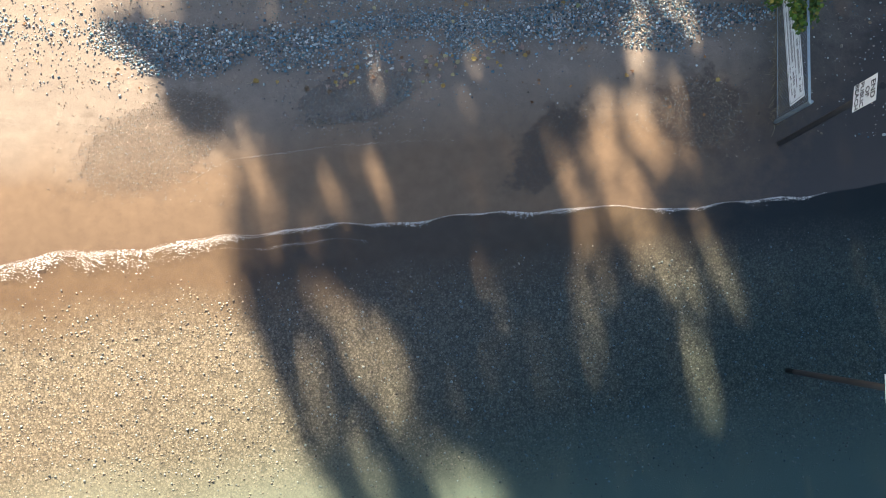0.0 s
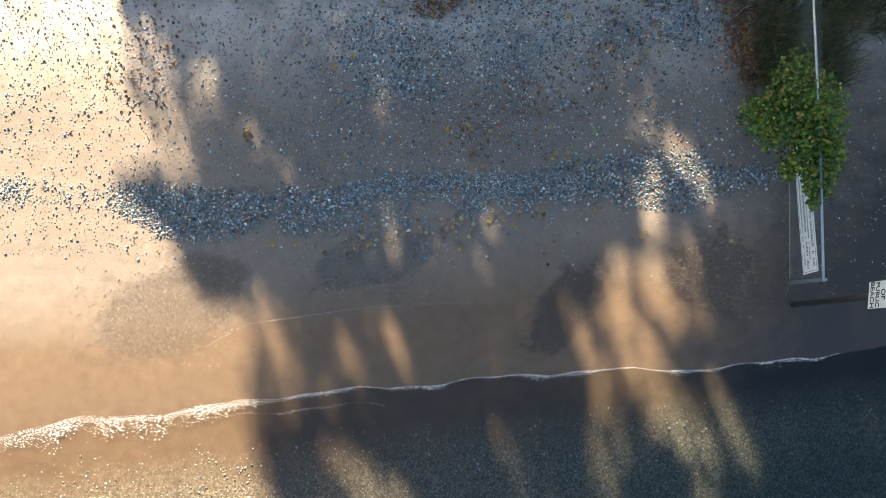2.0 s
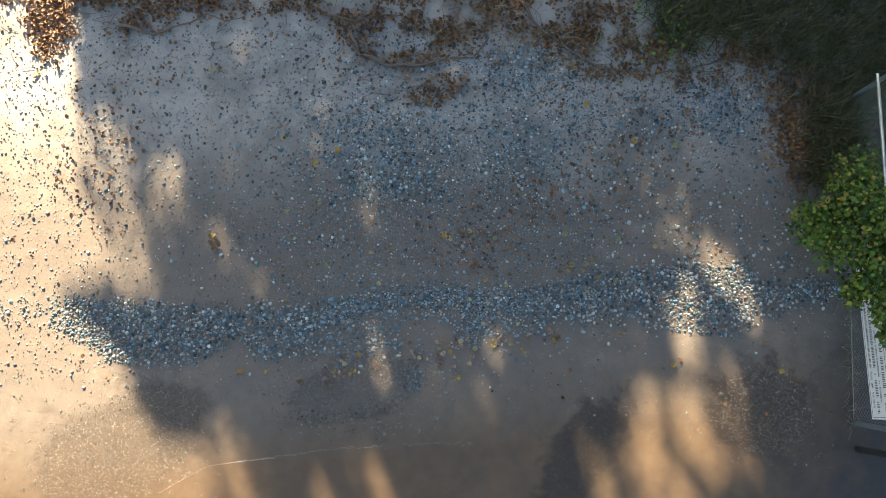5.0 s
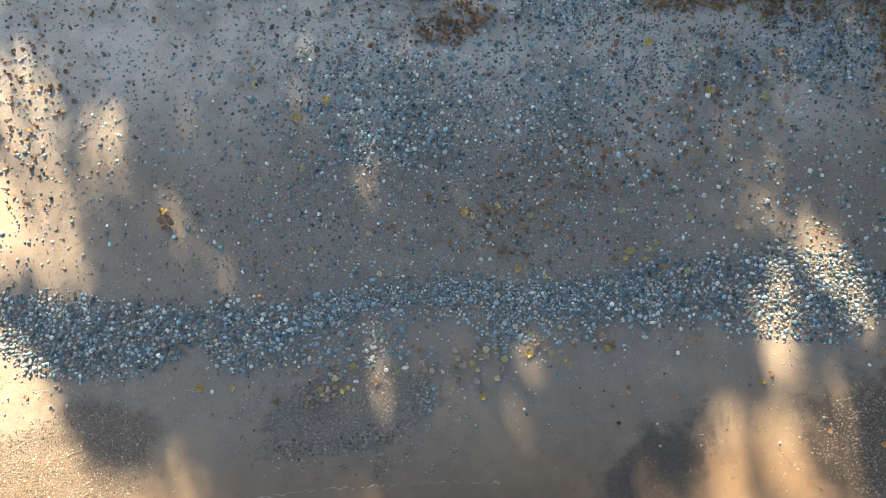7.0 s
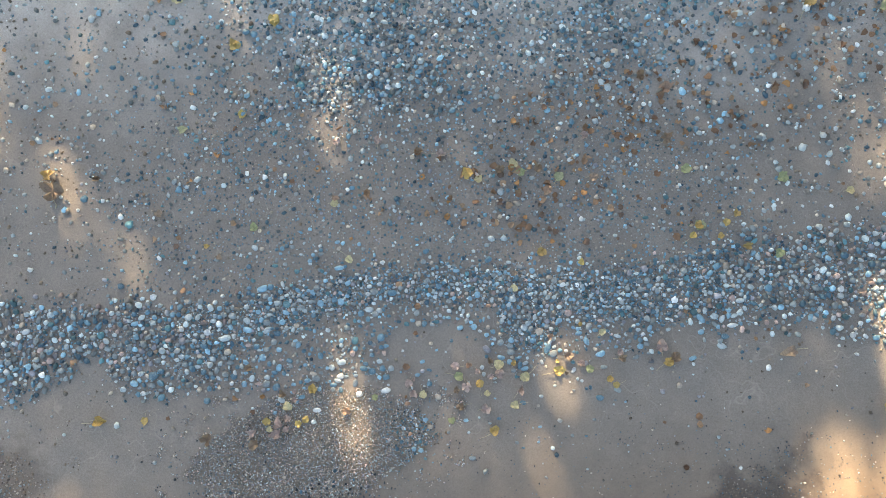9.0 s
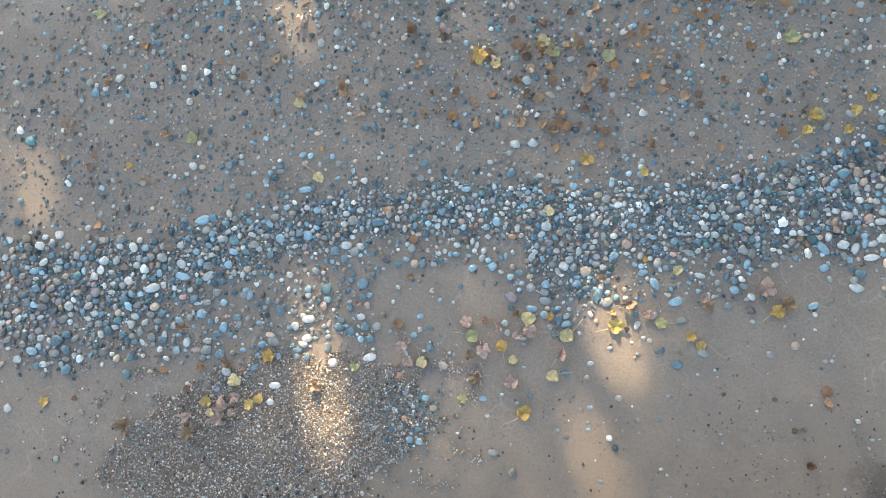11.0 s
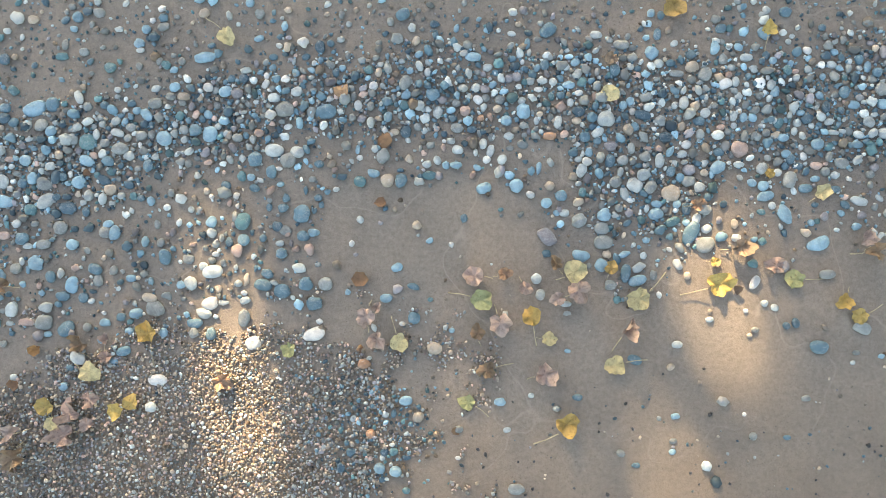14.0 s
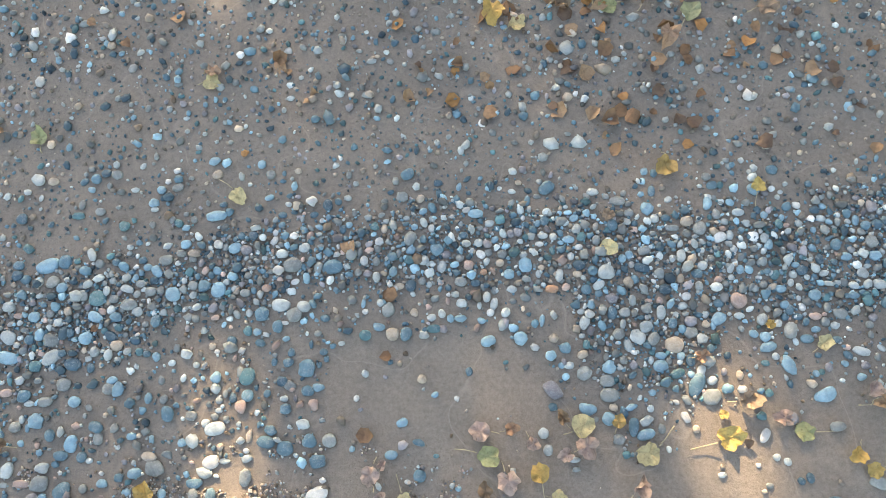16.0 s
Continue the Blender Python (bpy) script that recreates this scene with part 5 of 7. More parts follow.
cobble(0.439, 1.213, 0.034, 0.027, 0, "blue")
cobble(0.447, 1.119, 0.034, 0.027, 90, "grey")
cobble(0.515, 1.127, 0.037, 0.024, 0, "pale")
pebble(0.535, 1.299, 0.021, 0.021, 2, "pale")
pebble(0.573, 1.273, 0.027, 0.024, 90, "pale")
cobble(0.628, 1.267, 0.037, 0.031, -10, "blue")
cobble(0.569, 1.202, 0.041, 0.037, -40, "sky")
pebble(0.697, 1.151, 0.027, 0.024, -20, "white")
pebble(0.651, 1.194, 0.017, 0.014, 32, "pale")
pebble(0.740, 1.222, 0.027, 0.024, 0, "blue")
pebble(0.805, 1.187, 0.030, 0.020, 82, "grey")
pebble(0.877, 1.241, 0.033, 0.023, 2, "grey")
pebble(0.887, 1.178, 0.024, 0.017, 2, "violet")
cobble(0.929, 1.151, 0.041, 0.034, 90, "violet")
pebble(0.876, 1.104, 0.036, 0.023, 82, "sky")
cobble(0.904, 1.087, 0.031, 0.031, 2, "blue")
pebble(0.754, 1.137, 0.031, 0.027, 2, "deep")
pebble(0.773, 1.110, 0.034, 0.024, -15, "pale")
pebble(0.575, 1.135, 0.027, 0.024, 90, "blue")
pebble(0.595, 1.117, 0.027, 0.024, 92, "sky")
pebble(0.648, 1.109, 0.027, 0.020, 72, "sky")
pebble(0.638, 1.088, 0.031, 0.027, 92, "teal")
pebble(0.663, 1.085, 0.024, 0.017, 20, "pink")
cobble(0.119, 1.078, 0.039, 0.032, 90, "blue")
pebble(0.252, 1.101, 0.028, 0.028, 2, "pale")
pebble(0.189, 1.086, 0.024, 0.020, 2, "blue")
pebble(0.287, 1.104, 0.031, 0.024, 0, "blue")
cobble(0.306, 1.072, 0.046, 0.021, 0, "grey")
cobble(0.394, 1.072, 0.048, 0.041, 60, "grey")
cobble(0.454, 1.044, 0.042, 0.032, 22, "white")
pebble(0.485, 1.052, 0.034, 0.024, 82, "pale")
cobble(0.591, 1.043, 0.037, 0.027, 72, "pale")
cobble(0.600, 1.020, 0.036, 0.026, 72, "sky")
pebble(0.745, 1.072, 0.020, 0.020, 2, "sky")
pebble(0.735, 1.014, 0.026, 0.023, -38, "sky")
cobble(0.807, 1.024, 0.041, 0.034, 72, "blue")
cobble(0.916, 1.035, 0.043, 0.036, -50, "grey")
cobble(0.216, 0.996, 0.042, 0.028, 20, "grey")
pebble(0.168, 0.982, 0.028, 0.025, 62, "sky")
pebble(0.146, 0.970, 0.031, 0.027, 60, "sky")
cobble(0.329, 0.980, 0.041, 0.031, 82, "pale")
cobble(0.360, 0.968, 0.041, 0.027, 62, "tan")
pebble(0.303, 0.971, 0.024, 0.020, 92, "pale")
cobble(0.205, 0.942, 0.049, 0.028, -13, "deep")
cobble(0.096, 0.924, 0.053, 0.049, 2, "pale")
cobble(0.261, 0.924, 0.037, 0.031, -58, "grey")
cobble(0.377, 0.925, 0.035, 0.028, 0, "blue")
cobble(0.163, 0.894, 0.034, 0.031, -38, "tan")
cobble(0.071, 0.883, 0.039, 0.025, 32, "pale")
cobble(0.183, 0.903, 0.032, 0.028, -58, "blue")
cobble(0.275, 0.873, 0.042, 0.035, 2, "deep")
pebble(0.341, 0.938, 0.025, 0.021, 2, "grey")
cobble(0.112, 0.843, 0.039, 0.032, 2, "violet")
pebble(0.341, 0.852, 0.031, 0.027, 2, "white")
pebble(0.257, 0.838, 0.024, 0.024, 0, "pink")
pebble(0.326, 0.822, 0.034, 0.024, 20, "pale")
cobble(0.216, 0.812, 0.032, 0.032, 32, "grey")
cobble(0.259, 0.799, 0.046, 0.028, 87, "pale")
cobble(0.111, 0.797, 0.042, 0.028, 82, "blue")
cobble(0.151, 0.798, 0.034, 0.031, 2, "grey")
cobble(0.294, 0.768, 0.034, 0.027, 92, "blue")
cobble(0.349, 0.775, 0.041, 0.037, 2, "violet")
cobble(0.348, 0.740, 0.044, 0.034, 12, "grey")
pebble(0.396, 0.797, 0.024, 0.020, 72, "pale")
pebble(0.395, 0.767, 0.024, 0.024, 62, "tan")
cobble(0.434, 0.786, 0.048, 0.037, 40, "sky")
pebble(0.438, 0.833, 0.031, 0.027, 2, "blue")
cobble(0.498, 0.843, 0.048, 0.048, 2, "pink")
pebble(0.476, 0.822, 0.017, 0.017, 0, "grey")
cobble(0.212, 0.754, 0.044, 0.037, 22, "pale")
cobble(0.128, 0.731, 0.039, 0.035, 32, "grey")
cobble(0.187, 0.724, 0.051, 0.041, -28, "pale")
cobble(0.235, 0.720, 0.044, 0.034, 60, "grey")
cobble(0.297, 0.702, 0.058, 0.054, 2, "tan")
cobble(0.156, 0.698, 0.042, 0.025, -73, "pale")
pebble(0.253, 0.668, 0.034, 0.024, 2, "sky")
pebble(0.313, 0.669, 0.027, 0.027, 2, "sky")
cobble(0.380, 0.722, 0.034, 0.031, 0, "pale")
pebble(0.405, 0.693, 0.031, 0.027, 70, "blue")
cobble(0.252, 0.638, 0.044, 0.034, 12, "sky")
pebble(0.140, 0.652, 0.027, 0.027, 2, "grey")
cobble(0.097, 0.630, 0.042, 0.039, 62, "sky")
pebble(0.171, 0.639, 0.028, 0.025, 92, "violet")
cobble(0.342, 0.656, 0.037, 0.027, 82, "deep")
cobble(0.302, 0.615, 0.044, 0.027, 22, "teal")
cobble(0.395, 0.656, 0.037, 0.034, 2, "grey")
pebble(0.343, 0.614, 0.024, 0.024, 2, "sky")
cobble(0.357, 0.582, 0.075, 0.041, 62, "blue")
cobble(0.400, 0.550, 0.058, 0.048, 12, "grey")
cobble(0.090, 0.590, 0.044, 0.037, 2, "grey")
cobble(0.096, 0.550, 0.058, 0.044, 2, "grey")
pebble(0.224, 0.557, 0.024, 0.020, 2, "sky")
pebble(0.404, 0.597, 0.031, 0.027, 2, "pale")
pebble(0.484, 0.613, 0.030, 0.023, 92, "tan")
cobble(0.563, 0.785, 0.037, 0.031, 62, "pale")
cobble(0.570, 0.733, 0.031, 0.031, 2, "sky")
cobble(0.576, 0.702, 0.053, 0.030, 10, "sky")
pebble(0.535, 0.741, 0.030, 0.023, -28, "sky")
cobble(0.647, 0.753, 0.054, 0.041, 80, "grey")
cobble(0.633, 0.648, 0.061, 0.037, -63, "sky")
pebble(0.596, 0.673, 0.027, 0.024, -58, "pale")
pebble(0.564, 0.653, 0.027, 0.020, 2, "teal")
pebble(0.612, 0.773, 0.024, 0.024, 0, "pale")
pebble(0.635, 0.832, 0.031, 0.024, 12, "sky")
pebble(0.628, 0.881, 0.031, 0.027, 2, "sky")
pebble(0.689, 0.825, 0.027, 0.024, -38, "white")
cobble(0.650, 0.817, 0.034, 0.027, 72, "blue")
cobble(0.729, 0.864, 0.037, 0.034, 2, "sky")
pebble(0.674, 0.795, 0.034, 0.024, 2, "blue")
pebble(0.723, 0.758, 0.033, 0.023, 12, "sky")
cobble(0.693, 0.728, 0.041, 0.027, 2, "blue")
pebble(0.782, 0.771, 0.030, 0.023, 12, "pale")
cobble(0.801, 0.808, 0.044, 0.034, 2, "grey")
pebble(0.780, 0.728, 0.033, 0.026, 2, "blue")
pebble(0.883, 0.776, 0.030, 0.026, 0, "grey")
pebble(0.895, 0.797, 0.026, 0.026, 0, "violet")
cobble(0.852, 0.694, 0.050, 0.026, -13, "pale")
pebble(0.810, 0.682, 0.031, 0.024, -28, "blue")
pebble(0.913, 0.706, 0.026, 0.017, -38, "pale")
pebble(0.860, 0.653, 0.031, 0.024, 2, "violet")
pebble(0.844, 0.618, 0.033, 0.023, 12, "sky")
pebble(0.697, 0.595, 0.034, 0.024, -28, "tan")
cobble(0.736, 0.563, 0.069, 0.040, 22, "sky")
pebble(0.750, 0.645, 0.027, 0.027, 2, "violet")
pebble(0.722, 0.680, 0.023, 0.017, 2, "blue")
pebble(0.711, 0.625, 0.023, 0.020, 2, "sky")
pebble(0.568, 0.564, 0.027, 0.024, 2, "teal")
cobble(0.832, 0.986, 0.044, 0.027, -3, "sky")
cobble(0.879, 0.935, 0.037, 0.034, -28, "pale")
cobble(0.923, 0.991, 0.036, 0.033, 2, "sky")
pebble(0.926, 0.953, 0.033, 0.023, 22, "grey")
pebble(0.762, 0.933, 0.034, 0.020, 20, "pale")
cobble(0.697, 0.940, 0.036, 0.030, 22, "deep")
cobble(0.754, 0.976, 0.036, 0.026, 82, "deep")
pebble(0.796, 0.968, 0.023, 0.023, 2, "blue")
cobble(0.926, 0.901, 0.043, 0.030, -8, "pale")
pebble(0.660, 0.901, 0.030, 0.023, 80, "pale")
pebble(0.577, 0.894, 0.024, 0.024, 0, "grey")
cobble(0.614, 0.924, 0.034, 0.027, 62, "teal")
pebble(0.483, 0.915, 0.020, 0.020, 0, "pale")
pebble(0.509, 0.941, 0.031, 0.024, 72, "sky")
pebble(0.480, 0.944, 0.031, 0.024, 72, "pale")
pebble(0.542, 0.963, 0.031, 0.024, 22, "grey")
pebble(0.678, 0.957, 0.027, 0.020, 2, "sky")
pebble(0.441, 0.908, 0.031, 0.020, 22, "pink")
pebble(0.463, 0.895, 0.024, 0.020, 2, "grey")
pebble(0.555, 1.007, 0.024, 0.024, 2, "grey")
pebble(0.494, 1.006, 0.024, 0.024, 62, "pale")
pebble(0.423, 0.975, 0.024, 0.020, 2, "grey")
cobble(-1.676, 0.424, 0.049, 0.046, -18, "sky")
cobble(-1.740, 0.405, 0.037, 0.033, 3, "grey")
cobble(-1.795, 0.386, 0.048, 0.033, -38, "sky")
cobble(-1.626, 0.382, 0.037, 0.033, 92, "blue")
cobble(-1.556, 0.359, 0.056, 0.041, 82, "sky")
pebble(-1.723, 0.428, 0.027, 0.019, 92, "pale")
cobble(-1.483, 0.412, 0.048, 0.037, -18, "blue")
cobble(-1.472, 0.376, 0.037, 0.033, 92, "grey")
pebble(-1.424, 0.410, 0.033, 0.026, 42, "grey")
pebble(-1.367, 0.387, 0.037, 0.022, 2, "sky")
cobble(-1.585, 0.322, 0.044, 0.033, 2, "blue")
cobble(-1.635, 0.286, 0.044, 0.033, 2, "pale")
cobble(-1.741, 0.275, 0.048, 0.037, 83, "pale")
cobble(-1.794, 0.232, 0.044, 0.037, 92, "sky")
cobble(-1.636, 0.241, 0.056, 0.052, 2, "grey")
cobble(-1.566, 0.222, 0.052, 0.048, 22, "blue")
cobble(-1.692, 0.237, 0.052, 0.026, 3, "pink")
pebble(-1.623, 0.202, 0.030, 0.019, 3, "sky")
cobble(-1.517, 0.319, 0.033, 0.030, 92, "blue")
cobble(-1.442, 0.246, 0.037, 0.026, 2, "sky")
pebble(-1.492, 0.311, 0.026, 0.019, 22, "pale")
cobble(-1.346, 0.278, 0.047, 0.032, 12, "sky")
pebble(-1.393, 0.264, 0.032, 0.025, 2, "blue")
cobble(-1.307, 0.329, 0.048, 0.030, -17, "tan")
cobble(-1.287, 0.294, 0.059, 0.052, 3, "grey")
pebble(-1.255, 0.221, 0.029, 0.029, 2, "sky")
pebble(-1.365, 0.222, 0.029, 0.025, 2, "sky")
cobble(-1.261, 0.458, 0.048, 0.041, 92, "blue")
cobble(-1.187, 0.453, 0.036, 0.029, 2, "grey")
pebble(-1.114, 0.452, 0.029, 0.022, -18, "grey")
pebble(-1.140, 0.433, 0.029, 0.029, 2, "pale")
cobble(-1.105, 0.416, 0.065, 0.040, 8, "pale")
cobble(-1.174, 0.379, 0.043, 0.040, -48, "pale")
pebble(-1.207, 0.372, 0.030, 0.026, 2, "sky")
cobble(-1.113, 0.318, 0.050, 0.040, 17, "white")
cobble(-1.129, 0.286, 0.050, 0.032, -13, "pale")
pebble(-1.088, 0.363, 0.025, 0.022, 93, "tan")
pebble(-1.071, 0.321, 0.036, 0.018, 3, "pale")
cobble(-1.159, 0.254, 0.052, 0.030, 3, "blue")
cobble(-1.159, 0.224, 0.032, 0.032, 3, "grey")
cobble(-1.103, 0.224, 0.040, 0.032, 93, "blue")
cobble(-1.034, 0.485, 0.041, 0.037, 92, "pink")
pebble(-1.001, 0.397, 0.041, 0.019, 82, "tan")
cobble(-1.003, 0.331, 0.036, 0.025, 22, "pale")
cobble(-1.002, 0.274, 0.058, 0.036, 82, "grey")
cobble(-0.970, 0.199, 0.047, 0.043, 3, "white")
cobble(-0.935, 0.416, 0.040, 0.029, -17, "blue")
cobble(-0.947, 0.381, 0.054, 0.040, -13, "blue")
cobble(-0.887, 0.363, 0.050, 0.043, 2, "blue")
pebble(-1.102, 0.472, 0.025, 0.018, 2, "pale")
cobble(-1.378, 0.159, 0.054, 0.029, 18, "blue")
cobble(-1.522, 0.131, 0.056, 0.037, -23, "pale")
pebble(-1.411, 0.126, 0.032, 0.022, 3, "sky")
pebble(-1.452, 0.190, 0.026, 0.022, 3, "sky")
pebble(-1.563, 0.042, 0.033, 0.026, 13, "sky")
pebble(-1.722, 0.063, 0.026, 0.022, 2, "pale")
cobble(-1.266, 0.073, 0.056, 0.033, 3, "white")
pebble(-1.790, 0.310, 0.033, 0.022, 2, "sky")
pebble(-1.757, 0.323, 0.022, 0.019, 3, "blue")
pebble(-1.615, 0.131, 0.022, 0.019, 2, "grey")
pebble(-1.544, 0.101, 0.029, 0.022, 3, "blue")
pebble(-1.762, 0.168, 0.026, 0.022, 3, "grey")
cobble(-0.835, 0.437, 0.043, 0.032, -8, "pale")
cobble(-0.813, 0.388, 0.043, 0.040, -17, "blue")
cobble(-0.750, 0.392, 0.042, 0.042, 2, "grey")
cobble(-0.783, 0.329, 0.053, 0.042, 3, "blue")
pebble(-0.681, 0.368, 0.021, 0.018, 92, "sky")
cobble(-0.530, 0.450, 0.039, 0.028, 23, "sky")
cobble(-0.560, 0.354, 0.042, 0.028, 3, "sky")
cobble(-0.472, 0.296, 0.036, 0.036, 2, "blue")
cobble(-0.781, 0.234, 0.067, 0.042, 18, "white")
pebble(-0.765, 0.274, 0.022, 0.018, 2, "white")
pebble(-0.478, 0.392, 0.039, 0.021, -18, "blue")
cobble(-0.407, 0.206, 0.046, 0.039, 2, "tan")
cobble(-0.621, 0.149, 0.039, 0.032, 3, "rust")
pebble(-0.356, 0.262, 0.021, 0.016, 2, "sky")
pebble(-0.424, 0.355, 0.018, 0.014, 3, "teal")
cobble(-0.104, 0.429, 0.032, 0.032, 42, "pale")
cobble(-0.088, 0.382, 0.034, 0.027, 82, "pale")
pebble(-0.012, 0.355, 0.042, 0.018, 3, "pale")
pebble(-0.073, 0.507, 0.028, 0.025, 2, "blue")
cobble(0.031, 0.504, 0.053, 0.035, -13, "sky")
cobble(-0.489, 0.043, 0.039, 0.032, 3, "sky")
cobble(-0.201, 0.053, 0.035, 0.025, 3, "sky")
pebble(0.032, 0.075, 0.032, 0.021, 2, "blue")
pebble(-0.002, 0.214, 0.021, 0.014, 2, "sky")
pebble(-0.108, 0.076, 0.020, 0.017, 2, "pale")
pebble(-0.324, -0.036, 0.027, 0.024, 3, "grey")
pebble(-0.178, -0.031, 0.025, 0.018, 2, "pale")
pebble(-0.323, -0.121, 0.017, 0.014, 2, "white")
cobble(-0.145, -0.205, 0.051, 0.031, 2, "grey")
cobble(-0.510, -0.169, 0.039, 0.032, -13, "sky")
cobble(-0.560, -0.163, 0.034, 0.031, -17, "sky")
pebble(-0.519, -0.110, 0.028, 0.028, 3, "teal")
pebble(-0.548, -0.114, 0.028, 0.025, 62, "deep")
pebble(-0.480, -0.128, 0.028, 0.018, 2, "deep")
pebble(-0.529, -0.053, 0.017, 0.017, 2, "dark")
pebble(-0.553, -0.132, 0.018, 0.018, 3, "pale")
pebble(-0.591, -0.061, 0.028, 0.028, -38, "rust")
pebble(-0.684, -0.055, 0.025, 0.018, 93, "teal")
pebble(-0.738, -0.112, 0.025, 0.018, 32, "pale")
pebble(-0.649, -0.019, 0.022, 0.018, 63, "pale")
pebble(-0.577, 0.048, 0.018, 0.014, 33, "sky")
cobble(-0.678, -0.167, 0.032, 0.028, 93, "deep")
pebble(-0.650, -0.119, 0.028, 0.028, 3, "blue")
pebble(-0.550, -0.197, 0.024, 0.017, 3, "deep")
pebble(-0.476, -0.226, 0.025, 0.021, 3, "teal")
pebble(-0.716, -0.099, 0.018, 0.018, 2, "grey")
pebble(-0.523, 0.002, 0.025, 0.021, 93, "blue")
pebble(-0.582, 0.078, 0.021, 0.018, 32, "sky")
pebble(-0.592, 0.065, 0.025, 0.018, 33, "sky")
pebble(-0.549, -0.002, 0.021, 0.021, 32, "pale")
cobble(0.092, 0.477, 0.041, 0.037, -28, "sky")
cobble(0.165, 0.456, 0.061, 0.031, 83, "blue")
cobble(0.204, 0.473, 0.041, 0.027, 32, "pale")
cobble(0.203, 0.435, 0.058, 0.034, 22, "sky")
pebble(0.160, 0.512, 0.041, 0.020, 22, "sky")
cobble(0.121, 0.417, 0.037, 0.031, 2, "grey")
pebble(0.142, 0.374, 0.024, 0.024, 3, "teal")
pebble(0.248, 0.452, 0.031, 0.024, 92, "grey")
cobble(0.321, 0.487, 0.037, 0.024, -58, "white")
cobble(0.548, 0.441, 0.046, 0.026, 62, "white")
pebble(0.542, 0.496, 0.031, 0.027, 2, "teal")
pebble(0.349, 0.454, 0.027, 0.024, 92, "tan")
cobble(0.626, 0.490, 0.048, 0.037, 2, "violet")
cobble(0.760, 0.472, 0.046, 0.030, 7, "grey")
pebble(0.579, 0.379, 0.023, 0.023, 2, "pale")
pebble(0.609, 0.368, 0.026, 0.023, -38, "pale")
pebble(0.524, 0.355, 0.017, 0.013, 2, "white")
pebble(0.418, 0.325, 0.024, 0.017, 3, "pale")
pebble(0.323, 0.245, 0.034, 0.024, 2, "pale")
cobble(0.199, 0.196, 0.041, 0.027, -18, "blue")
cobble(0.740, 0.255, 0.056, 0.043, 2, "blue")
pebble(0.553, 0.299, 0.023, 0.017, 3, "grey")
pebble(0.538, 0.282, 0.017, 0.013, 2, "tan")
pebble(0.671, 0.324, 0.030, 0.026, 92, "deep")
cobble(0.863, 0.316, 0.053, 0.036, -18, "grey")
pebble(0.849, 0.242, 0.022, 0.016, 4, "grey")
pebble(0.307, 0.178, 0.027, 0.020, 32, "tan")
pebble(0.323, 0.032, 0.031, 0.020, 3, "sky")
pebble(0.704, 0.102, 0.030, 0.020, 3, "grey")
pebble(0.553, -0.017, 0.023, 0.023, 3, "grey")
pebble(0.652, -0.017, 0.023, 0.017, 2, "blue")
pebble(0.165, -0.086, 0.027, 0.024, 3, "grey")
pebble(0.211, -0.119, 0.027, 0.017, 2, "blue")
pebble(0.527, 0.046, 0.013, 0.012, 2, "white")
pebble(0.922, 0.235, 0.020, 0.017, 2, "sky")
pebble(0.840, 0.213, 0.017, 0.015, 3, "pale")
pebble(0.319, -0.042, 0.024, 0.017, 2, "grey")
pebble(0.317, -0.074, 0.020, 0.017, 22, "sky")
cobble(-1.587, 1.219, 0.035, 0.035, 0, "blue")
pebble(-1.311, 1.078, 0.028, 0.024, 90, "grey")
pebble(-1.374, 0.646, 0.028, 0.024, 0, "teal")
cobble(-0.181, 1.053, 0.031, 0.028, 0, "violet")
cobble(0.353, 1.094, 0.045, 0.035, 10, "tan")
cobble(0.394, 0.951, 0.031, 0.028, 30, "pale")
pebble(0.491, 0.573, 0.031, 0.024, 0, "white")
cobble(0.373, 0.625, 0.038, 0.024, 70, "pale")
pebble(0.227, 1.261, 0.031, 0.024, 60, "sky")
cobble(-0.893, 0.481, 0.035, 0.035, 0, "blue")
pebble(-0.508, 0.277, 0.024, 0.014, 0, "white")
cobble(-0.448, -0.004, 0.035, 0.031, 0, "tan")
pebble(0.643, 0.315, 0.024, 0.024, 0, "deep")

pebble(-2.505, 0.822, 0.051, 0.045, 22, "white")
pebble(-2.746, 0.891, 0.052, 0.046, 1, "deep")
pebble(-2.349, 0.863, 0.032, 0.032, 1, "pale")
pebble(-2.257, 0.800, 0.044, 0.038, 2, "tan")
pebble(-2.049, 0.802, 0.038, 0.032, 22, "pale")
pebble(-2.013, 0.761, 0.043, 0.037, -9, "sky")
pebble(-2.233, 0.688, 0.057, 0.050, 22, "pale")
pebble(-2.621, 0.623, 0.058, 0.038, 12, "sky")
pebble(-2.635, 0.690, 0.038, 0.038, 1, "blue")
pebble(-2.688, 0.594, 0.038, 0.038, 1, "grey")
pebble(-2.055, 0.669, 0.043, 0.037, 1, "pale")
pebble(-1.924, 0.630, 0.043, 0.037, 82, "sky")
pebble(-1.899, 0.664, 0.037, 0.037, 2, "teal")
pebble(-2.091, 0.584, 0.050, 0.044, 1, "white")
pebble(-1.957, 0.549, 0.081, 0.050, 16, "pale")
pebble(-2.107, 0.487, 0.069, 0.044, -28, "blue")
pebble(-2.295, 0.487, 0.044, 0.038, -28, "grey")
pebble(-2.179, 0.521, 0.044, 0.025, 2, "pale")
pebble(-2.367, 0.515, 0.050, 0.032, 2, "pink")
pebble(-2.029, 0.457, 0.050, 0.031, 17, "grey")
pebble(-1.933, 0.454, 0.056, 0.043, 22, "tan")
pebble(-2.131, 0.415, 0.043, 0.037, 2, "tan")
pebble(-2.036, 0.400, 0.050, 0.037, -18, "pale")
pebble(-1.950, 0.412, 0.043, 0.037, 2, "grey")
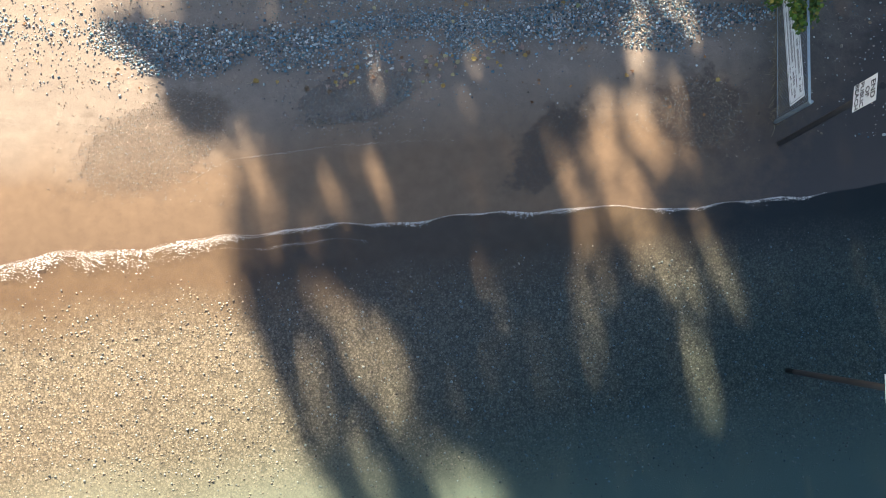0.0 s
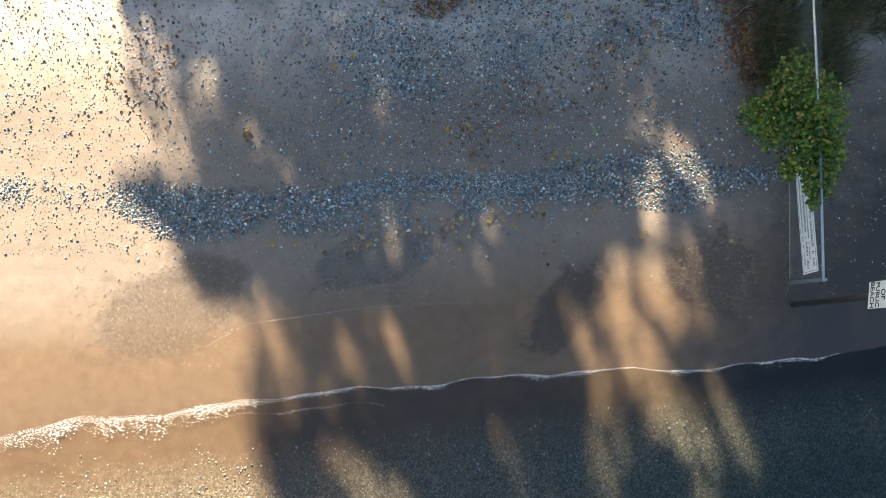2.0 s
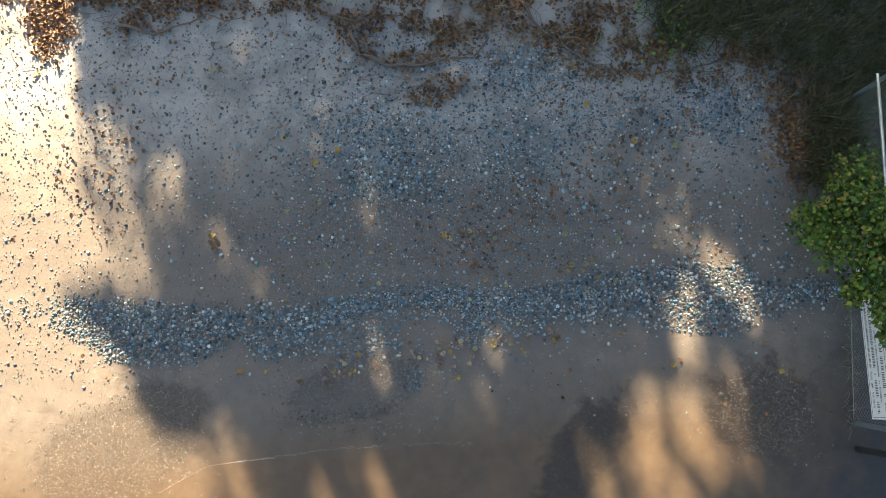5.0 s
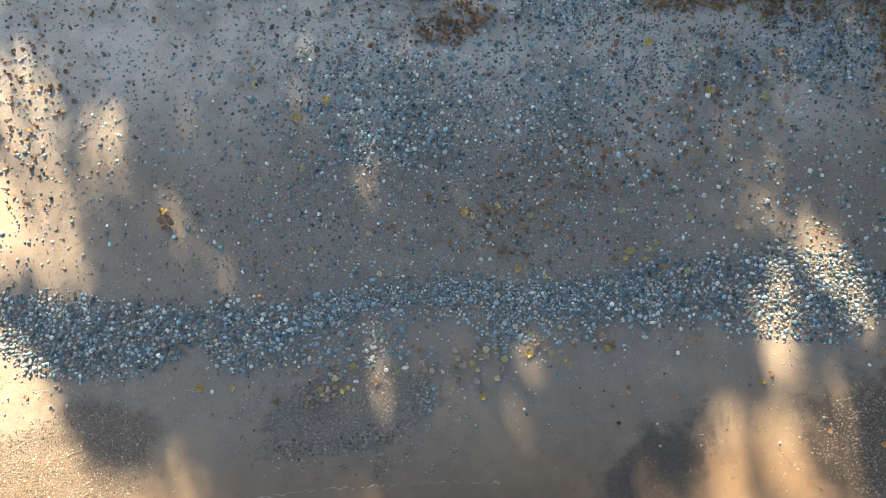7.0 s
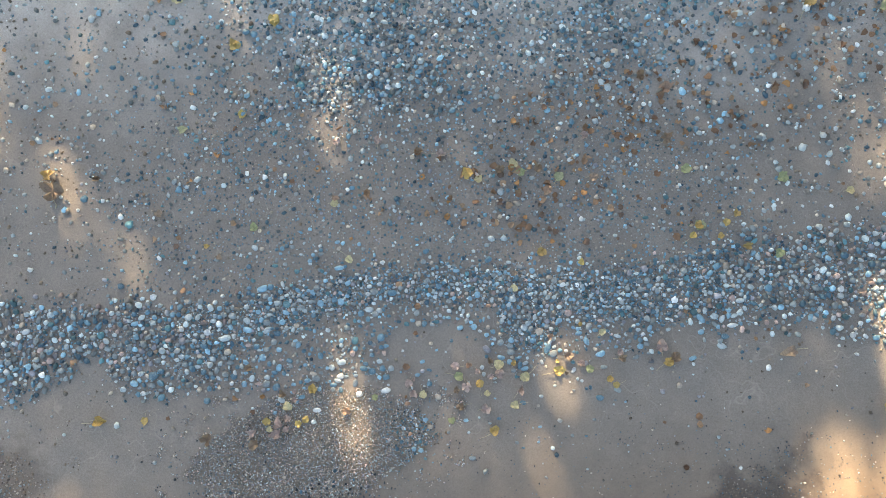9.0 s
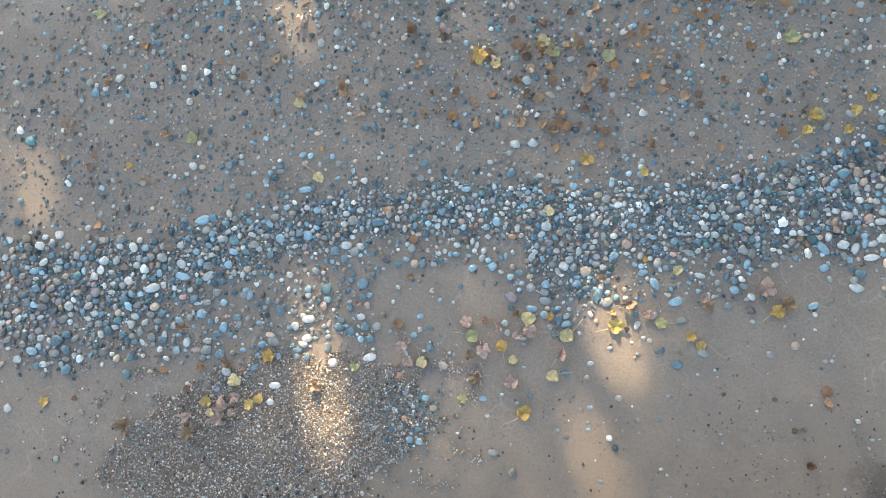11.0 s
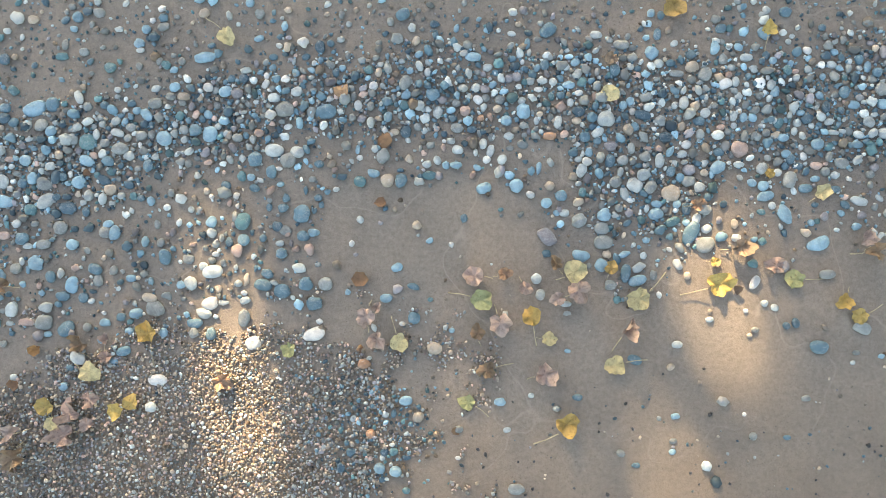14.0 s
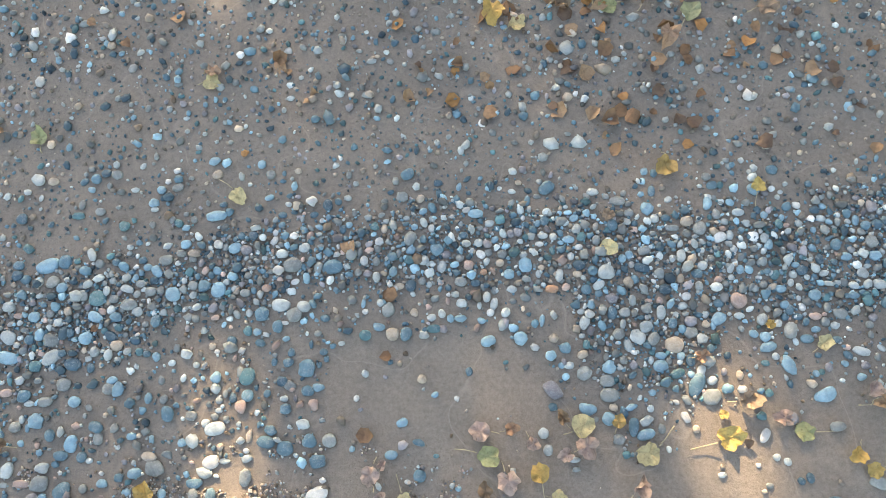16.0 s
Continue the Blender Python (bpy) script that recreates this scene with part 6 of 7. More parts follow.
pebble(-1.907, 0.381, 0.043, 0.037, 22, "grey")
pebble(-2.430, 0.369, 0.050, 0.043, 18, "grey")
pebble(-2.395, 0.397, 0.037, 0.031, 3, "pale")
pebble(-2.720, 0.315, 0.045, 0.032, -18, "blue")
pebble(-2.678, 0.283, 0.038, 0.038, -17, "grey")
pebble(-2.559, 0.305, 0.044, 0.038, 23, "violet")
pebble(-2.593, 0.271, 0.044, 0.038, 3, "grey")
pebble(-2.546, 0.270, 0.044, 0.038, 2, "pale")
pebble(-2.453, 0.256, 0.069, 0.063, 2, "blue")
pebble(-2.400, 0.293, 0.050, 0.044, 2, "blue")
pebble(-2.640, 0.231, 0.045, 0.038, 2, "grey")
pebble(-2.585, 0.198, 0.069, 0.050, -13, "sky")
pebble(-2.458, 0.193, 0.062, 0.043, 3, "grey")
pebble(-2.662, 0.153, 0.044, 0.044, 63, "pale")
pebble(-2.515, 0.132, 0.044, 0.032, 3, "white")
pebble(-2.392, 0.161, 0.043, 0.031, 2, "grey")
pebble(-2.213, 0.300, 0.050, 0.037, -68, "pale")
pebble(-2.231, 0.352, 0.044, 0.038, 3, "grey")
pebble(-2.194, 0.357, 0.038, 0.038, 22, "blue")
pebble(-2.142, 0.338, 0.043, 0.031, 2, "pale")
pebble(-2.092, 0.304, 0.043, 0.037, 22, "blue")
pebble(-2.261, 0.405, 0.043, 0.037, 2, "pale")
pebble(-2.293, 0.380, 0.037, 0.031, 2, "pale")
pebble(-1.998, 0.322, 0.050, 0.043, 82, "grey")
pebble(-1.934, 0.295, 0.050, 0.043, 2, "grey")
pebble(-1.874, 0.282, 0.049, 0.043, 3, "blue")
pebble(-1.867, 0.306, 0.043, 0.031, 92, "pale")
pebble(-1.986, 0.267, 0.037, 0.024, -58, "white")
pebble(-1.885, 0.232, 0.031, 0.031, 43, "white")
pebble(-2.041, 0.189, 0.043, 0.037, 82, "blue")
pebble(-2.051, 0.104, 0.049, 0.043, 17, "blue")
pebble(-1.924, 0.120, 0.037, 0.024, 3, "tan")
pebble(-2.762, 0.537, 0.038, 0.032, 2, "pale")
pebble(-2.783, 0.634, 0.038, 0.032, 2, "grey")
pebble(-2.398, 0.569, 0.044, 0.032, 1, "grey")
pebble(-2.376, 0.603, 0.050, 0.050, 1, "teal")
pebble(-2.192, 0.629, 0.037, 0.025, -18, "pale")
pebble(-2.177, 0.566, 0.038, 0.025, 2, "pale")
pebble(-2.448, 0.507, 0.044, 0.032, 82, "blue")
pebble(-2.666, 0.488, 0.038, 0.038, 2, "blue")
pebble(-2.712, 0.469, 0.038, 0.032, 81, "grey")
pebble(-2.762, 0.458, 0.038, 0.032, 2, "grey")
pebble(0.998, 1.087, 0.033, 0.028, 1, "grey")
pebble(1.138, 1.118, 0.038, 0.032, 81, "pale")
pebble(1.132, 1.075, 0.032, 0.027, 21, "pale")
pebble(1.051, 0.996, 0.039, 0.033, 21, "white")
pebble(0.983, 0.989, 0.033, 0.028, 1, "pale")
pebble(1.080, 0.759, 0.054, 0.032, 67, "sky")
pebble(0.994, 0.785, 0.032, 0.022, 1, "sky")
pebble(0.999, 0.746, 0.038, 0.027, 1, "pale")
pebble(1.033, 0.716, 0.032, 0.027, 21, "white")
pebble(1.237, 0.825, 0.032, 0.022, -39, "white")
pebble(1.214, 0.757, 0.038, 0.027, 22, "pale")
pebble(1.255, 0.795, 0.038, 0.027, -19, "grey")
pebble(1.016, 0.629, 0.049, 0.043, 21, "sky")
pebble(1.062, 0.650, 0.043, 0.038, 1, "grey")
pebble(1.098, 0.598, 0.038, 0.038, 32, "pale")
pebble(0.993, 0.553, 0.049, 0.032, 27, "grey")
pebble(0.982, 0.695, 0.043, 0.027, 71, "blue")
pebble(1.443, 0.847, 0.085, 0.042, -44, "sky")
pebble(1.539, 0.866, 0.058, 0.048, 16, "pale")
pebble(1.597, 0.851, 0.062, 0.036, 66, "pale")
pebble(1.645, 0.880, 0.053, 0.032, 81, "sky")
pebble(1.682, 0.875, 0.052, 0.031, 21, "pale")
pebble(1.669, 0.808, 0.068, 0.036, 7, "white")
pebble(1.448, 0.750, 0.048, 0.037, 11, "sky")
pebble(1.568, 0.792, 0.037, 0.032, 81, "sky")
pebble(1.619, 0.727, 0.062, 0.042, 6, "blue")
pebble(1.595, 0.657, 0.068, 0.042, -6, "pale")
pebble(1.390, 0.563, 0.064, 0.032, 32, "sky")
pebble(1.397, 0.522, 0.026, 0.026, 2, "white")
pebble(1.181, 0.321, 0.042, 0.037, 87, "violet")
pebble(1.720, 0.985, 0.069, 0.037, 1, "pale")
pebble(1.400, 1.120, 0.043, 0.032, 11, "grey")
pebble(1.510, 1.034, 0.042, 0.032, 1, "pale")
pebble(1.482, 0.974, 0.037, 0.032, 1, "grey")
pebble(1.472, 0.904, 0.048, 0.032, 71, "pale")
pebble(1.341, 0.920, 0.038, 0.032, 11, "pale")
pebble(1.271, 1.120, 0.038, 0.027, 21, "grey")
pebble(1.463, 1.325, 0.032, 0.027, 0, "pale")
pebble(1.266, 1.273, 0.044, 0.039, 1, "blue")
pebble(1.386, 1.286, 0.038, 0.032, 1, "blue")
pebble(1.487, 1.144, 0.038, 0.032, 1, "sky")
pebble(1.715, 1.126, 0.032, 0.032, 1, "sky")
pebble(1.706, 1.089, 0.037, 0.032, 1, "pale")
pebble(1.614, 1.124, 0.032, 0.027, 91, "pale")
pebble(1.303, 1.090, 0.038, 0.032, 81, "pale")
pebble(1.354, 1.196, 0.032, 0.027, 1, "grey")
pebble(1.664, 1.233, 0.037, 0.021, 26, "pale")
pebble(1.663, 1.281, 0.032, 0.027, 11, "grey")
pebble(1.515, 1.253, 0.027, 0.027, 1, "pale")
pebble(1.159, 0.939, 0.038, 0.038, 31, "blue")
pebble(1.266, 0.927, 0.049, 0.032, 11, "deep")
pebble(1.217, 0.869, 0.053, 0.032, 12, "deep")
pebble(1.104, 0.881, 0.043, 0.038, 1, "blue")
pebble(1.131, 0.887, 0.038, 0.032, 61, "pale")

for tone, stones in SMALL.items():
    shape = BALL_SMALL[1]
    heap = mesh_from("pebbles", np.array(stones), (shape[None] + (np.arange(len(stones)) * len(BALL_SMALL[0]))[:, None, None]).reshape(-1, 3), COBBLE[tone])
    tagged(heap, f"small {STONE_WORDS[tone]} pebbles among larger stones", "pebbles", kind="stuff")


LEAF_WORDS = {"yellow": "bright yellow", "gold": "golden-brown", "straw": "pale straw-coloured", "pink": "faded pinkish-brown", "brown": "dark brown", "orange": "orange-brown", "green": "dull yellow-green"}
FALLEN = []


def fallen_leaf(x, y, length, turn, colour, stem=False):
    """A broad poplar leaf with a wavy rim, cupped and curled as it dried; its tip points along turn."""
    k = len(FALLEN)
    FALLEN.append((x, y))
    PLACED.append((x, y, length * 0.75))
    rng = np.random.default_rng(900 + k)
    rings, n = (0.0, 0.35, 0.7, 1.0), 22
    a = np.arange(n) * 2 * np.pi / n
    dry = {"pink": 0.85, "brown": 0.9, "orange": 0.75, "gold": 0.5, "yellow": 0.38}.get(colour, 0.3)
    rim = 0.47 * (1 + 0.10 * np.cos(a) - 0.10 * np.exp(-((np.abs(a - np.pi)) / 0.35) ** 2) + 0.16 * np.exp(-((np.minimum(a, 2 * np.pi - a)) / 0.22) ** 2))
    rim = 0.93 * rim * (1 + (0.03 + 0.08 * dry) * rng.normal(size=n) + 0.07 * np.sin(3 * a + rng.uniform(0, 6)) + 0.05 * np.sin(5 * a + rng.uniform(0, 6)))
    fold, cup, twist = rng.normal(0, dry), abs(rng.normal(0, 0.8 * dry)) + 0.05, rng.normal(0, dry)
    v = [(0.0, 0.0, 0.0)]
    for r in rings[1:]:
        for ang, out in zip(a, rim):
            px, py = r * out * math.cos(ang), r * out * 0.95 * math.sin(ang)
            pz = fold * px * px + cup * abs(py) * 0.8 + twist * px * py * 2 + 0.22 * dry * r * r * math.sin(4 * ang + 2 * k) + 0.12 * dry * r * math.sin(7 * ang + k) + 0.02 * r * math.sin(9 * ang)
            pz += 0.05 * dry * r * rng.normal() + 0.12 * dry * r * r * abs(math.sin(2.5 * ang + k))
            v.append((px * (1 - 0.2 * min(cup, 1.0)), py * (1 - 0.3 * min(cup, 1.0)), pz))
    v = np.array(v) * length
    v[:, 2] -= v[:, 2].min()
    fan = [(0, 1 + i, 1 + (i + 1) % n) for i in range(n)]
    for q in range(len(rings) - 2):
        b, c = 1 + q * n, 1 + (q + 1) * n
        for i in range(n):
            j = (i + 1) % n
            fan += [(b + i, c + i, c + j), (b + i, c + j, b + j)]
    ob = mesh_from("fallen_leaf", v, fan, LEAF[colour])
    ob.matrix_basis = pose(x, y, float(ground_z(x, y)) + 0.007, rng.normal(0, 4), rng.normal(0, 4), turn)
    tagged(ob, f"{LEAF_WORDS[colour]} fallen poplar leaf lying on the sand", "leaf", "fallen leaves")
    bend = rng.uniform(-0.3, 0.3)
    root = float(v[1 + 2 * n + n // 2, 2])
    reach = 0.85 if stem else 0.3
    path = [(-0.40, 0, root / length + 0.01), (-0.40 - reach * 0.5, bend * 0.3 * reach, 0.05), (-0.40 - reach, bend * reach, 0.02)]
    bm = tube(bmesh.new(), [Vector(q) * length for q in path], [0.024 * length, 0.018 * length, 0.026 * length], 5)
    part("leaf_stem", bm, STRAW, ob)
    mid = [Vector(v[0])] + [Vector(v[1 + q * n]) for q in range(len(rings) - 1)]
    lift = Vector((0, 0, 0.008 * length))
    back = [Vector(v[1 + q * n + n // 2]) for q in (1, 0)]
    bm = tube(bmesh.new(), [p + lift for p in back + mid[:-1]], [0.016 * length, 0.013 * length, 0.011 * length, 0.009 * length, 0.004 * length], 4)
    part("midrib", bm, LEAF[colour], ob)


# ---- fallen leaves ----
fallen_leaf(-1.098, 1.161, 0.070, -50, "straw", True)
fallen_leaf(0.291, 1.279, 0.080, -80, "gold")
fallen_leaf(0.102, 1.006, 0.066, -30, "straw")
fallen_leaf(0.580, 1.212, 0.056, 80, "yellow", True)
fallen_leaf(0.105, 1.115, 0.049, 200, "orange")
fallen_leaf(0.584, 0.771, 0.038, -80, "gold")
fallen_leaf(0.739, 0.716, 0.066, 40, "straw")
fallen_leaf(0.372, 0.669, 0.056, 10, "orange")
fallen_leaf(0.499, 0.546, 0.080, 15, "orange")
fallen_leaf(-1.609, -0.021, 0.073, 190, "yellow")
fallen_leaf(-1.338, 0.002, 0.066, 60, "yellow")
fallen_leaf(-1.387, -0.021, 0.063, 220, "yellow")
fallen_leaf(-1.529, -0.040, 0.087, 100, "pink")
fallen_leaf(-1.465, 0.003, 0.066, 150, "pink")
fallen_leaf(-1.536, -0.105, 0.087, 200, "pink")
fallen_leaf(-1.593, -0.072, 0.052, 270, "straw")
fallen_leaf(-1.477, -0.073, 0.056, 40, "pink")
fallen_leaf(-1.708, -0.100, 0.080, 185, "pink")
fallen_leaf(-1.691, -0.185, 0.091, 260, "brown")
fallen_leaf(-1.511, 0.176, 0.077, 120, "brown")
fallen_leaf(-1.430, 0.191, 0.049, 80, "pink")
fallen_leaf(-1.301, 0.219, 0.087, 100, "gold", True)
fallen_leaf(-1.056, 0.083, 0.077, -20, "orange")
fallen_leaf(-1.475, 0.095, 0.080, -20, "straw")
fallen_leaf(-0.857, 0.186, 0.059, -60, "green", True)
fallen_leaf(-1.431, 0.139, 0.052, 30, "pink")
fallen_leaf(-1.765, 0.345, 0.063, 180, "brown")
fallen_leaf(-0.618, 0.298, 0.073, 260, "pink")
fallen_leaf(-0.586, 0.323, 0.045, 70, "pink")
fallen_leaf(-0.581, 0.227, 0.080, -50, "pink")
fallen_leaf(-0.515, 0.222, 0.066, -70, "straw", True)
fallen_leaf(-0.289, 0.430, 0.077, 180, "pink")
fallen_leaf(-0.270, 0.361, 0.080, -15, "green", True)
fallen_leaf(-0.199, 0.441, 0.052, 20, "orange")
fallen_leaf(-0.136, 0.400, 0.056, -60, "pink")
fallen_leaf(-0.207, 0.291, 0.084, -70, "pink")
fallen_leaf(-0.114, 0.312, 0.070, 100, "gold", True)
fallen_leaf(-0.061, 0.248, 0.052, 0, "straw")
fallen_leaf(-0.275, 0.258, 0.059, 100, "brown")
fallen_leaf(-0.243, 0.148, 0.066, 200, "brown", True)
fallen_leaf(-0.067, 0.141, 0.080, 10, "pink")
fallen_leaf(-0.298, 0.045, 0.059, 160, "green", True)
fallen_leaf(-0.001, -0.004, 0.091, 45, "gold", True)
fallen_leaf(-0.046, 0.479, 0.059, 120, "brown")
fallen_leaf(0.009, 0.453, 0.084, 30, "straw")
fallen_leaf(0.024, 0.402, 0.080, -60, "pink")
fallen_leaf(-0.038, 0.369, 0.063, 200, "pink")
fallen_leaf(0.121, 0.468, 0.052, 70, "gold")
fallen_leaf(0.208, 0.382, 0.087, 220, "straw", True)
fallen_leaf(0.171, 0.290, 0.077, 60, "pink", True)
fallen_leaf(0.144, 0.178, 0.073, 200, "straw", True)
fallen_leaf(0.439, 0.432, 0.094, 20, "yellow", True)
fallen_leaf(0.428, 0.498, 0.035, 0, "yellow")
fallen_leaf(0.666, 0.454, 0.070, 180, "green", True)
fallen_leaf(0.806, 0.396, 0.063, 250, "gold")
fallen_leaf(0.855, 0.353, 0.059, 200, "yellow", True)
fallen_leaf(0.880, 0.542, 0.080, 10, "brown")
fallen_leaf(0.871, 0.584, 0.063, 90, "pink")
fallen_leaf(0.604, 0.491, 0.063, 160, "pink")
fallen_leaf(-0.268, 1.835, 0.100, -80, "gold")
fallen_leaf(-0.187, 1.788, 0.071, 30, "straw")
fallen_leaf(0.397, 1.831, 0.089, 60, "green")
fallen_leaf(0.315, 1.730, 0.083, 250, "orange")
fallen_leaf(0.648, 1.832, 0.083, 0, "orange")
fallen_leaf(1.315, 1.920, 0.094, 10, "green", True)
fallen_leaf(1.374, 1.439, 0.071, 50, "yellow", True)
fallen_leaf(1.620, 1.544, 0.065, 90, "yellow")
fallen_leaf(1.583, 1.448, 0.059, 200, "gold")
fallen_leaf(1.776, 1.385, 0.083, 180, "gold")
fallen_leaf(-1.227, 1.598, 0.053, 0, "orange")
fallen_leaf(-2.507, 1.432, 0.071, 90, "orange")
fallen_leaf(-1.805, 1.360, 0.077, 100, "green")
fallen_leaf(-2.141, 1.206, 0.047, 20, "gold")
fallen_leaf(-2.042, 1.131, 0.059, 0, "orange")
fallen_leaf(-1.238, 2.017, 0.071, 80, "pink")
fallen_leaf(-2.489, -0.056, 0.065, 270, "yellow", True)
fallen_leaf(-2.017, -0.161, 0.106, 90, "brown")
fallen_leaf(1.169, 0.640, 0.106, 100, "pink")
fallen_leaf(1.216, 0.528, 0.083, 30, "gold", True)
fallen_leaf(-0.040, 1.862, 0.089, 20, "brown")
fallen_leaf(0.066, 1.910, 0.083, 100, "straw")
fallen_leaf(0.127, 1.856, 0.077, 200, "green")
fallen_leaf(-0.473, 1.958, 0.089, 0, "pink")
fallen_leaf(1.161, 2.146, 0.100, 50, "brown")
fallen_leaf(-0.630, 1.974, 0.077, 0, "brown")
fallen_leaf(0.574, 2.143, 0.089, 180, "pink")
fallen_leaf(-1.953, 2.195, 0.077, 80, "yellow")
fallen_leaf(-2.387, 2.060, 0.077, 30, "green")
fallen_leaf(-0.934, 2.040, 0.071, 90, "pink")
fallen_leaf(-2.995, 1.668, 0.077, 0, "brown")
fallen_leaf(0.247, 1.878, 0.071, 70, "brown")
fallen_leaf(-3.346, 1.678, 0.112, 40, "gold")
fallen_leaf(-2.509, 3.076, 0.103, -90, "straw")
fallen_leaf(-1.756, 2.918, 0.095, 70, "yellow")
fallen_leaf(-2.057, 2.745, 0.060, 0, "gold")
fallen_leaf(-2.814, -0.073, 0.103, 20, "gold", True)
fallen_leaf(2.060, 0.641, 0.112, 200, "orange", True)
fallen_leaf(1.259, 0.561, 0.095, 30, "brown")
fallen_leaf(2.759, 0.282, 0.086, 100, "gold")
fallen_leaf(2.773, 3.202, 0.129, 0, "green")
fallen_leaf(2.211, 3.220, 0.121, 60, "gold", True)
fallen_leaf(2.020, 1.893, 0.095, 50, "green")
fallen_leaf(1.414, 1.513, 0.086, 0, "gold")
fallen_leaf(1.997, 1.345, 0.086, 240, "green")
fallen_leaf(1.691, 1.612, 0.069, 90, "gold")
fallen_leaf(2.505, 1.819, 0.078, 10, "straw")
fallen_leaf(-3.291, 1.561, 0.172, 100, "brown")
fallen_leaf(-1.228, 1.564, 0.069, 0, "straw")
fallen_leaf(4.133, 0.283, 0.093, 0, "yellow")
fallen_leaf(-1.762, 2.930, 0.101, 90, "yellow")
fallen_leaf(-2.052, 2.726, 0.101, 0, "yellow")
fallen_leaf(2.921, 3.667, 0.129, 50, "orange")
fallen_leaf(1.567, 3.713, 0.115, 70, "yellow")
fallen_leaf(-2.812, -0.071, 0.101, 0, "gold")
fallen_leaf(-5.987, 3.826, 0.101, 0, "green")
fallen_leaf(-3.558, 3.982, 0.101, 80, "straw")
fallen_leaf(-4.891, 3.623, 0.072, 0, "gold")
fallen_leaf(1.156, 2.522, 0.115, 30, "orange")
fallen_leaf(0.971, 2.603, 0.101, 100, "brown")
fallen_leaf(1.422, 1.518, 0.101, 0, "green")


def scatter_stones():
    low = lambda rng, n: rng.lognormal(math.log(0.0195), 0.33, n).clip(0.009, 0.036)
    broad = lambda rng, n: rng.lognormal(math.log(0.024), 0.4, n).clip(0.01, 0.052)
    small = lambda rng, n: rng.lognormal(math.log(0.012), 0.3, n).clip(0.006, 0.02)
    for k, (x0, x1, many) in enumerate(((-7.5, -1.87, 34000), (-1.87, 0.98, 30000), (0.98, 5.0, 22000))):
        xy, s = darts(many, (x0, x1, -0.15, 1.75), low if k == 1 else broad, in_band, 61 + 10 * k, (0.84, 0.86, 0.84)[k], PLACED)
        big = s > 0.017
        tagged(stone_field("cobbles", xy[big], s[big], BAND_STONES, 2, (0.4, 0.7), 0.2, 0.1, 1 + k), "rounded blue-grey and white beach stones in a dense band", "stones", kind="stuff")
        tagged(stone_field("small_cobbles", xy[~big], s[~big], BAND_STONES, 1, (0.5, 0.8), 0.1, 0.2, 4 + k), "small rounded stones packed between larger ones", "stones", kind="stuff")
    fill = lambda rng, n: rng.lognormal(math.log(0.0095), 0.3, n).clip(0.005, 0.017)
    xy, s = darts(40000, (-2.3, 1.6, -0.05, 1.7), fill, lambda x, y: in_band(x, y) ** 1.3, 77, 0.72, PLACED)
    tagged(stone_field("packed_pebbles", xy, s, PACKED_STONES, 1, (0.5, 0.8), 0.1, 0.25, 21), "tiny blue-grey pebbles packed between the stones", "pebbles", kind="stuff")
    xy, s = darts(34000, (-7.5, 5.0, -0.2, 1.8), small, lambda x, y: in_band(x, y) * 0.95, 62, 0.75)
    tagged(stone_field("band_pebbles", xy, s, BAND_STONES, 1, (0.5, 0.8), 0.15, 0.0, 2), "small mixed pebbles between the larger stones", "pebbles", kind="stuff")
    pile = lambda x, y: (0.3 + 1.3 * blob(x, y, 1.0, 4.1, 1.1, 0.55) + 1.1 * blob(x, y, 3.6, 3.8, 0.7, 0.7) + 1.0 * blob(x, y, -0.5, 3.0, 1.8, 0.9, -15) + 0.9 * blob(x, y, 0.6, 3.3, 1.6, 0.8)
                         + 0.9 * blob(x, y, -1.2, 2.5, 0.6, 0.35) + 0.12 * wobble(x, y, 1.1)) * (0.3 + 1.1 * soft(wobble(x, y, 0.6, 3) + 0.5 * wobble(x, y, 0.23, 5), -0.4, 0.6)) * (0.25 + 0.75 * soft(x, -4.6, -2.4)) * soft(y, 1.0, 1.9) * (y < 4.7)
    mid = lambda rng, n: rng.lognormal(math.log(0.024), 0.42, n).clip(0.009, 0.065)
    xy, s = darts(60000, (-7.5, 5.0, 1.0, 4.7), mid, pile, 63, 0.75)
    tagged(stone_field("upper_pebbles", xy, s, UPPER_STONES, 1, (0.28, 0.55), 0.3, 0.0, 3), "blue-grey stones strewn over the upper beach", "pebbles", kind="stuff")
    loose = lambda x, y: (0.46 + 0.25 * wobble(x, y, 0.9, 1)) * (0.12 + 0.88 * soft(y - 0.12 * x, 0.1, 0.5)) * (1 - 0.7 * soft(1.15 - np.hypot((x + 0.4) / 2.0, (y - 1.2) / 1.2), 0.0, 0.3))
    tiny = lambda rng, n: rng.lognormal(math.log(0.017), 0.5, n).clip(0.006, 0.05)
    xy, s = darts(34000, (-7.5, 5.6, -0.4, 4.6), tiny, loose, 64, 1.0)
    tagged(stone_field("loose_pebbles", xy, s, LOOSE_STONES, 1, (0.5, 0.8), 0.3, 0.0, 4), "tiny loose pebbles strewn thinly over the sand", "pebbles", kind="stuff")
    near = lambda rng, n: rng.lognormal(math.log(0.0115), 0.5, n).clip(0.004, 0.036)
    around = lambda x, y: (0.8 + 0.3 * wobble(x, y, 0.5, 1)) * (1 - soft(np.hypot((x + 0.4) / 2.6, (y - 1.3) / 1.5) + 0.12 * wobble(x, y, 0.9, 3), 0.7, 1.1))
    xy, s = darts(38000, (-3.6, 2.8, 0.85, 3.2), near, around, 68, 1.05, PLACED)
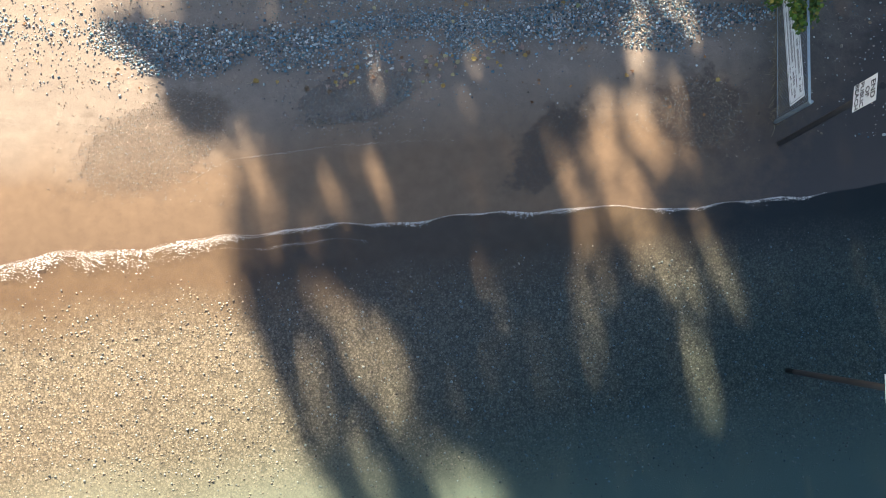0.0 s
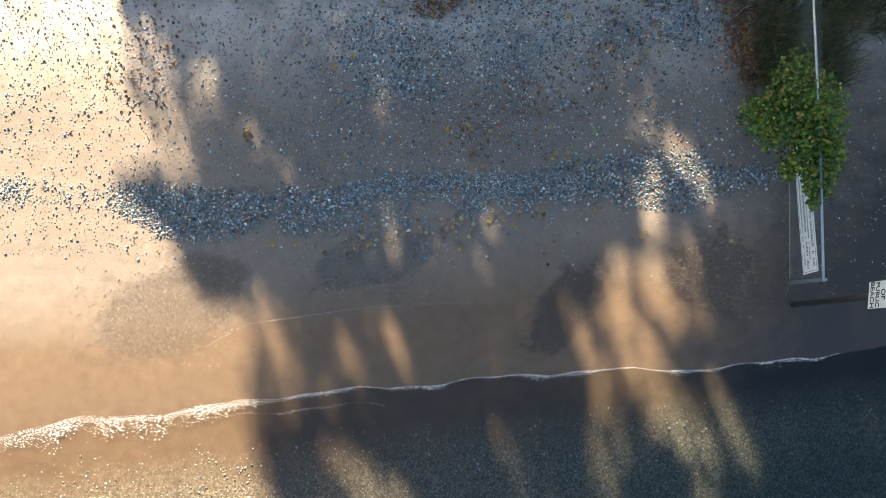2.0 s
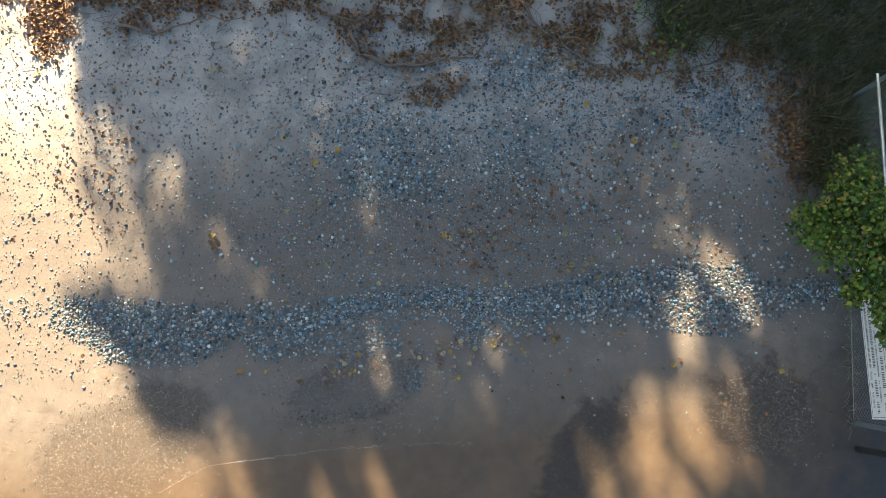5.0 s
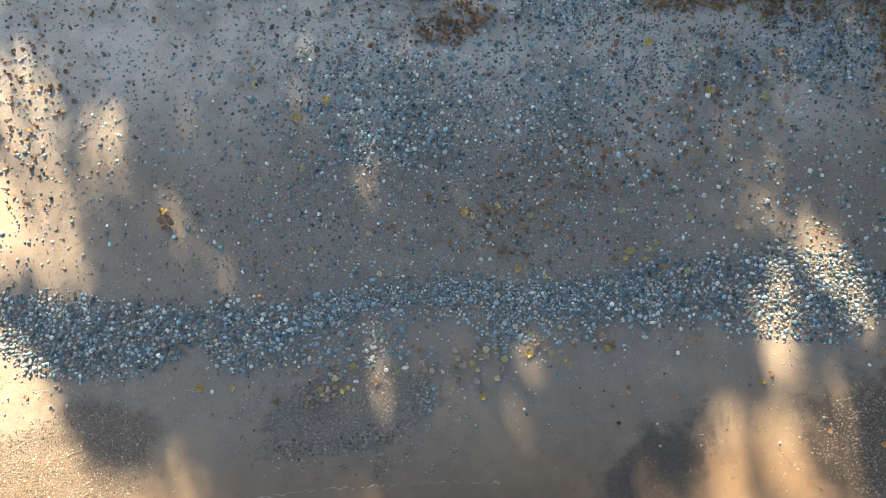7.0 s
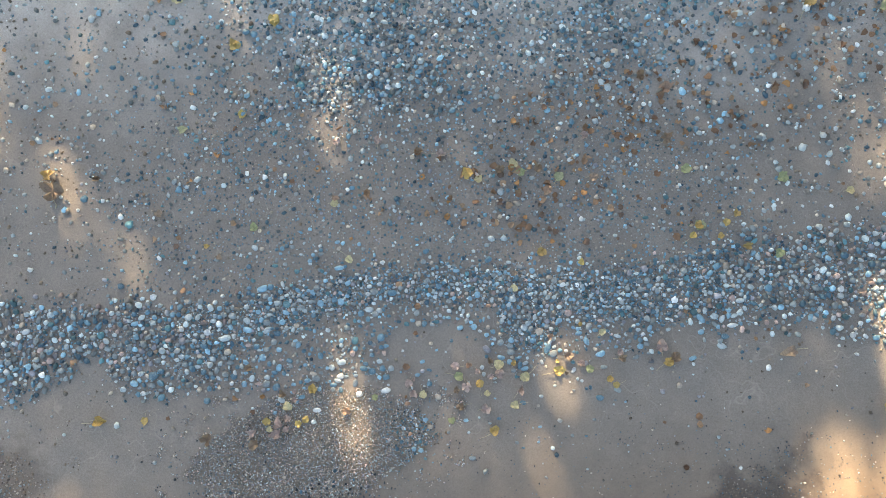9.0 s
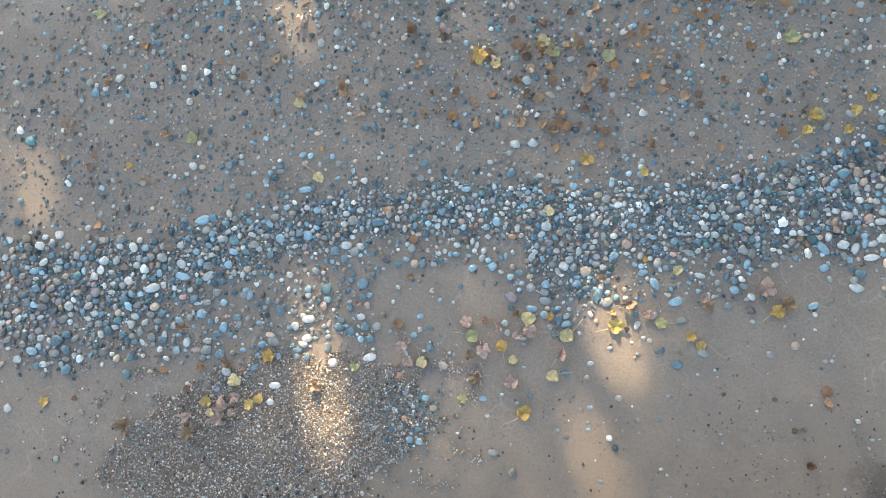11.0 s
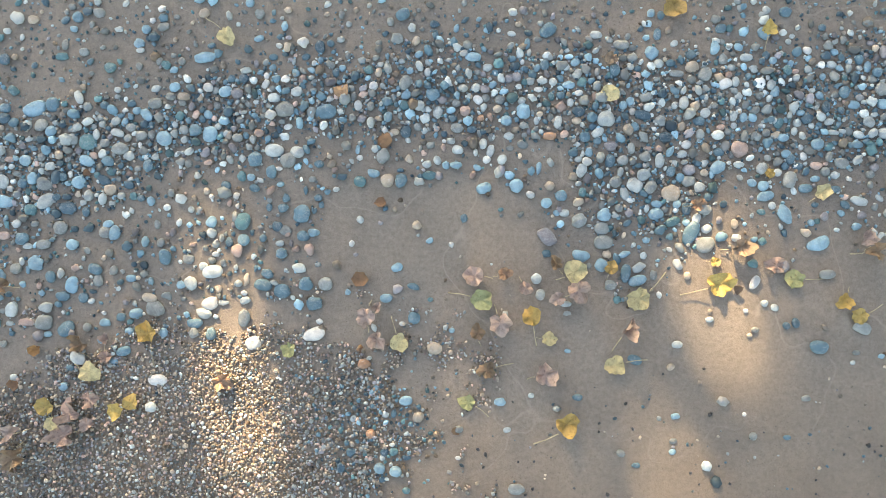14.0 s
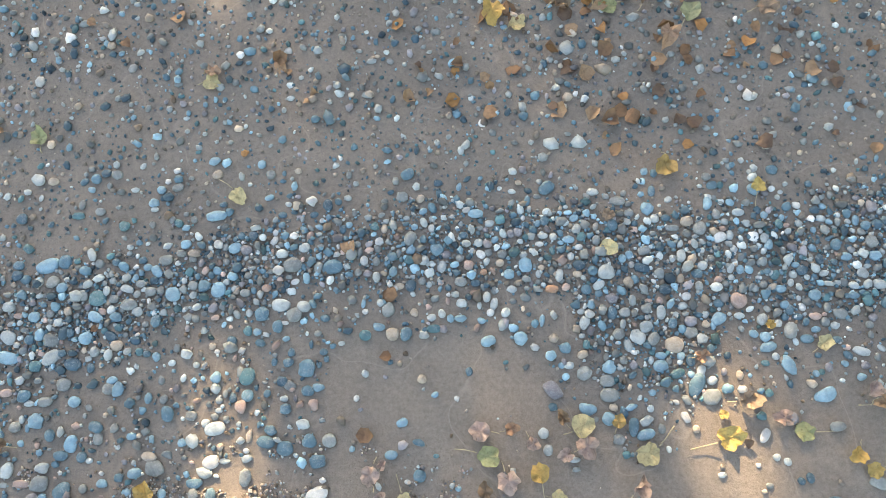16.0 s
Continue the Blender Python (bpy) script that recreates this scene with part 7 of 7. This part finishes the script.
    tagged(stone_field("mid_pebbles", xy, s, MID_STONES, 1, (0.5, 0.8), 0.25, 0.0, 14), "small grey and bluish pebbles on damp sand", "pebbles", kind="stuff")
    fine = lambda rng, n: rng.lognormal(math.log(0.0078), 0.3, n).clip(0.004, 0.018)
    for k, (zone, many) in enumerate((((-2.4, -0.2, -0.8, 0.38), 90000), ((0.9, 2.5, -1.8, 0.1), 16000))):
        xy, s = darts(many, zone, fine, gravel_here, 65 + 30 * k, 0.6)
        tagged(stone_field("fine_gravel", xy, s, (GRAVEL, DARK_GRAVEL)[k], 1, (0.55, 0.85), 0.15, 0.3, 5 + k), "fine dark and tan gravel lying on the wet sand", "gravel", kind="stuff")
    wedge = lambda x, y: soft(1.2 * blob(x, y, -0.6, -0.04, 0.24, 0.22) + 0.35 * wobble(x, y, 0.2, 3), 0.1, 0.5)
    xy, s = darts(5000, (-1.0, -0.3, -0.35, 0.3), lambda rng, n: rng.lognormal(math.log(0.0115), 0.3, n).clip(0.007, 0.02), wedge, 69, 0.85, PLACED)
    tagged(stone_field("blue_gravel", xy, s, PACKED_STONES, 1, (0.5, 0.8), 0.15, 0.3, 15), "coarse blue-grey gravel at the rim of the fine gravel", "gravel", kind="stuff")
    rim = lambda x, y: soft(blob(x, y, -1.15, -0.5, 0.5, 0.13, 8) + 0.8 * blob(x, y, -1.85, -0.62, 0.45, 0.14, 0) + 0.6 * blob(x, y, -1.0, -0.72, 0.12, 0.14) + 0.35 * wobble(x, y, 0.25, 6), 0.1, 0.7)
    xy, s = darts(7000, (-2.4, -0.6, -0.95, -0.3), lambda rng, n: rng.lognormal(math.log(0.015), 0.35, n).clip(0.008, 0.035), rim, 70, 1.1)
    tagged(stone_field("dark_pebbles", xy, s, DARK_GRIT, 1, (0.45, 0.75), 0.2, 0.0, 16), "near-black wet pebbles along the lower rim of gravel", "pebbles", kind="stuff")
    coarse = lambda rng, n: rng.lognormal(math.log(0.0125), 0.3, n).clip(0.007, 0.03)
    for k, (span, many) in enumerate((((-5.8, -2.9, -2.0, 0.0), 34000), ((2.9, 4.8, -0.9, 0.5), 16000))):
        xy, s = darts(many, span, coarse, gravel_here, 66 + k, 0.72)
        tagged(stone_field("gravel_patch", xy, s, PATCH_GRAVEL, 1, (0.4, 0.7), 0.3, 0.0, 6 + k), "patch of fine brown gravel on the wet sand", "gravel", kind="stuff")
    bits = lambda x, y: (0.22 + 0.6 * wobble(x, y, 0.8, 12) + 0.3 * soft(y, 2.2, 4.0) + 0.12 * soft(-4.0 - x, 0, 0.8)) * (1 - 0.85 * soft(blob(x, y, -0.3, 1.2, 2.4, 1.4), 0.0, 0.3))
    xy, s = darts(12500, (-7.5, 5.2, 0.1, 4.8), lambda rng, n: rng.lognormal(math.log(0.0135), 0.5, n).clip(0.006, 0.045), bits, 74, 1.3)
    tagged(stone_field("dark_debris", xy, s, DEBRIS, 1, (0.15, 0.35), 0.1, 0.0, 12), "dark bits of bark and leaf strewn on the sand", "debris", kind="stuff")
    ragged = lambda x, y: 0.45 * wobble(x, y, 0.5, 5) + 0.3 * wobble(x, y, 0.21, 2)
    heaps = lambda x, y: 1.7 * blob(x, y, 0.72, 4.15, 0.95, 0.5) + 1.4 * blob(x, y, 3.4, 3.75, 0.8, 0.6) + 0.8 * blob(x, y, 1.9, 3.5, 1.6, 0.5) + 1.5 * blob(x, y, -1.15, 2.95, 1.2, 0.85, -25) + 0.9 * blob(x, y, 0.7, 2.95, 1.3, 0.6) + 1.2 * blob(x, y, -1.2, 2.5, 0.5, 0.3) + ragged(x, y) - 0.12
    xy, s = darts(42000, (-2.6, 4.4, 2.1, 4.75), lambda rng, n: rng.lognormal(math.log(0.024), 0.4, n).clip(0.01, 0.065), heaps, 75, 0.72)
    tagged(stone_field("stone_heaps", xy, s, UPPER_STONES, 1, (0.35, 0.6), 0.2, 0.3, 13), "loose heaps of blue-grey stones below the bank", "stones", kind="stuff")
    speck = lambda x, y: soft(y, -0.95, -0.2) * soft(0.25 - y, 0, 0.3) * (0.25 + 0.35 * soft(x, 0.2, 1.6) + 0.4 * wobble(x, y, 0.7, 8))
    xy, s = darts(9000, (-2.6, 4.6, -0.95, 0.25), lambda rng, n: rng.lognormal(math.log(0.0085), 0.35, n).clip(0.004, 0.02), speck, 73, 1.2)
    tagged(stone_field("dark_grit", xy, s, DARK_GRIT, 1, (0.5, 0.8), 0.3, 0.0, 11), "dark wet grit dotted over smooth sand", "grit", kind="stuff")
    bed = lambda x, y: soft(shoreline(x) - 0.35 - y, 0.0, 1.1) * (0.1 + 0.9 * soft(y - 0.12 * x, -6.6, -5.0)) * (0.8 + 0.3 * wobble(x, y, 0.8))
    wide = lambda rng, n: rng.lognormal(math.log(0.021), 0.42, n).clip(0.009, 0.055)
    xy, s = darts(34000, (-7.0, 7.0, -6.6, -1.5), wide, bed, 71, 0.9)
    tagged(stone_field("lakebed_stones", xy, s, BED_STONES, 1, (0.22, 0.42), 0.4, 0.0, 9), "grey and tan stones on the shallow lakebed", "stones", kind="stuff")
    far = lambda x, y: 0.25 * soft(x, 5.3, 5.8) * (0.3 + 0.6 * blob(x, y, 6.3, 1.6, 1.3, 1.2))
    xy, s = darts(9000, (5.2, 8, -0.5, 3.6), lambda rng, n: rng.lognormal(math.log(0.022), 0.4, n).clip(0.01, 0.07), far, 72, 1.0)
    tagged(stone_field("beach_stones", xy, s, LOOSE_STONES, 1, (0.4, 0.7), 0.3, 0.0, 10), "pale stones on the sand beyond the fence", "stones", kind="stuff")


scatter_stones()
